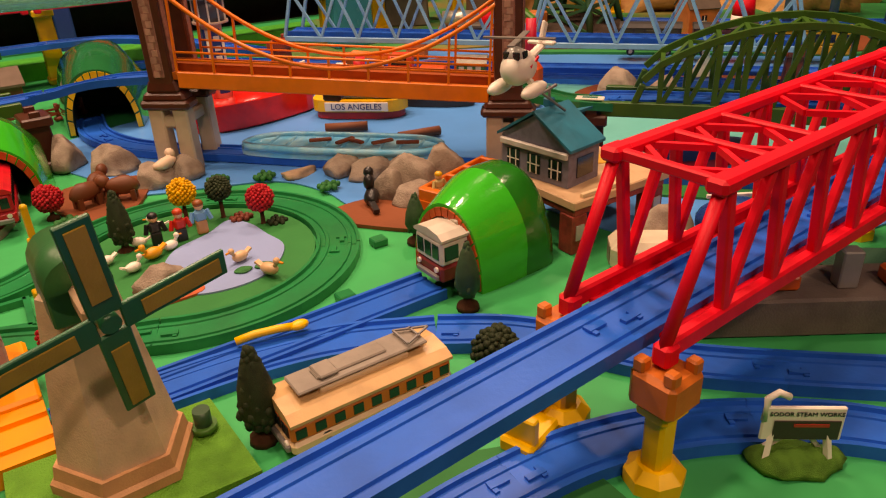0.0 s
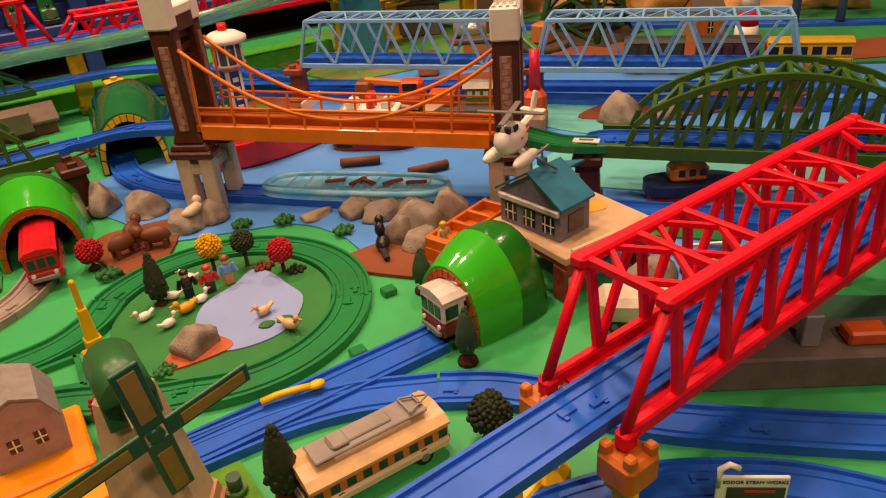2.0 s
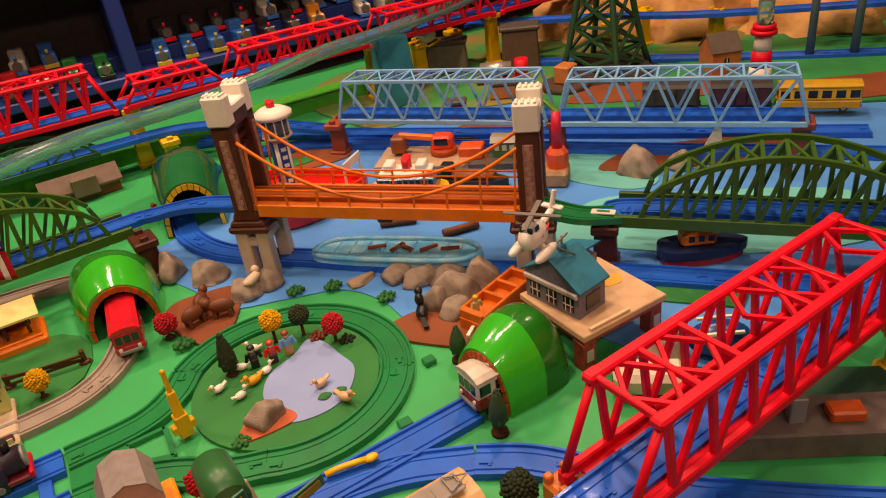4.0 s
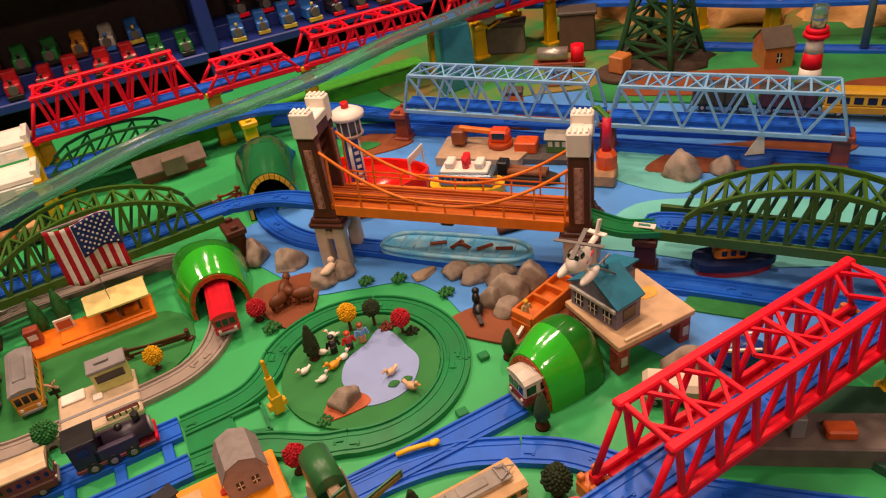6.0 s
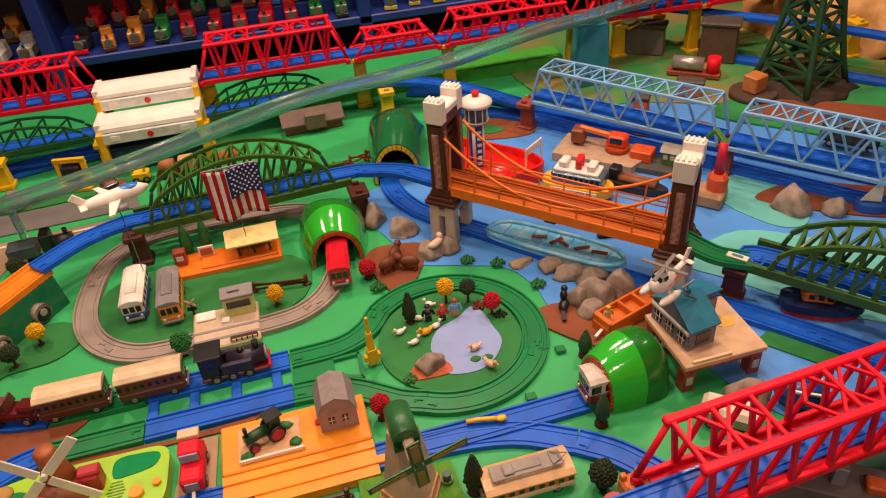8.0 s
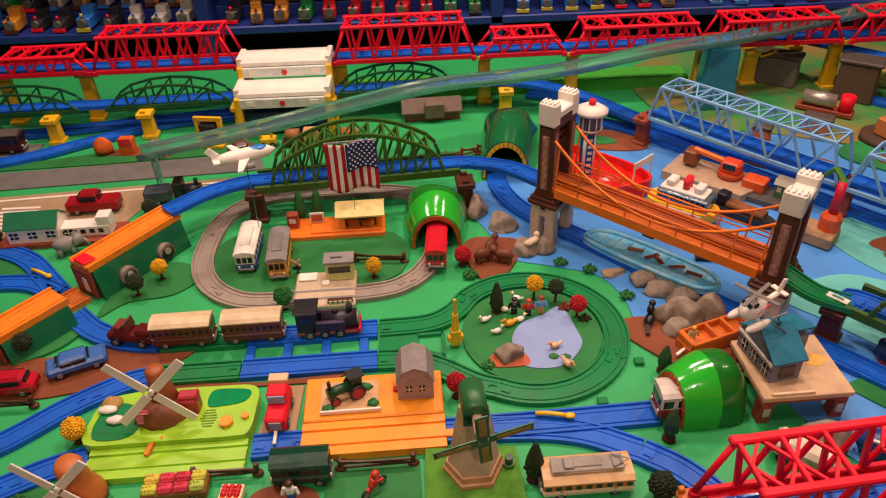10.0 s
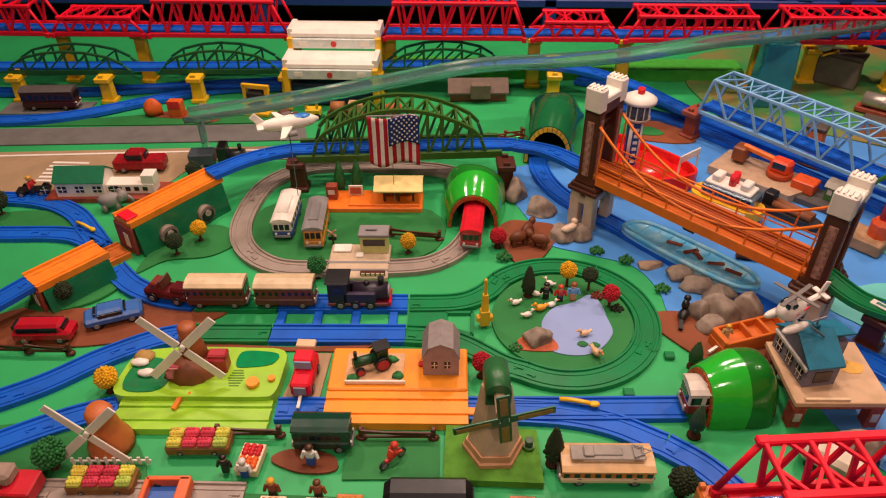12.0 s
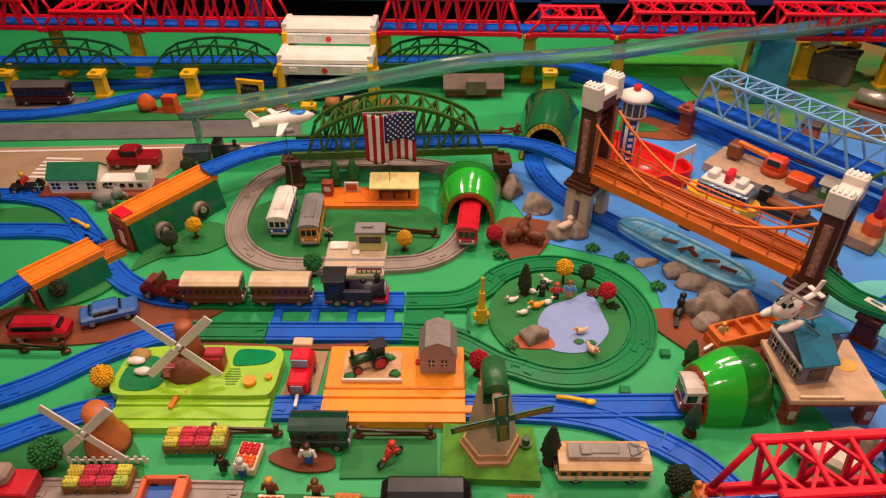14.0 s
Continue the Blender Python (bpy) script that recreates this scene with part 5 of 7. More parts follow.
# ---- pond inside the green ring ----
setting("lawn", Shape().slab([(x, y) for x, y, z in arc(C0, 0.1045, 0, 360, 48)[:-1]], 0.0005, 0.0045), LAWN, "round dark green disc inside the ring rail")
sheet("pond_water", [(-0.138, 0.10), (-0.12, 0.135), (-0.085, 0.152), (-0.06, 0.17), (-0.045, 0.15), (-0.04, 0.12), (-0.036, 0.085), (-0.06, 0.05), (-0.09, 0.038), (-0.125, 0.045), (-0.13, 0.07)], 0.006, POND, "pale lavender foam pond")
sheet("dirt", [(-0.178, 0.048), (-0.165, 0.075), (-0.14, 0.085), (-0.118, 0.06), (-0.125, 0.045)], 0.0065, col("b8582f", 0.6), "orange-brown foam patch by the pond")
for x, y in ((-0.082, 0.06), (-0.065, 0.058)):
    single("lily_pad", Shape().slab(blob([(-0.008, 0), (0, -0.006), (0.008, 0), (0, 0.006)], 4), 0, 0.001), LEAFG, pose(x, y, 0.0065), "flat green lily pad on the pond", "leaf", "lily pads")


def bird(x, y, rz, mat, label, k=1.0, z=0.0045):
    s = Shape().ball((0, 0, 0.006), (0.009, 0.0055, 0.0052), 12).ball((0.009, 0, 0.0145), 0.0032, 8).rod([(0.005, 0, 0.008), (0.0085, 0, 0.012), (0.009, 0, 0.0145)], 0.0017)
    s.bar((-0.007, 0, 0.007), (-0.013, 0, 0.010), 0.005, 0.002).bar((0.011, 0, 0.0142), (0.0155, 0, 0.0138), 0.002, 0.0012, m=1)
    s.v = [(a * k, b * k, c * k) for a, b, c in s.v]
    single("toy_bird", s, [mat, col("e08a1c")], pose(x, y, z, 0, 0, rz), label, "toy bird", "toy birds")


for x, y, rz in ((-0.175, 0.144, 200), (-0.158, 0.117, 20), (-0.143, 0.166, 160), (-0.121, 0.141, 20), (-0.120, 0.192, 150)):
    bird(x, y, rz, WHITE, "small white plastic goose by the pond", 0.82)
bird(-0.138, 0.132, 200, col("e8a020"), "small yellow plastic duckling")
bird(-0.078, 0.078, 200, col("e0b890"), "peach plastic duck on the pond", 0.88, 0.006)
bird(-0.066, 0.04, 300, col("d8b084"), "tan plastic duck on the pond", 1.0, 0.006)
for x, y, r, m, l in ((-0.178, 0.05, 0.009, LEAFG, "green plastic shrub on grass"), (-0.048, 0.168, 0.01, col("7a3420", 0.6), "brown plastic mound by the pond"), (-0.022, 0.14, 0.009, LEAFD, "dark green plastic shrub"), (0.055, 0.19, 0.011, LEAFG, "green plastic water plant"), (0.01, 0.262, 0.011, LEAFG, "green plastic water plant"), (-0.035, 0.285, 0.011, LEAFG, "green plastic water plant"), (-0.19, 0.262, 0.012, LEAFG, "green plastic shrub on grass")):
    s = Shape()
    rnd = random.Random(int(x * 5000))
    for i in range(14):
        a = i * 2.4
        k = r * math.sqrt((i + 0.5) / 14)
        s.ball((math.cos(a) * k, math.sin(a) * k, r * 0.25 * rnd.uniform(0.6, 1.4)), r * 0.3, 6)
    single("shrub", s, m, pose(x, y, 0.004), l, "shrub", "shrubs")


def doll(x, y, rz, top, low, hair, label, h=0.03, z=0.0045):
    """A toy figure, one plain mesh."""
    k = h / 0.03
    s = Shape().box((0, 0, 0.006), (0.006, 0.009, 0.012), 0.001, m=1).box((0, 0, 0.0165), (0.007, 0.010, 0.010), 0.002).ball((0, 0, 0.0255), 0.0042, 10, m=2)
    s.ball((0, 0, 0.0275), (0.0046, 0.0046, 0.0034), 10, m=3)
    for q in (-1, 1):
        s.bar((0, q * 0.006, 0.0205), (0.002, q * 0.0085, 0.012), 0.0028)
    s.v = [(a * k, b * k, c * k) for a, b, c in s.v]
    single("doll", s, [col(top), col(low), col("e0b088"), col(hair)], pose(x, y, z, 0, 0, rz), label, "doll", "dolls")


for q in ((-0.128, 0.160, -90, "1c1c1e", "1c1c1e", "1c1c1e", "plain toy figure in black by the pond", 0.031), (-0.107, 0.155, -90, "c8281e", "2a2a2c", "c8401c", "plain toy figure in red by the pond", 0.031), (-0.087, 0.159, -90, "6aa2d0", "c89060", "8a4a20", "plain toy figure in pale blue by the pond", 0.033)):
    doll(*q)
for q in ((-0.43, -0.157, -90, "e8e4dc", "2a58b0", "4a2818", "plain toy figure in white with raised arms", 0.034, 0.004), (-0.53, -0.172, -90, "26221f", "26221f", "1a1512", "plain toy figure in dark clothes by a cart", 0.03, 0.003), (-0.505, -0.178, -90, "e8e4dc", "2a4ca0", "d8d4cc", "plain toy figure in white by a crate", 0.032, 0.003),
          (-0.465, -0.203, -90, "7a3a20", "3a2a20", "e0a028", "plain toy figure with an orange hat", 0.032, 0.003), (-0.412, -0.203, -90, "8a4a2a", "3a2a20", "6a3a20", "plain toy figure in brown", 0.032, 0.003), (-1.07, 0.42, 0, "c8281e", "2a2a2c", "e0a028", "plain toy figure on a cart", 0.036, 0.01)):
    doll(*q)

# ---- yellow signal mast ----
ys = thing("signal_mast", pose(-0.222, 0.098, 0.005, 0, 0, 10), "thin yellow plastic mast beside the rails", "toy mast")
part("base", Shape().box((0, 0, 0.014), (0.014, 0.012, 0.028), 0.001).box((0.0, 0, 0.012), (0.024, 0.009, 0.010), 0.001), YELLOW, ys)
part("column", Shape().box((0, 0, 0.042), (0.0105, 0.010, 0.032), 0.001, taper=0.75), YELLOW, ys)
part("tip", Shape().bar((0, 0, 0.056), (0, 0, 0.082), 0.0045).ball((0, 0, 0.083), 0.003, 8), YELLOW, ys)

# ---- house on the brick platform ----
BRICKP = surface("printed_red_brick", "9c3f30", 0.6, 0.25, 0.3, 150)
pf = thing("pier_platform", pose(0.215, -0.022, 0, 0, 0, 2), "tan quay platform on red brick legs", "toy platform")
part("deck", Shape().box((0, 0, 0.047), (0.118, 0.108, 0.008), 0.001), surface("tan_board", "d2ac84", 0.55, 0.1, 0.1, 40), pf)
part("skirt", Shape().box((0, 0, 0.0395), (0.112, 0.102, 0.007), 0.001), BRICKP, pf, "red brick skirt")
for x in (-0.048, 0.048):
    for y in (-0.042, 0.042):
        lg = part("leg", Shape().box((x, y, 0.018), (0.017, 0.017, 0.036), 0.001), BRICKP, pf, "red brick leg")
        part("leg_window", Shape().box((x, y - 0.009, 0.02), (0.009, 0.001, 0.014)), col("c8c4bc"), lg)
part("kerb", Shape().box((-0.02, -0.05, 0.053), (0.055, 0.004, 0.004), 0.0005), CREAM, pf)
part("mark", Shape().slab(blob([(0.02, 0.0), (0.04, -0.005), (0.05, 0.01), (0.03, 0.018)], 3), 0.051, 0.0518), col("eab24a"), pf, "faded yellow deck mark")
hq = thing("harbour_house", pose(0.194, -0.010, 0.0512, 0, 0, 10), "grey plank house with a teal gable roof", "toy house")
WALLG = surface("grey_plank_print", "7d7a8c", 0.6, 0.15, 0.2, 160)
part("wall", Shape().sweep([(-0.028, 0, 0), (0, 0, 0), (0.014, 0, 0)], [(-0.038, 0), (0.038, 0), (0.038, 0.034), (0.0, 0.058), (-0.038, 0.034)]), WALLG, hq)
part("wing_wall", Shape().box((0.03, 0.018, 0.017), (0.034, 0.036, 0.034), 0.0005), WALLG, hq)
TEALR = surface("teal_roof", "14708a", 0.5, 0.14, 0.15, 60)
for s in (-1, 1):
    part("roof", Shape().add([(x, s * y, z + dz) for dz in (0, 0.0025) for x in (-0.031, 0.017) for y, z in ((0.0, 0.0595), (0.042, 0.033))], [(0, 1, 3, 2), (4, 6, 7, 5), (0, 4, 5, 1), (2, 3, 7, 6), (0, 2, 6, 4), (1, 5, 7, 3)]), TEALR, hq)
part("wing_roof", Shape().add([(x, y, z + dz) for dz in (0, 0.0025) for x in (0.012, 0.05) for y, z in ((-0.003, 0.047), (0.039, 0.034))], [(0, 1, 3, 2), (4, 6, 7, 5), (0, 4, 5, 1), (2, 3, 7, 6), (0, 2, 6, 4), (1, 5, 7, 3)]), TEALR, hq)
for y in (-0.024, 0.0, 0.024):
    wn = part("window", Shape().box((-0.0285, y, 0.014), (0.001, 0.014, 0.017)), DARKWIN, hq)
    for g in (-0.0035, 0.0035):
        part("glazing_bar", Shape().box((-0.029, y + g, 0.014), (0.001, 0.001, 0.017)), WHITE, wn)
    part("glazing_bar", Shape().box((-0.029, y, 0.014), (0.001, 0.014, 0.001)), WHITE, wn)
part("awning", Shape().box((-0.03, 0, 0.029), (0.004, 0.076, 0.006), 0.001), col("cfc7c0"), hq, "striped awning")
part("window", Shape().box((-0.006, -0.0386, 0.016), (0.022, 0.001, 0.018)), DARKWIN, hq)
part("chimney", Shape().box((-0.006, 0.003, 0.064), (0.008, 0.008, 0.008), 0.001), TEALR, hq)
part("weather_vane", Shape().rod([(-0.006, 0.003, 0.066), (-0.006, 0.003, 0.078)], 0.0012).bar((-0.018, 0.0, 0.075), (0.004, 0.004, 0.077), 0.002), GREY, hq, "grey metal vane")

# ---- helicopter over the tunnel, on a rod from the roof ----
hl = thing("helicopter", pose(0.141, -0.024, 0.131, 0, 0, 205), "white toy helicopter with floats on a thin rod", "toy helicopter")
part("body", Shape().ball((0, 0, 0.024), (0.021, 0.013, 0.014), 18), WHITE, hl)
part("cockpit", Shape().ball((0.006, 0, 0.034), (0.009, 0.0085, 0.008), 14), col("b8b4ae", 0.15), hl, "pale grey cockpit glass")
for yy in (-0.0042, 0.0042):
    part("windscreen", Shape().box((0.0128, yy, 0.0355), (0.003, 0.006, 0.0062), 0.0008), DARKWIN, hl, "dark cockpit window")
for sy in (-1, 1):
    part("side_window", Shape().box((0.005, sy * 0.0078, 0.0355), (0.007, 0.0022, 0.006), 0.0006), DARKWIN, hl, "dark cockpit window")
part("tail_boom", Shape().bar((-0.014, 0, 0.027), (-0.044, 0, 0.034), 0.007, 0.006, 0.002), WHITE, hl)
part("tail_fin", Shape().bar((-0.04, 0, 0.034), (-0.048, 0, 0.052), 0.003, 0.008, 0.001).bar((-0.042, -0.012, 0.036), (-0.042, 0.012, 0.036), 0.007, 0.003, 0.001), WHITE, hl)
for s in (-1, 1):
    part("float", Shape().ball((0.002, s * 0.015, 0.008), (0.021, 0.006, 0.006), 14), WHITE, hl)
    part("strut", Shape().bar((0, s * 0.008, 0.016), (0, s * 0.014, 0.01), 0.004), WHITE, hl)
    part("stripe", Shape().bar((0.004, s * 0.0122, 0.026), (-0.016, s * 0.0095, 0.03), 0.0014, 0.002), RED, hl, "red side stripe")
part("rotor_mast", Shape().cyl((0, 0, 0.042), 0.002, 0.008, 8), GREY, hl)
part("rotor_blade", Shape().bar((-0.03, -0.008, 0.0465), (0.03, 0.008, 0.0465), 0.005, 0.0012), col("77706a", 0.35), hl, "grey rotor blade")
part("rotor_blade", Shape().bar((-0.007, 0.028, 0.047), (0.007, -0.028, 0.047), 0.005, 0.0012), col("77706a", 0.35), hl, "grey rotor blade")
part("rod", Shape().rod([(-0.01, 0.0, 0.012), (-0.03, 0.008, -0.004), (-0.05, 0.02, -0.022)], 0.0012), GREY, hl, "thin grey support rod")

# ---- orange boat truck, ice boat ----
bo = thing("flat_boat", pose(0.158, 0.08, 0.004, 0, 0, 20), "orange plastic work boat beside grey rocks", "toy boat")
part("hull", Shape().slab([(-0.058, -0.016), (0.05, -0.018), (0.05, 0.018), (-0.058, 0.016)], 0.0, 0.014), col("cf661c"), bo)
for s in (-1, 1):
    part("side_wall", Shape().box((0.0, s * 0.0165, 0.019), (0.108, 0.004, 0.012), 0.001), col("d66c1e"), bo)
for x in (-0.052, -0.01, 0.018, 0.048):
    part("bulkhead", Shape().box((x, 0, 0.019), (0.009 if x < -0.05 else 0.005, 0.033, 0.013), 0.001), col("d66c1e"), bo)
part("tow_bar", Shape().bar((-0.058, -0.004, 0.008), (-0.074, -0.008, 0.006), 0.004), WHITE, bo)
doll(0.118, 0.068, -90, "c8b078", "c8b078", "d8a020", "plain cream toy figure in the boat", 0.026, 0.018)
ic = thing("ice_boat", pose(0.112, 0.262, 0.004, 0, 0, HEAD - 4), "pale blue icy plastic tray with brown planks", "toy boat")
part("tray", Shape().slab(blob([(-0.125, -0.012), (-0.09, -0.026), (0.0, -0.03), (0.09, -0.026), (0.12, 0.0), (0.09, 0.026), (0.0, 0.03), (-0.1, 0.024)], 4), 0.008, 0.018), ICE, ic)
part("rim", Shape().sweep([(x, y, 0.018) for x, y in blob([(-0.12, -0.012), (-0.088, -0.024), (0.0, -0.028), (0.088, -0.024), (0.115, 0.0), (0.088, 0.024), (0.0, 0.028), (-0.096, 0.022)], 4)], [(-0.004, -0.003), (0.004, -0.003), (0.003, 0.004), (-0.003, 0.004)], True, smooth=True), ICE, ic)
for k in range(9):
    part("rib", Shape().box((-0.09 + k * 0.0225, 0, 0.0185), (0.003, 0.046 - abs(k - 4) * 0.003, 0.004), 0.001), ICE, ic)
for x, r in ((-0.03, 20), (0.0, 60), (0.012, -30), (0.045, 40), (0.075, 10)):
    part("plank", Shape().box((x, 0, 0.0222), (0.026, 0.006, 0.003), 0.0005, at=Matrix.Translation((x, 0, 0)) @ pose(0, 0, 0, 0, 0, r) @ Matrix.Translation((-x, 0, 0))), col("94482a", 0.6), ic, "brown plank")
for x, y, rz in ((0.16, 0.36, -28), (0.22, 0.275, -10)):
    single("log", Shape().cyl((0, 0, 0.007), 0.006, 0.055, 12, axis="x"), col("7a4428", 0.7), pose(x, y, 0.002, 0, 0, rz), "brown plastic log floating on the river", "log", "logs")
single("toy_bear", Shape().ball((0, 0, 0.008), (0.013, 0.008, 0.008), 12, rough=0.2, freq=120).ball((0.008, 0.002, 0.02), (0.007, 0.006, 0.009), 10).ball((0.013, 0.002, 0.029), 0.0055, 10).bar((-0.01, 0, 0.006), (-0.03, -0.006, 0.004), 0.006, 0.004), BLACK, pose(0.073, 0.124, 0.004, 0, 0, 60), "black plastic animal figure on the bank", "toy animal")
for i, (x, y, rz) in enumerate(((-0.165, 0.3, 20), (-0.13, 0.295, 160), (-0.15, 0.325, 60))):
    s = Shape().ball((0, 0, 0.016), (0.018, 0.009, 0.010), 12, rough=0.2, freq=90).ball((0.018, 0, 0.022), (0.008, 0.006, 0.007), 10)
    for a in (-0.01, 0.01):
        for b in (-0.005, 0.005):
            s.bar((a, b, 0.012), (a, b, 0.0), 0.005)
    single("toy_animal", s, col("6e3a1e", 0.55), pose(x, y, 0.004, 0, 0, rz), "brown plastic animal figure on the bank", "toy animal", "toy animals")
single("toy_animal", Shape().ball((0, 0, 0.006), (0.016, 0.008, 0.007), 12, rough=0.3, freq=120).ball((0.012, 0.004, 0.013), 0.006, 10), col("dcbfa4", 0.55), pose(-0.078, 0.324, 0.018, 0, 0, 30), "cream plastic animal lying on a rock", "toy animal", "toy animals")

# ---- station and crossing inside the grey loop ----
TANP = surface("tan_station_plastic", "c9b193", 0.5, 0.1, 0.08, 50)
cx = thing("level_crossing", pose(-0.428, 0.238, 0, 0, 0, 2), "tan level crossing station tile on the grey loop", "toy station")
part("slab", Shape().box((0, 0, 0.005), (0.1, 0.09, 0.010), 0.002), TANP, cx)
for y in (-0.026, -0.006):
    part("groove", Shape().box((0, y, 0.0102), (0.1, 0.005, 0.001)), GREY, cx)
part("hut_wall", Shape().box((0.024, 0.03, 0.027), (0.046, 0.024, 0.034), 0.001), col("cfd07e"), cx, "pale yellow hut wall")
part("hut_window", Shape().box((0.024, 0.0177, 0.032), (0.036, 0.001, 0.012)), DARKWIN, cx)
part("hut_roof", Shape().box((0.024, 0.03, 0.0465), (0.05, 0.03, 0.006), 0.001).box((0.02, 0.03, 0.0515), (0.018, 0.006, 0.003), 0.0005), GREY, cx)
fb = part("flower_box", Shape().box((0.026, -0.038, 0.013), (0.04, 0.008, 0.007), 0.001), BROWN, cx)
for k in range(5):
    part("plank", Shape().box((0.011 + k * 0.0078, -0.0425, 0.013), (0.0055, 0.0015, 0.006)), CREAM, fb)
part("kerb", Shape().box((-0.03, 0.03, 0.012), (0.03, 0.02, 0.004), 0.001).box((0.0, 0.012, 0.0115), (0.012, 0.012, 0.003), 0.0005), WHITE, cx)
sg = thing("crossing_sign", pose(-0.48, 0.29, 0, 0, 0, 0), "brown crossed railway sign on a post", "toy sign")
part("post", Shape().bar((0, 0, 0), (0, 0, 0.03), 0.003), BROWN, sg)
part("cross_board", Shape().bar((-0.007, -0.002, 0.022), (0.007, -0.002, 0.034), 0.004, 0.0016).bar((0.007, -0.003, 0.022), (-0.007, -0.003, 0.034), 0.004, 0.0016), col("b08a70"), sg)
part("lamp_board", Shape().box((0, -0.002, 0.016), (0.014, 0.002, 0.006)), BLACK, sg)
op = thing("platform_station", pose(-0.425, 0.42, 0, 0, 0, 2), "orange platform with a yellow-roofed shelter", "toy station")
part("platform", Shape().box((0, 0, 0.006), (0.178, 0.062, 0.012), 0.002).box((0.02, 0.0, 0.0135), (0.13, 0.05, 0.004), 0.001), ORANGE, op)
for x in (0.02, 0.045, 0.072):
    for y in (-0.012, 0.014):
        part("post", Shape().bar((x, y, 0.012), (x, y, 0.042), 0.004), BROWN, op)
part("bench_wall", Shape().box((0.045, 0.014, 0.026), (0.058, 0.004, 0.024), 0.001), BRICK, op, "brown shelter wall")
YRF = surface("pale_yellow_roof", "e8cd7c", 0.5, 0.1, 0.1, 60)
for s in (-1, 1):
    part("roof", Shape().add([(x, 0.001 + s * y, z + dz) for dz in (0, 0.003) for x in (0.002, 0.09) for y, z in ((0.0, 0.057), (0.028, 0.042))], [(0, 1, 3, 2), (4, 6, 7, 5), (0, 4, 5, 1), (2, 3, 7, 6), (0, 2, 6, 4), (1, 5, 7, 3)]), YRF, op)
part("kiosk", Shape().box((-0.078, 0.005, 0.026), (0.02, 0.016, 0.028), 0.001), BRICK, op, "red-brown kiosk")
part("kiosk_window", Shape().box((-0.078, -0.0035, 0.028), (0.012, 0.001, 0.009)), col("d8d4d0"), op)
part("notice_frame", Shape().box((-0.035, 0.01, 0.025), (0.026, 0.003, 0.02), 0.0005), WHITE, op, "white notice frame")
part("notice_board", Shape().box((-0.035, 0.008, 0.025), (0.02, 0.002, 0.013)), col("b05a3c"), op)


def fence(a, b, posts, label, h=0.02, mat=BROWN, z=0.002):
    """A rustic fence: posts and crossing rails."""
    a, b = Vector((*a, z)), Vector((*b, z))
    ob = thing("fence", Matrix.Translation(a), label, "toy fence", "fences")
    d = b - a
    for i in range(posts):
        p = d * (i / (posts - 1))
        part("post", Shape().box((p.x, p.y, h / 2), (0.006, 0.006, h), 0.001).ball((p.x, p.y, 0.002), (0.008, 0.006, 0.004), 8), mat, ob)
    for i in range(posts - 1):
        p, q = d * (i / (posts - 1)), d * ((i + 1) / (posts - 1))
        for z0, z1 in ((0.35, 0.4), (0.75, 0.7), (0.9, 0.4)):
            part("rail", Shape().bar(p + Vector((0, -0.003, h * z0)), q + Vector((0, -0.003, h * z1)), 0.0025, 0.003), mat, ob)


fence((-0.385, 0.318), (-0.3, 0.31), 2, "brown rustic toy fence behind the crossing")
fence((-0.555, -0.118), (-0.478, -0.116), 2, "brown rustic toy fence before the farm tile")
fence((-0.375, -0.115), (-0.285, -0.112), 2, "brown rustic toy fence before the orange tile")
fence((-0.93, 0.015), (-0.81, 0.015), 3, "brown rustic toy fence before the van")
fence((-0.215, 0.66), (-0.11, 0.7), 4, "red-brown toy fence near the far tunnel", 0.024, BRICK)

# ---- flag on its pole ----
fl = thing("flag", pose(-0.386, 0.402, 0, 0, 0, 2), "striped red and white flag with a blue starred corner", "flag")
part("pole", Shape().bar((0.0, 0.006, 0.012), (0.0, 0.006, 0.19), 0.0012).bar((-0.04, 0.004, 0.186), (0.044, 0.004, 0.189), 0.0025), GREY, fl)
FW, FH = 0.088, 0.09


def wave(u, v):
    """A place on the hanging cloth: u along it, v down it."""
    return (-0.039 + FW * u, 0.0 + 0.0045 * math.sin(u * 9 + v * 2.5) * (0.3 + v), 0.187 - FH * v - 0.004 * math.sin(u * 6))


FRED = surface("flag_red_cloth", "b5202e", 0.8, 0.12, 0.2, 200, spec=0.2)
FWH = surface("flag_white_cloth", "e6ddd2", 0.8, 0.08, 0.2, 200, spec=0.2)
FBL = surface("flag_blue_cloth", "273a72", 0.8, 0.1, 0.2, 200, spec=0.2)
def cloth(u0, u1, v0, v1, off=0.0, n=8, m=14):
    """A patch of the cloth, a millimetre thick."""
    grid = [wave(u0 + (u1 - u0) * i / n, v0 + (v1 - v0) * j / m) for j in range(m + 1) for i in range(n + 1)]
    k, q = n + 1, len(grid)
    vs = [(x, y - off, z) for x, y, z in grid] + [(x, y + 0.001 - off, z) for x, y, z in grid]
    fs = [(j * k + i, j * k + i + 1, j * k + k + i + 1, j * k + k + i) for j in range(m) for i in range(n)]
    fs += [tuple(q + a for a in f[::-1]) for f in fs]
    rim = [i for i in range(n)] + [j * k + n for j in range(m)] + [m * k + n - i for i in range(n)] + [(m - j) * k for j in range(m)]
    fs += [(a, b, b + q, a + q) for a, b in zip(rim, rim[1:] + rim[:1])]
    return Shape().add(vs, fs, None, 0, True)


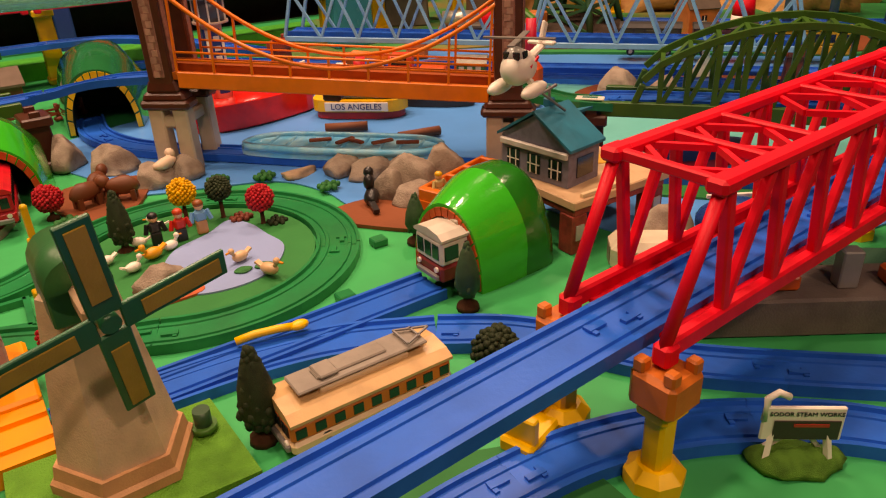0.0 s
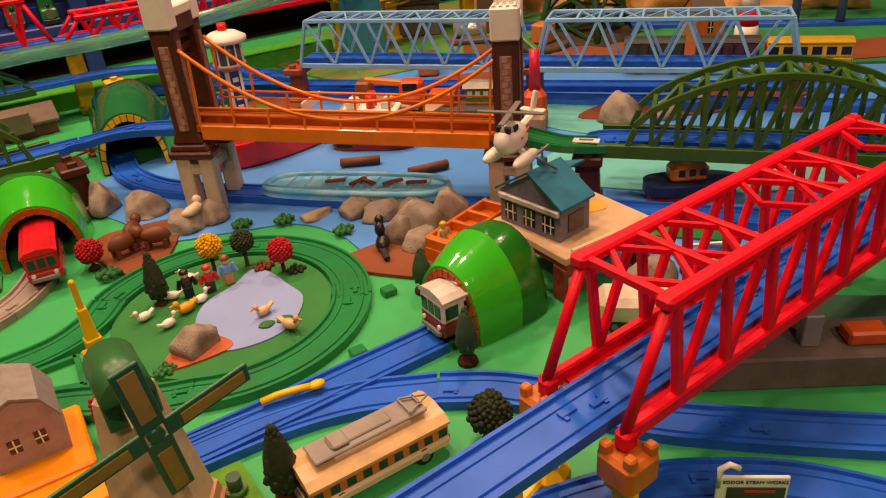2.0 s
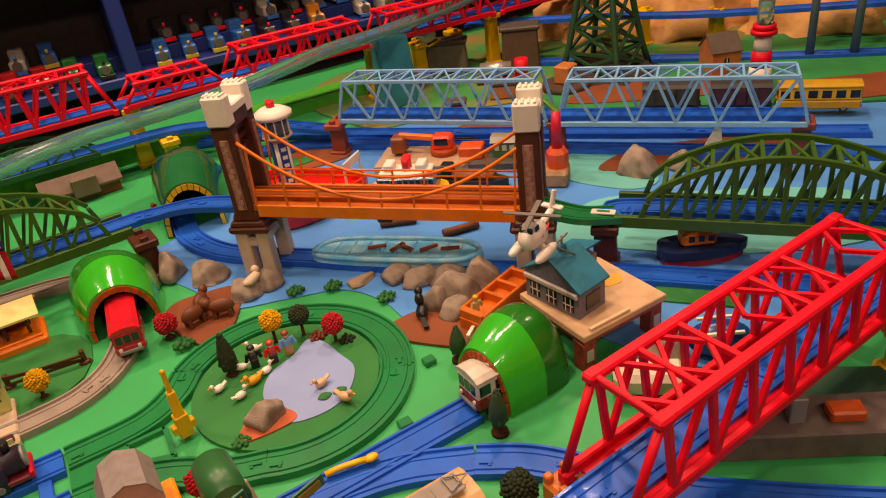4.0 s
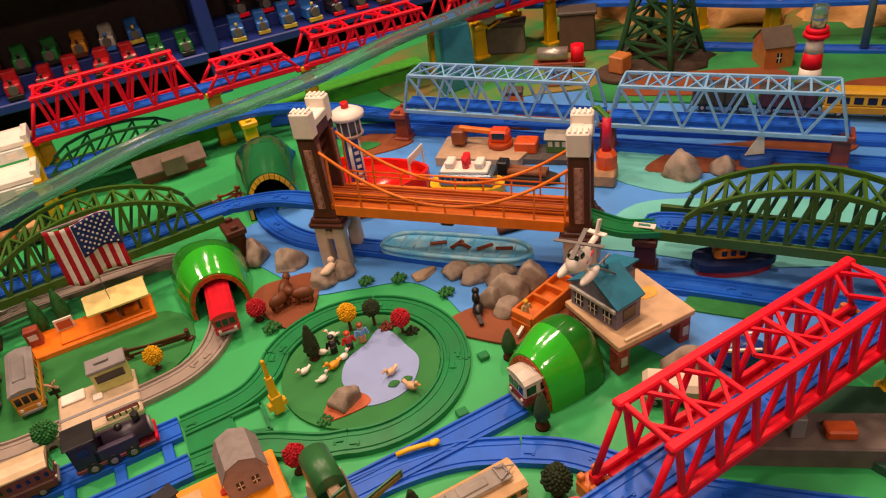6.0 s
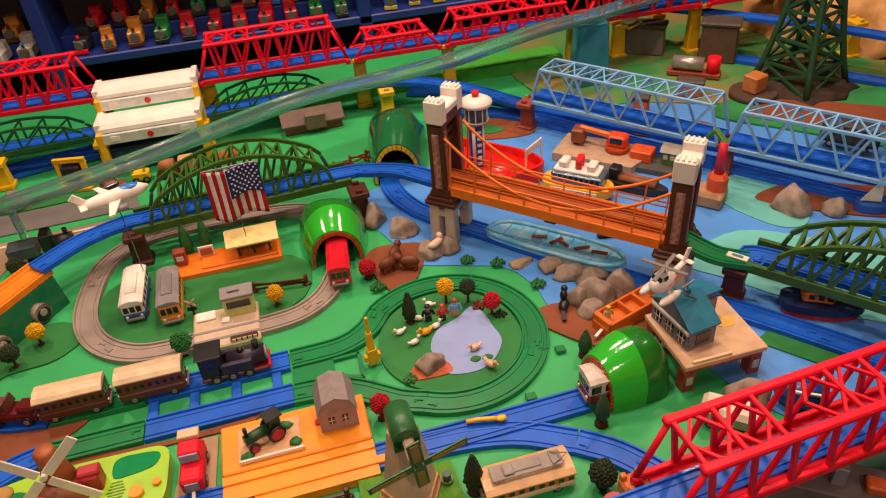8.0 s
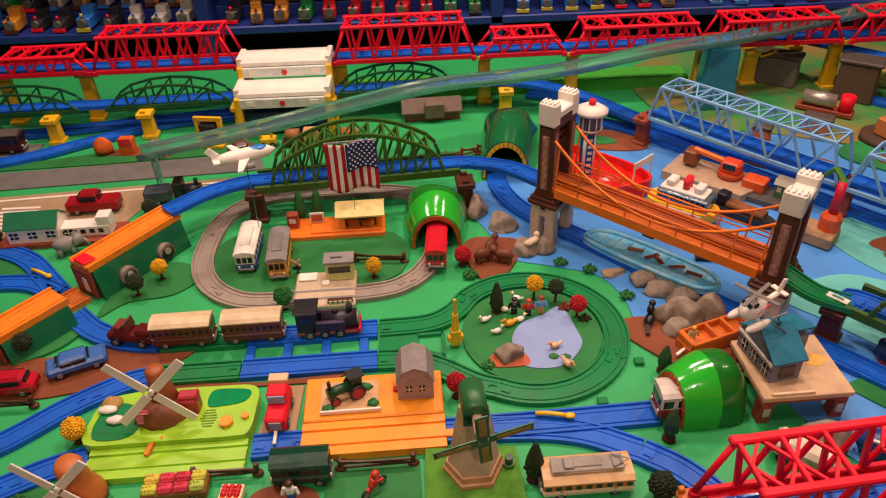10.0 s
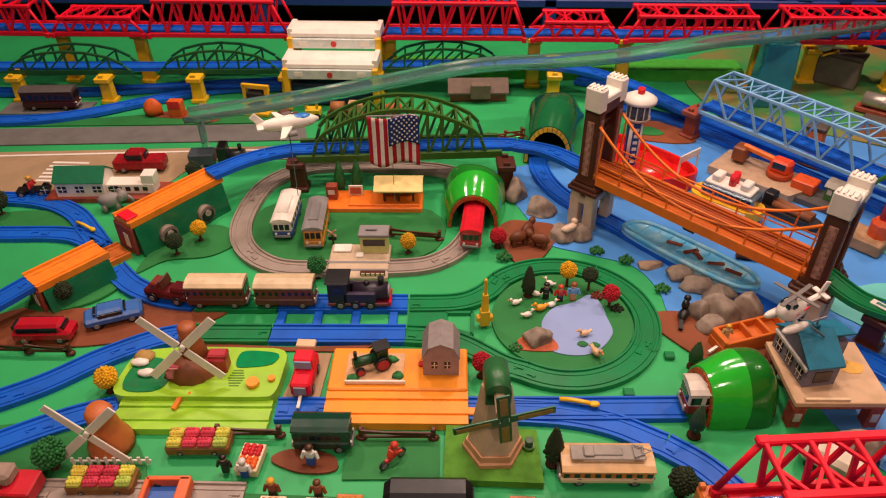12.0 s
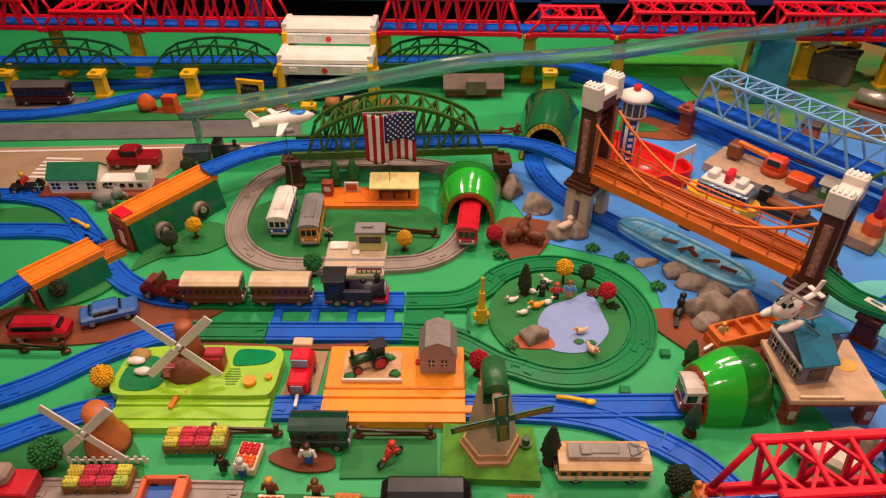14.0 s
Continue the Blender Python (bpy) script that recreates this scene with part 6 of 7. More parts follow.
for i in range(13):
    part("stripe", cloth(i / 13, (i + 1) / 13, 0, 1), FRED if i % 2 == 0 else FWH, fl)
can = part("canton", cloth(0.4, 1.0, 0.0, 0.56, 0.0016, 12), FBL, fl, "blue starred corner")
for r in range(9):
    for c in range(6 if r % 2 == 0 else 5):
        u, v = 0.42 + 0.58 * (c + (0.5 if r % 2 == 0 else 1.0)) / 6, 0.54 * (r + 0.5) / 9
        x, y, z = wave(u, v)
        part("star", Shape().cyl((x, y - 0.0022, z), 0.0017, 0.001, 5, axis="y"), FWH, can)

# ---- green ramps with orange decks ----
def ramp(a, b, z, label, arches=2):
    a, b = Vector((*a, 0)), Vector((*b, 0))
    L = (b - a).length
    ob = thing("ramp_hill", pose(*a, 0, 0, math.degrees(math.atan2(b.y - a.y, b.x - a.x))), label, "toy ramp", "ramps")
    part("hill", Shape().sweep([(0.004, 0, 0), (L / 2, 0, 0), (L - 0.004, 0, 0)], [(-0.038, 0), (0.038, 0), (0.027, z - 0.012), (-0.027, z - 0.012)]), surface("green_hill_plastic", "136b43", 0.25, 0.14, 0.08, 30, coat=0.3), ob, "dark green hill body")
    part("deck", Shape().sweep([(0, 0, z - 0.011), (L / 2, 0, z - 0.011), (L, 0, z - 0.011)], [(x * 1.35, y * 1.3) for x, y in RAIL]), col("f28a1e"), ob, "orange rail deck")
    part("end_face", Shape().box((0.0, 0, z * 0.42), (0.006, 0.05, z * 0.8), 0.001), BRICKP, ob, "red brick end face")
    part("end_door", Shape().box((-0.0035, -0.006, z * 0.4), (0.001, 0.012, z * 0.4)), WHITE, ob)
    for k in range(arches):
        x = L * (k + 0.7) / (arches + 0.4)
        ar = part("arch", Shape().cyl((x, -0.0345, z * 0.3), 0.016, 0.014, 20, axis="y"), ROCK, ob, "stone arch")
        part("arch_opening", Shape().cyl((x, -0.0365, z * 0.28), 0.012, 0.014, 20, axis="y"), BLACK, ar)
        part("emblem", Shape().cyl((x, -0.044, z * 0.36), 0.006, 0.002, 14, axis="y"), col("b8a898"), ar)
    return ob


ra = ramp((-0.822, 0.262), (-0.715, 0.415), 0.066, "dark green hill ramp with an orange rail deck")
part("red_patch", Shape().box((0.012, 0, 0.0665), (0.022, 0.03, 0.003), 0.001), RED, ra, "red deck patch")
ramp((-0.905, 0.115), (-0.835, 0.205), 0.052, "low dark green ramp with an orange deck", 0)
jn = thing("junction_tile", pose(-0.85, 0.236, 0, 0, 0, 50), "small orange rail junction tile", "toy rail")
part("tile", Shape().sweep([(-0.03, 0, 0), (0, 0, 0), (0.03, 0, 0)], [(x * 1.25, y * 1.15) for x, y in RAIL]), col("d9742a"), jn)
rail([(-0.905, 0.115, 0.042), (-0.95, 0.06, 0.035), (-1.0, 0.02, 0.03), (-1.1, -0.02, 0.022)], BLUE, "blue sloping toy rail")
sw = thing("switch_lever", pose(-0.925, 0.315, 0.008, 0, 0, -30), "yellow plastic switch lever on the rails", "toy lever")
part("lever", Shape().rod([(-0.02, 0, 0.004), (0.0, 0, 0.006), (0.02, 0, 0.005)], 0.003).ball((0.024, 0, 0.005), (0.007, 0.005, 0.004), 8), YELLOW, sw)


# ---- front row ----
sw2 = thing("windmill", pose(-0.683, -0.14, 0.003), "small terracotta windmill with white crossed sails", "toy windmill")
part("tower", Shape().lathe((0, 0, 0), [(0.028, 0), (0.0275, 0.01), (0.02, 0.03), (0.0155, 0.055), (0.0165, 0.062), (0.012, 0.07)], 18), surface("terracotta", "c26a34", 0.5, 0.14, 0.15, 60), sw2)
sails(sw2, (-0.006, -0.022, 0.052), 0.058, 0.011, 45, WHITE, None, 0, -6)


pk = thing("picket_fence", pose(-0.672, -0.168, 0.003, 0, 0, 3), "small white plastic picket fence behind the cart", "toy fence")
for k in range(10):
    part("picket", Shape().box((-0.045 + k * 0.01, 0, 0.007), (0.0045, 0.0022, 0.014), 0.0008), WHITE, pk)
part("rail", Shape().box((0, 0.001, 0.006), (0.098, 0.0022, 0.003), 0.0005), WHITE, pk)


def flower_cart(at, label):
    ob = thing("flower_cart", at, label, "toy cart", "flower carts")
    part("tray", Shape().box((0, 0, 0.007), (0.078, 0.03, 0.014), 0.002), surface("brown_tray", "8a5a20", 0.5), ob)
    kinds = ["d8cf4a", "d23a50", "d23a50", "b8cc54", "e2c84a", "d23a50", "c8344a", "d8cf4a"]
    for i, k in enumerate(kinds):
        x, y = -0.028 + (i % 4) * 0.0188, -0.0075 + (i // 4) * 0.015
        s = Shape().box((x, y, 0.0165), (0.017, 0.0135, 0.007), 0.002)
        for a in range(7):
            s.ball((x - 0.006 + (a % 4) * 0.004, y - 0.003 + (a // 4) * 0.006, 0.0195), 0.0027, 6)
        part("flower_block", s, col(k, 0.6), ob)
    wheels(ob, 0.07, 0.03, 0.004)
    return ob


flower_cart(pose(-0.572, -0.137, 0.004, 0, 0, 3), "brown cart of red and yellow flower blocks")
flower_cart(pose(-0.668, -0.197, 0.004, 0, 0, 3), "brown cart of red and yellow flower blocks")
ck = thing("crate", pose(-0.503, -0.158, 0.003, 0, 0, -4), "pale crate of red and orange fruit", "crate")
part("box", Shape().box((0, 0, 0.006), (0.028, 0.04, 0.012), 0.001), CREAM, ck)
for y, c in ((0.009, "d0242c"), (-0.009, "e8641e")):
    for i in range(9):
        part("fruit", Shape().ball((-0.008 + (i % 3) * 0.008, y - 0.005 + (i // 3) * 0.005, 0.0125), 0.0042, 8), col(c, 0.4), ck)
for x, y, mt in ((-0.462, -0.222, "c8482a"), (-0.41, -0.222, "d0442a"), (-0.375, -0.216, "d88a3c"), (-0.178, -0.21, "dc8a3a")):
    ob = thing("crate", pose(x, y, 0.003), "small open crate of orange fruit", "crate", "crates")
    part("box", Shape().box((0, 0, 0.006), (0.03, 0.024, 0.012), 0.001), CREAM if x < -0.4 else col("c9702c"), ob)
    for i in range(8):
        part("fruit", Shape().ball((-0.01 + (i % 4) * 0.007, -0.005 + (i // 4) * 0.009, 0.0125), 0.0045, 8), col(mt, 0.45), ob)
wg = thing("wagon", pose(-0.585, -0.215, 0.008, 0, 0, 3), "orange open wagon with blue floor", "toy wagon")
part("frame", Shape().box((0, 0.016, 0.01), (0.05, 0.006, 0.016), 0.001).box((0, -0.016, 0.01), (0.05, 0.006, 0.016), 0.001).box((-0.024, 0, 0.01), (0.006, 0.034, 0.016), 0.001).box((0.02, 0, 0.01), (0.014, 0.034, 0.016), 0.001), col("e8641c"), wg)
part("floor", Shape().box((0, 0, 0.004), (0.046, 0.03, 0.004)), DEEP, wg)
wheels(wg, 0.05, 0.034, 0.005)
wr = thing("wagon", pose(-0.77, -0.215, 0.008, 0, 0, 0), "red open wagon loaded with sacks and cans", "toy wagon")
part("tub", Shape().box((0, 0, 0.012), (0.07, 0.036, 0.02), 0.002), col("c81e2c"), wr)
part("sack", Shape().box((-0.005, 0.004, 0.03), (0.034, 0.024, 0.018), 0.004), col("a08878", 0.8), wr)
for x in (-0.018, -0.004):
    part("can", Shape().cyl((x, -0.012, 0.028), 0.006, 0.014, 12), col("d8c8a0"), wr)
wheels(wr, 0.07, 0.036, 0.006)
run([(-0.95, -0.215, 0), (-0.8, -0.215, 0), (-0.7, -0.212, 0), (-0.5, -0.208, 0)], GREYR, "grey narrow road rail in front", 2)
tk = thing("tank_wagon", pose(-0.285, -0.208, 0.006, 0, 0, 2), "black tank wagon in front of the lawn", "toy wagon")
part("tank", Shape().box((0, 0, 0.022), (0.1, 0.034, 0.026), 0.008), BLACK, tk)
part("frame", Shape().box((0, 0, 0.009), (0.104, 0.03, 0.004)), BLACK, tk)
wheels(tk, 0.1, 0.034, 0.006)
cy = thing("motorcycle", pose(-0.332, -0.15, 0.003, 0, 0, 48), "red motorcycle with a plain red rider figure", "toy motorcycle")
for x in (-0.014, 0.014):
    w = part("wheel", Shape().cyl((x, 0, 0.0065), 0.0065, 0.003, 16, axis="y"), BLACK, cy)
    part("hub", Shape().cyl((x, 0, 0.0065), 0.0042, 0.0036, 12, axis="y"), GREY, w)
part("body", Shape().bar((-0.012, 0, 0.01), (0.012, 0, 0.012), 0.005, 0.006, 0.001).bar((0.012, 0, 0.008), (0.009, 0, 0.019), 0.0025), col("c02a24"), cy)
part("rider", Shape().bar((-0.005, 0, 0.013), (0.001, 0, 0.024), 0.009, 0.007, 0.002).ball((0.004, 0, 0.0285), 0.0052, 12).bar((0, 0.005, 0.022), (0.01, 0.006, 0.018), 0.003).bar((0, -0.005, 0.022), (0.01, -0.006, 0.018), 0.003), col("d0402c"), cy)
sgn = thing("sign_board", pose(0.093, -0.328, 0, 0, 0, -36), "white framed sign on a mossy mound", "toy sign")
part("mound", Shape().ball((0, 0.0, 0.002), (0.026, 0.015, 0.009), 16, rough=0.25, freq=90, cut=-0.1), surface("moss", "5c8a34", 0.8, 0.25, 0.5, 120, spec=0.2), sgn, "mossy green mound")
for x in (-0.017, 0.016):
    part("post", Shape().bar((x, -0.004, 0.004), (x * 0.8, 0.002, 0.03), 0.003), WHITE, sgn)
    part("brace", Shape().bar((x, 0.006, 0.004), (x * 0.3, 0.002, 0.02), 0.0025), WHITE, sgn)
part("board", Shape().box((0, 0, 0.028), (0.042, 0.0025, 0.022), 0.0008), WHITE, sgn)
part("picture", Shape().box((0.002, -0.0014, 0.0245), (0.034, 0.0012, 0.012)), col("3a2c28"), sgn, "dark red printed picture")
part("arrow", Shape().box((0.004, -0.0022, 0.028), (0.018, 0.0006, 0.0018)), col("b83428"), sgn)
part("lamp_hood", Shape().rod([(-0.02, 0, 0.03), (-0.02, 0, 0.044), (-0.015, 0, 0.048), (-0.009, 0, 0.045)], 0.002), WHITE, sgn)


def lettering(text, size, parent, at, mat, name="lettering"):
    """Printed words with the built-in font, turned into a mesh."""
    cu = bpy.data.curves.new(name, "FONT")
    cu.body, cu.size, cu.align_x, cu.align_y, cu.extrude, cu.resolution_u = text, size, "CENTER", "CENTER", 0.0002, 3
    tmp = bpy.data.objects.new(name, cu)
    me = bpy.data.meshes.new_from_object(tmp)
    bpy.data.objects.remove(tmp)
    me.materials.clear()
    me.materials.append(mat)
    ob = new(name, me)
    ob.parent = parent
    ob.matrix_basis = at
    return ob


lettering("SODOR STEAM WORKS", 0.0036, sgn, pose(0.001, -0.0016, 0.0348, 90, 0, 0), BLACK)
qy = thing("quay_block", pose(0.255, -0.262, 0, 0, 0, -33), "grey-brown stone quay with orange boxes", "toy quay")
part("wall", Shape().box((0, 0, 0.015), (0.26, 0.05, 0.03), 0.002), surface("quay_stone", "6f625c", 0.7, 0.2, 0.3, 40), qy)
for x in (-0.06, 0.03):
    part("orange_box", Shape().box((x, -0.005, 0.036), (0.03, 0.018, 0.012), 0.002), col("d85a1e"), qy, "orange box")
part("bollard", Shape().box((-0.012, -0.006, 0.044), (0.014, 0.012, 0.028), 0.001), GREY, qy)
sheet("lawn", [(0.30, -0.2), (0.42, -0.27), (0.6, -0.26), (0.9, -0.3), (0.9, -0.45), (0.4, -0.45), (0.3, -0.35)], 0.012, surface("dark_turf", "24503a", 0.7, 0.2, 0.4, 30), "dark green turf at the board's edge")
vn = thing("caravan", pose(0.192, -0.135, 0.001, 0, 0, -38), "white boxy toy caravan beside a rock", "toy caravan")
part("body", Shape().box((0, 0, 0.019), (0.07, 0.036, 0.026), 0.006), col("e2d2b8"), vn)
part("door", Shape().box((-0.0352, 0, 0.018), (0.001, 0.014, 0.016)), col("8a7a68"), vn)
wheels(vn, 0.07, 0.036, 0.006)
fj = thing("toy_signal", pose(-0.012, -0.232, 0, 0, 0, 20), "yellow foot with a red round button", "toy signal")
part("foot", Shape().box((0, 0, 0.005), (0.034, 0.022, 0.01), 0.002).box((-0.01, 0, 0.015), (0.006, 0.02, 0.02), 0.001), YELLOW, fj)
part("button", Shape().cyl((0.022, 0.012, 0.018), 0.013, 0.008, 18), col("c8202c"), fj, "red round button")

# ---- boats and harbour ----
rd = thing("red_slipway", pose(0, 0, 0.003), "glossy red plastic slipway dish in the river", "toy slipway")
part("ramp", Shape().ball((0.075, 0.548, 0.006), (0.075, 0.06, 0.03), 20, cut=0.0, at=None), col("e0241e", 0.2), rd)
RP = [(0.0, 0.475), (0.06, 0.462), (0.13, 0.475), (0.172, 0.497), (0.155, 0.545), (0.1, 0.6), (0.05, 0.64), (0.0, 0.61), (-0.02, 0.54)]
part("dish", Shape().slab(blob(RP, 4), 0, 0.018), col("e0241e", 0.2), rd)
part("rim", Shape().sweep([(x, y, 0.018) for x, y in blob(RP, 4)], [(-0.003, -0.016), (0.003, -0.016), (0.003, 0.017), (-0.003, 0.017)], True), col("e0241e", 0.2), rd)
lt = thing("light_tower", pose(0.052, 0.522, 0.015), "white and blue beacon tower with a red knob", "toy tower")
part("base", Shape().lathe((0, 0, 0), [(0.024, 0), (0.022, 0.012), (0.014, 0.02)], 20), col("d8281e"), lt, "red round base")
part("column", Shape().cyl((0, 0, 0.07), 0.0135, 0.1, 20), WHITE, lt)
part("blue_panel", Shape().box((0, -0.0125, 0.07), (0.013, 0.004, 0.085), 0.0005).box((-0.0125, 0, 0.07), (0.004, 0.013, 0.085), 0.0005), col("24418c"), lt, "blue panel with printed bars")
for k in range(6):
    part("printed_bar", Shape().box((0, -0.0148, 0.036 + k * 0.013), (0.008, 0.001, 0.006)), WHITE, lt)
part("cabin", Shape().cyl((0, 0, 0.137), 0.0205, 0.03, 24), col("5a5a66", 0.3), lt, "dark windowed cabin")
for k in range(10):
    a = radians(36 * k)
    part("mullion", Shape().box((0.0207 * math.cos(a), 0.0207 * math.sin(a), 0.137), (0.002, 0.002, 0.03)), WHITE, lt)
part("ring", Shape().cyl((0, 0, 0.121), 0.0235, 0.003, 24), col("d8b8a8"), lt)
part("top_disc", Shape().lathe((0, 0, 0.152), [(0.03, 0), (0.03, 0.006), (0.018, 0.013), (0.008, 0.015)], 24), WHITE, lt)
part("knob", Shape().cyl((0, 0, 0.171), 0.0065, 0.012, 14), col("d8201e"), lt, "red knob")
fy = thing("ferry", pose(0.213, 0.42, 0.003, 0, 0, -40), "yellow and red ferry with a white upper deck", "toy boat")
HULL = blob([(-0.066, 0.0), (-0.055, -0.024), (0.0, -0.028), (0.05, -0.024), (0.066, 0.0), (0.05, 0.024), (0.0, 0.028), (-0.055, 0.024)], 4)
part("lower_hull", Shape().slab([(x * 0.94, y * 0.92) for x, y in HULL], 0, 0.01), col("b8241e"), fy, "red lower hull")
part("hull", Shape().slab(HULL, 0.01, 0.026), col("f0b41c"), fy)
part("banner", Shape().box((0, -0.0295, 0.018), (0.088, 0.002, 0.012), 0.0005), WHITE, fy, "white name banner")
lettering("LOS ANGELES", 0.0115, fy, pose(0, -0.0308, 0.018, 90, 0, 0), col("1c2c6c"))
part("deckhouse", Shape().box((0.002, 0, 0.038), (0.096, 0.042, 0.024), 0.003), surface("silver_windows", "7c8a92", 0.2, 0.2, 0.1, 90, metal=0.5), fy, "silvery windowed deckhouse")
for k in range(9):
    for s in (-1, 1):
        part("window", Shape().box((-0.038 + k * 0.01, s * 0.0212, 0.041), (0.007, 0.001, 0.009)), DARKWIN, fy)
part("upper_deck", Shape().box((0, 0, 0.0535), (0.084, 0.038, 0.007), 0.002), WHITE, fy)
for x in (-0.026, 0.026):
    part("wheelhouse", Shape().box((x, 0, 0.063), (0.016, 0.026, 0.012), 0.002), WHITE, fy)
for y in (-0.006, 0.007):
    part("funnel", Shape().cyl((0.002, y, 0.067), 0.0065, 0.02, 14), col("d8222c"), fy, "red funnel")
bg = thing("crane_barge", pose(0.305, 0.53, 0.003, 0, 0, -42), "tan barge carrying an orange excavator", "toy boat")
part("hull", Shape().slab([(-0.085, -0.045), (0.075, -0.045), (0.09, 0.0), (0.075, 0.045), (-0.085, 0.045)], 0, 0.016), col("b89a7c"), bg)
part("excavator_base", Shape().cyl((0.03, 0.012, 0.022), 0.024, 0.012, 18), col("b4461c"), bg)
part("excavator_cab", Shape().box((0.03, 0.012, 0.038), (0.038, 0.03, 0.026), 0.005), col("e04a1c"), bg)
part("cab_window", Shape().box((0.03, -0.0035, 0.042), (0.024, 0.001, 0.012)), DARKWIN, bg)
part("boom", Shape().bar((0.015, 0.012, 0.045), (-0.05, 0.015, 0.05), 0.01, 0.01, 0.002), col("ee7a1e"), bg)
part("bucket", Shape().box((-0.05, 0.012, 0.036), (0.026, 0.03, 0.03), 0.003), col("8a4a24"), bg, "brown bucket block")
qz = thing("quay_block", pose(0.392, 0.452, 0.002, 0, 0, -42), "grey quay with an orange container and green hut", "toy quay")
part("deck", Shape().box((0, 0, 0.006), (0.13, 0.06, 0.012), 0.001), surface("dark_quay", "5a5450", 0.7, 0.15, 0.2, 40), qz)
part("container", Shape().box((-0.035, 0.005, 0.023), (0.042, 0.034, 0.022), 0.002), col("e05a20"), qz, "orange container")
part("hut_wall", Shape().box((0.025, 0.01, 0.026), (0.044, 0.03, 0.028), 0.001), col("4a7a40"), qz, "green hut wall")
part("hut_roof", Shape().sweep([(0.0, 0.01, 0.04), (0.025, 0.01, 0.04), (0.05, 0.01, 0.04)], [(-0.019, 0), (0.019, 0), (0.01, 0.008), (-0.01, 0.008)]), col("9a9280"), qz, "grey curved hut roof")
for k in range(3):
    part("window", Shape().box((0.011 + k * 0.013, -0.0056, 0.03), (0.008, 0.001, 0.01)), col("cfc8b4"), qz)
lb = thing("log_boat", pose(0.318, 0.40, 0.003, 0, 0, -46), "dark open boat loaded with brown logs", "toy boat")
part("hull", Shape().slab(blob([(-0.06, 0.0), (-0.04, -0.018), (0.03, -0.017), (0.062, 0.0), (0.03, 0.017), (-0.04, 0.018)], 4), 0, 0.014), col("2a2624"), lb)
for y in (-0.006, 0.006):
    part("log", Shape().cyl((0.005, y, 0.019), 0.0065, 0.07, 12, axis="x"), col("8a5230", 0.7), lb)
part("cabin", Shape().box((-0.04, 0, 0.026), (0.02, 0.022, 0.024), 0.002), BLACK, lb)
fs_ = thing("frame_sign", pose(0.165, 0.53, 0.003, 0, 0, 40), "white blank sign board on two posts", "toy sign")
part("board", Shape().box((0, 0, 0.05), (0.06, 0.003, 0.016), 0.001), WHITE, fs_)
for x in (-0.028, 0.028):
    part("post", Shape().bar((x, 0, 0), (x, 0, 0.05), 0.003), WHITE, fs_)
dc = thing("dock_crane", pose(0.432, 0.318, 0.003, 0, 0, -45), "red and green dock crane on a stone block", "toy crane")
part("block", Shape().box((-0.012, -0.008, 0.012), (0.06, 0.05, 0.024), 0.003), surface("tan_block", "a8835f", 0.7, 0.2, 0.3, 60), dc, "tan stone block")
part("housing", Shape().lathe((0, 0, 0.024), [(0.018, 0), (0.018, 0.024), (0.012, 0.032)], 8), col("e2561e"), dc, "orange housing")
part("column", Shape().cyl((0, 0, 0.085), 0.009, 0.062, 14, 0.007), col("d81e3c"), dc)
part("boom", Shape().bar((0.004, 0, 0.112), (-0.02, 0.016, 0.128), 0.01, 0.009, 0.002).bar((-0.02, 0.016, 0.128), (-0.04, 0.016, 0.1), 0.008, 0.007, 0.002), col("3f7a24"), dc, "green crane boom")
tg = thing("tug_boat", pose(0.418, 0.008, 0.003, 0, 0, -30), "dark blue and red tug with an orange cabin", "toy boat")
TH = blob([(-0.055, 0.0), (-0.042, -0.021), (0.02, -0.022), (0.058, 0.0), (0.02, 0.022), (-0.042, 0.021)], 4)
part("lower_hull", Shape().slab([(x * 0.93, y * 0.9) for x, y in TH], 0, 0.01), col("a8202a"), tg, "dark red lower hull")
part("hull", Shape().slab(TH, 0.01, 0.022), col("1c2c54"), tg)
part("cabin", Shape().box((-0.006, 0, 0.032), (0.044, 0.024, 0.02), 0.004), col("e8861e"), tg, "orange cabin")
for k in range(3):
    part("window", Shape().box((-0.016 + k * 0.012, -0.0122, 0.034), (0.007, 0.001, 0.008)), DARKWIN, tg)
sb = thing("sail_boat", pose(0.655, 0.2, 0.005, 0, 0, -30), "small blue sail boat with a white sail", "toy boat")
part("hull", Shape().slab(blob([(-0.028, 0), (-0.015, -0.013), (0.012, -0.012), (0.03, 0), (0.012, 0.012), (-0.015, 0.013)], 4), 0, 0.016), col("1f4f9c"), sb)
part("sail", Shape().add([(-0.02, 0, 0.018), (0.012, 0.001, 0.018), (0.006, 0.0, 0.066), (-0.02, 0.002, 0.018), (0.012, 0.003, 0.018), (0.006, 0.002, 0.066)], [(0, 1, 2), (3, 5, 4), (0, 3, 4, 1), (1, 4, 5, 2), (2, 5, 3, 0)]), col("efe0bc"), sb)
bd = thing("buoy_boat", pose(0.29, -0.135, 0.003, 0, 0, -30), "dark blue toy boat under the red bridge", "toy boat")
part("hull", Shape().ball((0, 0, 0.018), (0.034, 0.02, 0.02), 16), col("1c3f86", 0.25), bd)
part("rim", Shape().bar((-0.02, -0.014, 0.034), (0.02, -0.014, 0.034), 0.003).bar((-0.02, 0.014, 0.034), (0.02, 0.014, 0.034), 0.003), WHITE, bd)

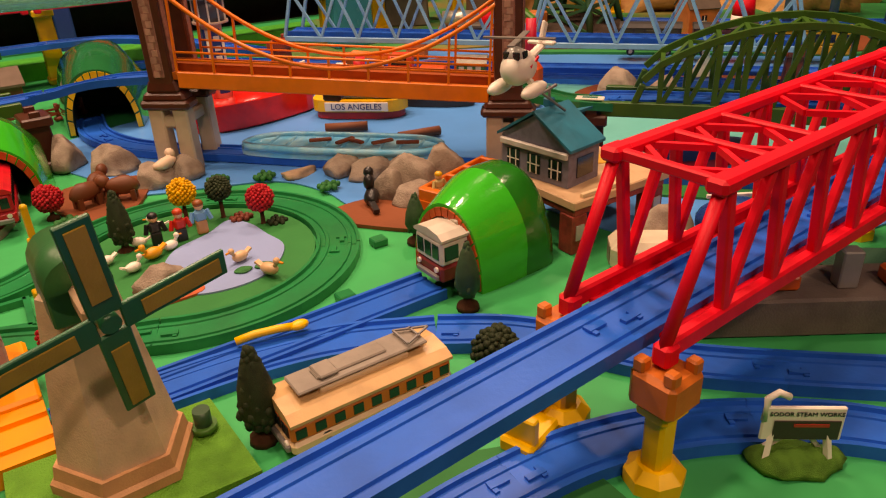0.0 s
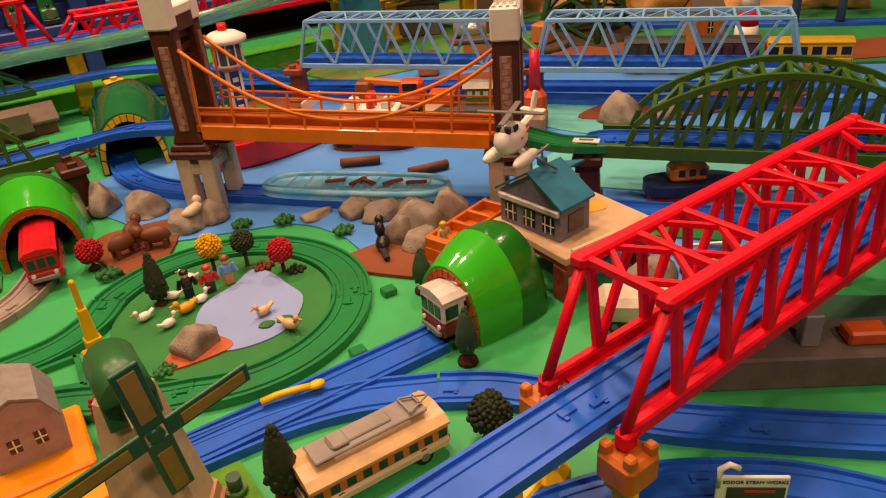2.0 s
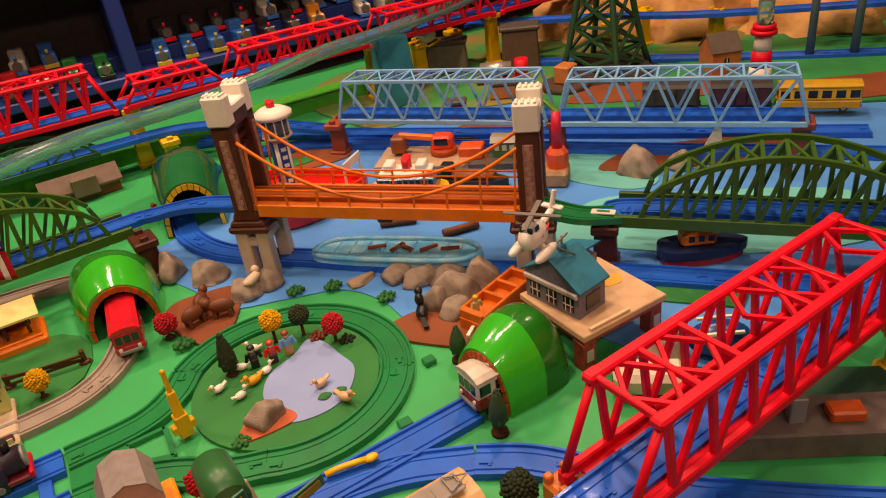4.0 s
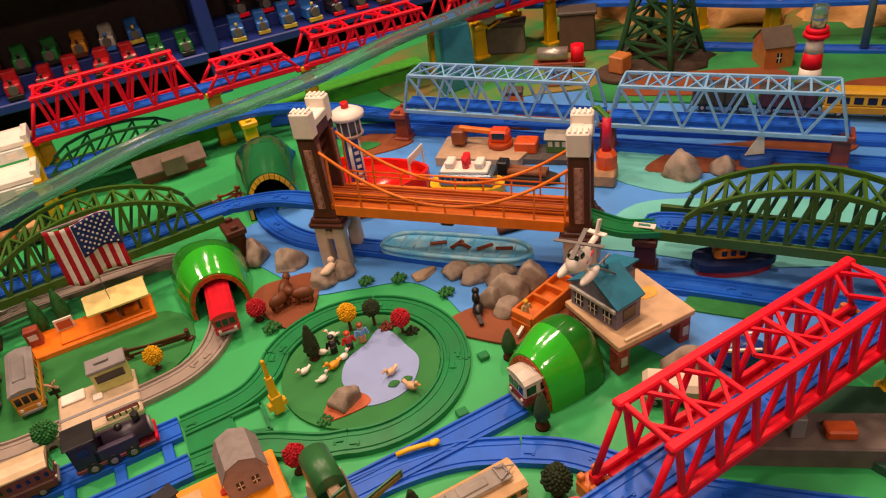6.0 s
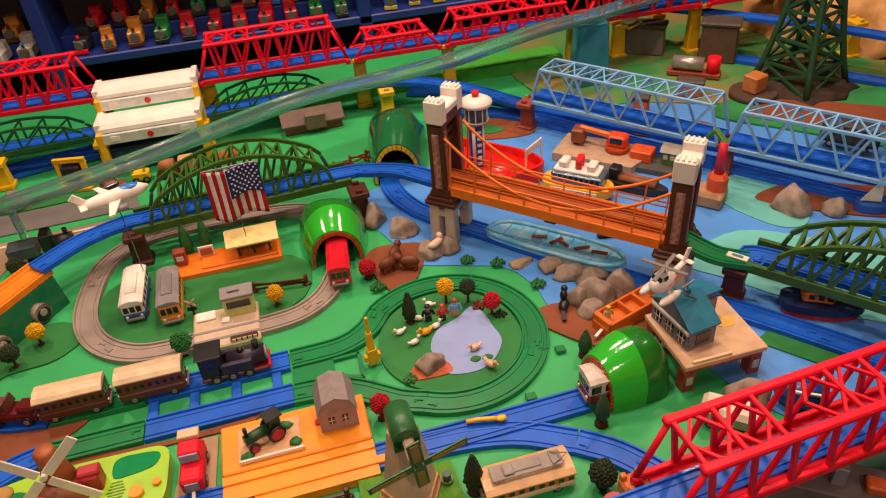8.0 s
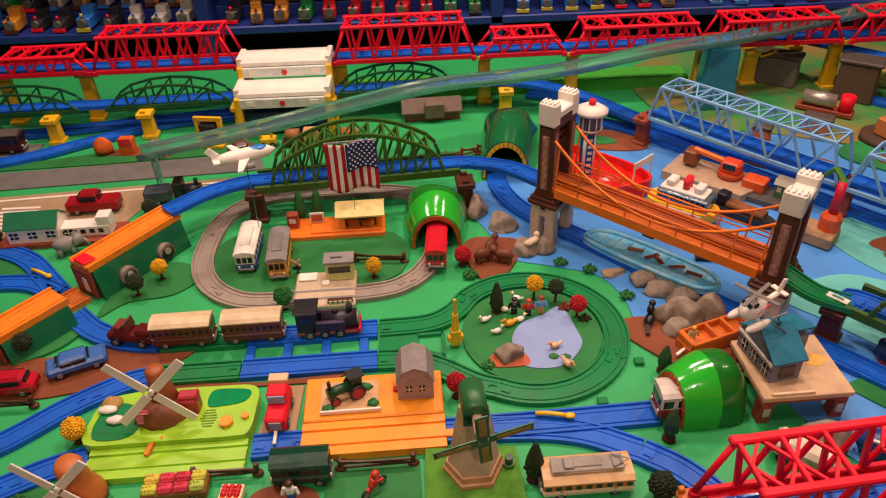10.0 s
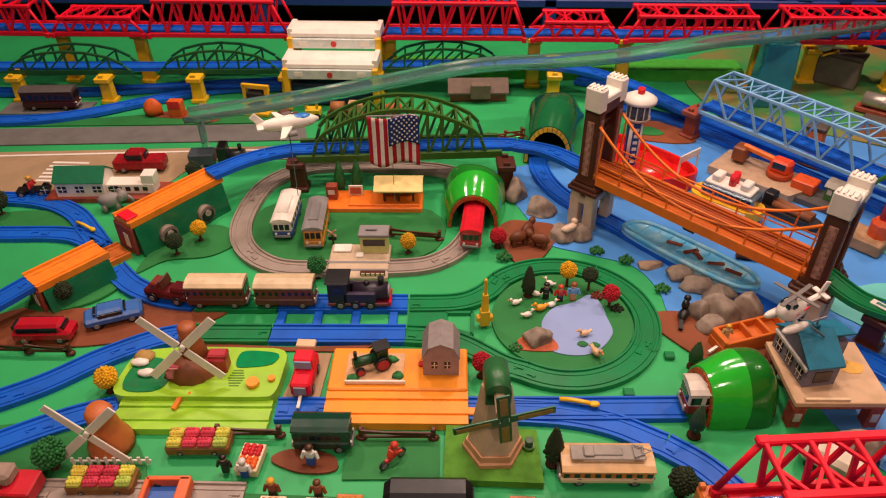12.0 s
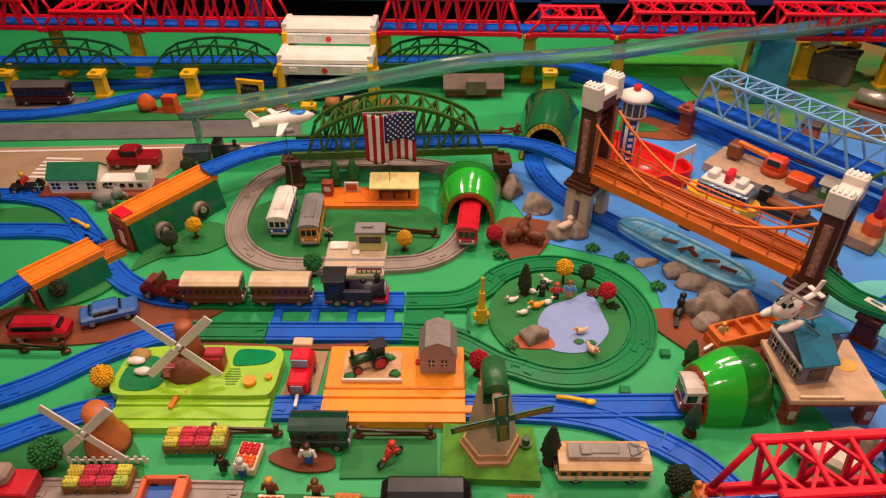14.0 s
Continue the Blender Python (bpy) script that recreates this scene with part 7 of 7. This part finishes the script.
# ---- seaplane on a clear rod, clear chute ----
sp = thing("aeroplane", pose(-0.552, 0.372, 0.185, 0, 0, 22), "white jet plane with a blue crown on a clear rod", "toy plane")
part("fuselage", Shape().lathe((0, 0, 0), [(0.001, -0.052), (0.008, -0.042), (0.0115, -0.02), (0.012, 0.02), (0.009, 0.04), (0.002, 0.052)], 18, at=pose(0, 0, 0.004, 0, 90, 0)), WHITE, sp)
part("crown", Shape().ball((0.022, 0, 0.011), (0.018, 0.0085, 0.006), 14), col("2f7fd0", 0.2), sp, "blue cockpit crown")
part("wing", Shape().slab([(-0.008, 0), (0.012, 0), (-0.012, -0.05), (-0.02, -0.05)], 0.0, 0.003).slab([(-0.008, 0), (0.012, 0), (-0.012, 0.05), (-0.02, 0.05)], 0.0, 0.003), WHITE, sp)
part("tail_fin", Shape().bar((-0.04, 0, 0.008), (-0.056, 0, 0.026), 0.003, 0.012, 0.001).bar((-0.046, -0.02, 0.008), (-0.046, 0.02, 0.008), 0.01, 0.002), WHITE, sp)
for y in (-0.024, 0.024):
    part("engine", Shape().cyl((0.002, y, -0.005), 0.0048, 0.018, 12, axis="x"), GREY, sp)
part("rod", Shape().rod([(0, 0, 0.0), (0, 0.01, -0.184)], 0.0008), GLASS, sp, "clear plastic rod")
chp = thing("clear_chute", pose(0, 0, 0), "clear bluish plastic chute curving over the layout", "toy chute")
CHUTE = smooth_line([(-0.8, 0.55, 0.10), (-0.56, 0.585, 0.128), (-0.4, 0.63, 0.144), (-0.24, 0.675, 0.157), (-0.09, 0.715, 0.152), (0.05, 0.75, 0.150), (0.18, 0.79, 0.156), (0.28, 0.82, 0.16), (0.42, 0.86, 0.158), (0.6, 0.92, 0.16), (0.85, 0.98, 0.18)], 6)
part("trough", Shape().sweep(CHUTE, [(-0.024, 0.016), (-0.022, 0.003), (-0.014, 0.0), (0.014, 0.0), (0.022, 0.003), (0.024, 0.016), (0.0215, 0.016), (0.0195, 0.0045), (0.013, 0.0015), (-0.013, 0.0015), (-0.0195, 0.0045), (-0.0215, 0.016)], smooth=True), GLASS, chp)
part("pillar", Shape().box((0.42, 0.87, 0.077), (0.09, 0.05, 0.154), 0.006, taper=0.8), surface("teal_pillar", "2a7f8c", 0.25, 0.15, 0.1, 30, coat=0.3), chp, "translucent teal pillar")
part("pillar", Shape().box((-0.78, 0.56, 0.05), (0.012, 0.012, 0.1), 0.002), GLASS, chp)

# ---- far toys on the left and behind ----
coach("passenger_coach", pose(-1.215, 0.79, 0.005, 0, 0, 4), 0.12, 0.036, 0.05, col("4a1c1a"), col("5a5450"), "dark maroon coach on a grey siding", n=8, roofbox=False)
sheet("siding", [(-1.33, 0.755), (-1.13, 0.765), (-1.13, 0.825), (-1.33, 0.815)], 0.004, ROAD, "grey siding strip", False)
gh = house("cottage", pose(-0.975, 0.437, 0.008, 0, 0, 3), 0.09, 0.05, 0.03, 0.02, WHITE, surface("green_roof", "0f6b46", 0.45), "white cottage with a green gable roof", 5)
sheet("siding", [(-1.04, 0.40), (-0.82, 0.41), (-0.82, 0.47), (-1.04, 0.46)], 0.009, BRICK, "brown cottage base strip", False)
pw = thing("garden_wall", pose(-0.885, 0.44, 0.009, 0, 0, 3), "white open carriage wall beside the cottage", "toy wall")
part("wall", Shape().box((0, 0, 0.01), (0.09, 0.03, 0.02), 0.001).box((0.035, 0, 0.028), (0.024, 0.026, 0.02), 0.001), WHITE, pw)
for k in range(5):
    part("window", Shape().box((-0.036 + k * 0.016, -0.0153, 0.011), (0.009, 0.001, 0.008)), DARKWIN, pw)
for x, y, rz in ((-0.905, 0.385, 25),):
    s = Shape().ball((0, 0, 0.02), (0.022, 0.014, 0.014), 14, rough=0.12, freq=90).ball((0.022, 0, 0.024), (0.01, 0.009, 0.011), 12).rod([(0.03, 0, 0.022), (0.036, 0, 0.014), (0.037, 0, 0.005)], 0.003)
    for a in (-0.012, 0.01):
        for b in (-0.007, 0.007):
            s.cyl((a, b, 0.008), 0.005, 0.016, 8)
    for b in (-1, 1):
        s.ball((0.018, b * 0.011, 0.026), (0.006, 0.003, 0.009), 8)
    single("toy_elephant", s, col("8d8680", 0.6), pose(x, y, 0.001, 0, 0, rz), "grey plastic elephant figure on green", "toy animal", "toy animals")
car(pose(-0.905, 0.527, 0.003, 0, 0, 4), 0.1, 0.036, 0.045, col("9c1a22", 0.25), "dark red toy lorry on the tan road", "toy truck", 0.4)
el = thing("locomotive", pose(-0.755, 0.548, 0.003, 0, 0, 6), "dark grey tender engine on the tan road", "toy train")
part("tender", Shape().box((-0.03, 0, 0.02), (0.05, 0.034, 0.026), 0.003), col("49525a"), el)
part("cab", Shape().box((0.012, 0, 0.026), (0.018, 0.034, 0.04), 0.002), BLACK, el)
part("boiler", Shape().cyl((0.036, 0, 0.022), 0.012, 0.036, 16, axis="x"), col("2a2a2e"), el)
part("chimney", Shape().cyl((0.046, 0, 0.038), 0.004, 0.014, 10), BLACK, el)
wheels(el, 0.1, 0.034, 0.007)
kt = thing("go_kart", pose(-1.075, 0.43, 0.003, 0, 0, 10), "black go-kart on the road", "toy car")
part("frame", Shape().box((0, 0, 0.008), (0.06, 0.02, 0.006), 0.001), BLACK, kt)
wheels(kt, 0.06, 0.034, 0.007)
ph = thing("hopper_stall", pose(-0.952, 0.765, 0.003, 0, 0, 0), "orange stall with a white and red notice", "toy stall")
part("mound", Shape().ball((-0.018, 0, 0.012), (0.022, 0.016, 0.028), 14, rough=0.3, freq=50, cut=-0.3), col("e0641e", 0.6), ph, "orange mound")
part("stall", Shape().box((0.036, 0, 0.018), (0.032, 0.024, 0.036), 0.002), col("d8601e"), ph)
part("notice", Shape().box((0.036, -0.0125, 0.03), (0.028, 0.002, 0.016)), col("d8302c"), ph, "red and white notice")
ycn = thing("yellow_crane", pose(-0.735, 0.785, 0.003, 0, 0, -10), "yellow lifting frame with a black hopper", "toy crane")
for x in (-0.018, 0.018):
    part("post", Shape().bar((x, 0, 0), (x, 0, 0.045), 0.006), YELLOW, ycn)
part("beam", Shape().bar((-0.022, 0, 0.045), (0.022, 0, 0.045), 0.006).bar((-0.02, 0.004, 0.01), (0.02, 0.004, 0.04), 0.004), YELLOW, ycn)
part("hopper", Shape().box((0, 0, 0.026), (0.026, 0.02, 0.024), 0.002), BLACK, ycn)
part("foot", Shape().box((0, 0, 0.003), (0.044, 0.03, 0.006), 0.001), YELLOW, ycn)
ycn.scale = (1.45, 1.45, 1.4)
gd = thing("goods_shed", pose(-0.57, 0.83, 0.001, 0, 0, 2), "dark blue goods shed under the white roofs", "toy shed")
part("wall", Shape().box((0, 0.02, 0.03), (0.2, 0.05, 0.05), 0.002), col("12284a"), gd)
for k in range(6):
    part("window", Shape().box((-0.075 + k * 0.03, -0.0055, 0.042), (0.02, 0.001, 0.012)), col("2a5a6a", 0.2), gd)
fk = thing("forklift", pose(-0.605, 0.765, 0.003, 0, 0, 0), "yellow forklift with dark wheels", "toy forklift")
part("body", Shape().box((0, 0, 0.014), (0.034, 0.022, 0.018), 0.002), YELLOW, fk)
part("mast", Shape().bar((-0.014, -0.006, 0.02), (-0.014, -0.006, 0.045), 0.005).bar((0.01, -0.006, 0.02), (0.01, -0.006, 0.045), 0.005), YELLOW, fk)
wheels(fk, 0.034, 0.022, 0.007)
br_ = thing("barrel_wagon", pose(-0.53, 0.768, 0.006), "wagon with a brown barrel and crates", "toy wagon")
part("barrel", Shape().cyl((-0.02, 0, 0.02), 0.014, 0.03, 16, axis="x"), col("a86a34", 0.6), br_)
part("crate", Shape().box((0.02, 0, 0.02), (0.032, 0.024, 0.028), 0.002), col("c89a68", 0.7), br_)
part("bed", Shape().box((0, 0, 0.004), (0.09, 0.026, 0.005)), BROWN, br_)
car(pose(-0.655, 0.72, 0.003, 0, 0, 30), 0.06, 0.032, 0.04, col("6a4a3e"), "brown toy tractor by the runway", "toy tractor", 0.5)
bn = thing("brown_barn", pose(-0.24, 0.885, 0.001, 0, 0, 3), "brown low barn roof beside the back line", "toy barn")
part("wall", Shape().box((0, 0, 0.012), (0.13, 0.045, 0.024), 0.001), BRICK, bn)
for s in (-1, 1):
    part("roof", Shape().add([(x, s * y, z + dz) for dz in (0, 0.004) for x in (-0.07, 0.07) for y, z in ((0.0, 0.045), (0.034, 0.022))], [(0, 1, 3, 2), (4, 6, 7, 5), (0, 4, 5, 1), (2, 3, 7, 6), (0, 2, 6, 4), (1, 5, 7, 3)]), surface("brown_roof", "6e5a4c", 0.7), bn)
part("gable", Shape().box((0.005, -0.03, 0.03), (0.045, 0.02, 0.035), 0.002), surface("brown_gable", "7a6656", 0.7), bn)
single("orange_pipe_bush", Shape().ball((0, 0, 0.012), (0.026, 0.014, 0.016), 12, rough=0.3, freq=70), col("c2581e", 0.6), pose(-0.43, 0.79, 0.001), "orange-brown heap beside the pier", "heap")

# ---- far right: tower, hills, sheds ----
gt = thing("lattice_tower", pose(0.845, 0.68, 0, 0, 0, 20), "dark green lattice tower on brown rocks", "toy tower")
GTM = surface("tower_green", "24512f", 0.45, 0.15, 0.1, 40)
GH = 0.34


def leg_at(i, z):
    k = 0.075 - 0.055 * (z / GH) ** 0.7
    return (k * (1 if i in (0, 3) else -1), k * (1 if i < 2 else -1), z)


LV = [0.01, 0.06, 0.115, 0.175, 0.24, GH]
for i in range(4):
    part("leg", Shape().rod([leg_at(i, z) for z in LV], 0.007, 6), GTM, gt)
    for a, b in zip(LV, LV[1:]):
        j = (i + 1) % 4
        part("brace", Shape().bar(leg_at(i, a), leg_at(j, b), 0.006), GTM, gt)
        part("brace", Shape().bar(leg_at(j, a), leg_at(i, b), 0.006), GTM, gt)
        part("ring_bar", Shape().bar(leg_at(i, b), leg_at(j, b), 0.006), GTM, gt)
part("rock_base", Shape().ball((0, 0, 0.0), (0.13, 0.11, 0.03), 20, rough=0.35, freq=26, cut=0.0), surface("dark_rock", "3a2e26", 0.8, 0.25, 0.5, 40, spec=0.2), gt, "dark brown rock base")
TANR = surface("tan_cliff", "d2a066", 0.8, 0.2, 0.5, 16, second="a8743f", spec=0.2)
for i, (x, y, r) in enumerate(((1.25, 0.85, (0.2, 0.16, 0.16)), (1.45, 0.6, (0.18, 0.16, 0.14)), (1.1, 1.0, (0.18, 0.12, 0.13)), (1.55, 0.95, (0.22, 0.16, 0.22)))):
    s = Shape().ball((0, 0, 0), r, 28, rough=0.5, freq=11 + i, cut=0.0)
    single("cliff", s, TANR, pose(x, y, 0.002), "tan moulded cliff at the corner", "cliff", "cliffs")
hh_ = thing("lighthouse", pose(0.925, 0.34, 0.003), "white and red banded lighthouse", "toy tower")
for k in range(4):
    part("band", Shape().cyl((0, 0, 0.015 + 0.03 * k), 0.024 - 0.0024 * k, 0.03, 20, 0.0216 - 0.0024 * k), WHITE if k % 2 else RED, hh_)
part("gallery", Shape().cyl((0, 0, 0.124), 0.023, 0.008, 20).cyl((0, 0, 0.134), 0.02, 0.008, 20), RED, hh_, "red gallery ring")
part("lantern", Shape().cyl((0, 0, 0.158), 0.014, 0.04, 18), GLASS, hh_, "clear lantern tube")
bs = house("shed", pose(1.0, 0.5, 0.002, 0, 0, -25), 0.06, 0.07, 0.05, 0.03, col("c2743c"), surface("shed_roof", "5a4c40", 0.7), "orange shed with a dark roof", 1)
for x, y in ((0.92, 0.74), (1.12, 0.62), (1.05, 0.78), (0.55, 1.0), (0.66, 1.02)):
    pier(x, y, 0.09, YELLOW, "yellow plastic bridge pier", 0.04)
run([(0.7, 1.02, 0.09), (0.92, 0.8, 0.09), (1.1, 0.6, 0.085), (1.4, 0.35, 0.08)], BLUE, FR, 3)
run([(0.75, 0.9, 0.005), (0.95, 0.68, 0.005), (1.15, 0.45, 0.005), (1.4, 0.2, 0.005)], BLUE, FR, 3)
for x, y, s, m, l in ((0.62, 0.99, (0.1, 0.05, 0.07), "6a6258", "grey-brown toy ship hull ashore"), (0.76, 0.88, (0.09, 0.06, 0.09), "5a4634", "dark brown toy engine shed"), (0.6, 0.72, (0.06, 0.03, 0.03), "a86a3c", "orange-brown toy crate stack"), (0.46, 0.68, (0.04, 0.03, 0.035), "c86a34", "orange-brown toy crate by the river")):
    ob = thing("shed", pose(x, y, 0.003, 0, 0, -35), l, "toy shed")
    part("body", Shape().box((0, 0, s[2] / 2), s, 0.004, taper=0.92), col(m, 0.6), ob)
    part("roof", Shape().box((0, 0, s[2] + 0.004), (s[0] * 1.04, s[1] * 1.06, 0.01), 0.003), col("4e463e", 0.6), ob)
en = thing("silver_engine", pose(0.66, 0.81, 0.004, 0, 0, -38), "silver boiler wagon with a red drum", "toy train")
part("boiler", Shape().cyl((-0.015, 0, 0.03), 0.016, 0.07, 18, axis="x"), surface("silver_paint", "b8b0a4", 0.3, 0.1, 0.1, 60, metal=0.6), en)
part("drum", Shape().cyl((0.042, 0, 0.03), 0.015, 0.04, 18), RED, en, "red drum")
part("bed", Shape().box((0, 0, 0.008), (0.12, 0.034, 0.01), 0.001), BRICK, en)
cbx = thing("crate_raft", pose(0.72, 0.66, 0.003, 0, 0, 20), "brown raft with an orange box", "toy boat")
part("raft", Shape().cyl((0, 0, 0.008), 0.05, 0.016, 20), col("4a3424", 0.7), cbx)
part("box", Shape().box((0.0, 0, 0.035), (0.04, 0.036, 0.038), 0.003), col("c8783c"), cbx, "orange box")
hz = thing("rescue_helicopter", pose(0.57, 0.98, 0.085, 0, 0, 30), "white toy helicopter resting on a shed", "toy helicopter")
part("body", Shape().ball((0, 0, 0.018), (0.026, 0.016, 0.016), 14), WHITE, hz)
part("tail", Shape().bar((-0.02, 0, 0.02), (-0.06, 0, 0.034), 0.008, 0.007, 0.002), WHITE, hz)
part("skid", Shape().rod([(-0.025, -0.014, 0), (0.03, -0.014, 0), (0.03, 0.014, 0), (-0.025, 0.014, 0)], 0.003), YELLOW, hz)
for x, y in ((1.18, 0.42), (1.24, 0.36), (1.3, 0.28)):
    ob = thing("mast", pose(x, y, 0), "tall grey-blue mast post", "toy mast", "masts")
    part("post", Shape().cyl((0, 0, 0.15), 0.009, 0.3, 10, 0.007), col("5a6a7c"), ob)
    part("foot", Shape().cyl((0, 0, 0.004), 0.018, 0.008, 12), col("5a6a7c"), ob)
coach("passenger_coach", pose(0.918, 0.212, 0.012, 0, 0, -47), 0.13, 0.036, 0.05, col("d8a826"), col("c89a24"), "yellow passenger coach beside the river", n=6, lower=col("c8961e"), roofbox=False)

for x, y, c, l in ((0.752, 0.392, "3a3a26", "dark olive goods wagon on the far line"), (0.832, 0.304, "4a2830", "dark maroon goods wagon on the far line")):
    gw = thing("goods_wagon", pose(x, y, 0.0125, 0, 0, -47), l, "toy wagon", "goods wagons")
    wheels(gw, 0.1, 0.036, 0.007)
    part("frame", Shape().box((0, 0, 0.011), (0.106, 0.03, 0.005), 0.001), BLACK, gw)
    part("body", Shape().box((0, 0, 0.03), (0.1, 0.036, 0.034), 0.003), col(c, 0.5), gw)
    part("roof", Shape().sweep([(-0.051, 0, 0.046), (0, 0, 0.046), (0.051, 0, 0.046)], [(-0.019, 0), (0.019, 0), (0.012, 0.006), (0, 0.008), (-0.012, 0.006)]), col("2e2a28", 0.6), gw)
    for k in range(6):
        part("rib", Shape().box((-0.045 + k * 0.018, -0.0186, 0.03), (0.003, 0.002, 0.032)), col("2e2a28", 0.6), gw)
    part("door", Shape().box((0, -0.0188, 0.029), (0.022, 0.0016, 0.028), 0.0004), col(c, 0.4), gw)

# ---- shelves behind the table ----
SX = (-1.62, -0.84, -0.05, 0.72, 1.5)
sh_ = thing("shelf_unit", pose(0, 1.36, 0), "navy blue display shelves full of toy engines", "shelf")
for x in SX:
    part("upright", Shape().box((x, 0.0, 0.1), (0.035, 0.2, 1.6), 0.003), SHELF, sh_)
for z in (-0.36, -0.13, 0.1, 0.34, 0.58):
    part("board", Shape().box((-0.06, 0.0, z), (3.2, 0.2, 0.022), 0.003), SHELF, sh_)
part("back_panel", Shape().box((-0.06, 0.11, 0.1), (3.2, 0.02, 1.6)), surface("shelf_back", "3c2f2c", 0.7), sh_)


def engine(at, body, cap, label):
    ob = thing("toy_engine", at, label, "toy train", "shelf engines")
    part("body", Shape().box((0, 0.02, 0.02), (0.034, 0.07, 0.028), 0.003).box((0, 0.04, 0.04), (0.032, 0.03, 0.026), 0.003), body, ob)
    part("smokebox", Shape().cyl((0, -0.018, 0.024), 0.0105, 0.016, 14, axis="y"), col("5c5652"), ob, "plain grey smokebox front")
    part("chimney", Shape().cyl((0, -0.012, 0.041), 0.0036, 0.009, 8), cap, ob)
    part("buffer", Shape().box((0, -0.022, 0.008), (0.034, 0.008, 0.01), 0.001), cap, ob)
    return ob


for z in (-0.119, 0.111, 0.351):
    part("riser", Shape().box((-0.06, 0.03, z + 0.016), (3.15, 0.1, 0.034), 0.002), SHELF, sh_)
rnd = random.Random(5)
KINDS = [("b81e26", "red toy engine on a shelf"), ("1f7a3a", "green toy engine on a shelf"), ("2a6ab8", "blue toy engine on a shelf"), ("2c2a30", "black toy engine on a shelf"), ("b8b2a8", "pale grey toy engine on a shelf"), ("c8842c", "amber toy engine on a shelf")]
PROTO = {}
for level, z in enumerate((-0.119, 0.111, 0.351)):
    for row in range(2):
        for i in range(46):
            x = -1.56 + i * 0.066 + row * 0.03
            if min(abs(x - q) for q in SX) < 0.042 or rnd.random() < 0.06:
                continue
            k = (i // 4 + level * 2 + row) % 6 if rnd.random() < 0.65 else rnd.randrange(6)
            at = pose(x, 1.295 + row * 0.075 + rnd.uniform(-0.008, 0.008), z + row * 0.034, 0, 0, rnd.uniform(-9, 9)) @ Matrix.Scale(rnd.uniform(0.88, 1.05), 4)
            if k in PROTO:
                copy_thing(PROTO[k], at)
            else:
                PROTO[k] = engine(at, col(KINDS[k][0], 0.3), (BLACK, BLACK, col("b8a23a"), RED, col("2f6fc0"), BROWN)[k], KINDS[k][1])
for i in range(9):
    x = -1.45 + i * 0.27
    ob = thing("toy_box", pose(x, 1.17, FLOOR_Z, 0, 0, rnd.uniform(-4, 4)), "stacked dark toy boxes behind the table", "box", "stacked boxes")
    part("box", Shape().box((0, 0, 0.3), (0.22, 0.12, 0.6), 0.004), col(("3a4a5a", "5a3a2c", "2c4a4a", "6a5a4a")[i % 4], 0.6), ob)
    part("lid", Shape().box((0, 0, 0.615), (0.225, 0.125, 0.03), 0.004), col(("a8b0b4", "3f8a98", "b89a70")[i % 3], 0.5), ob)
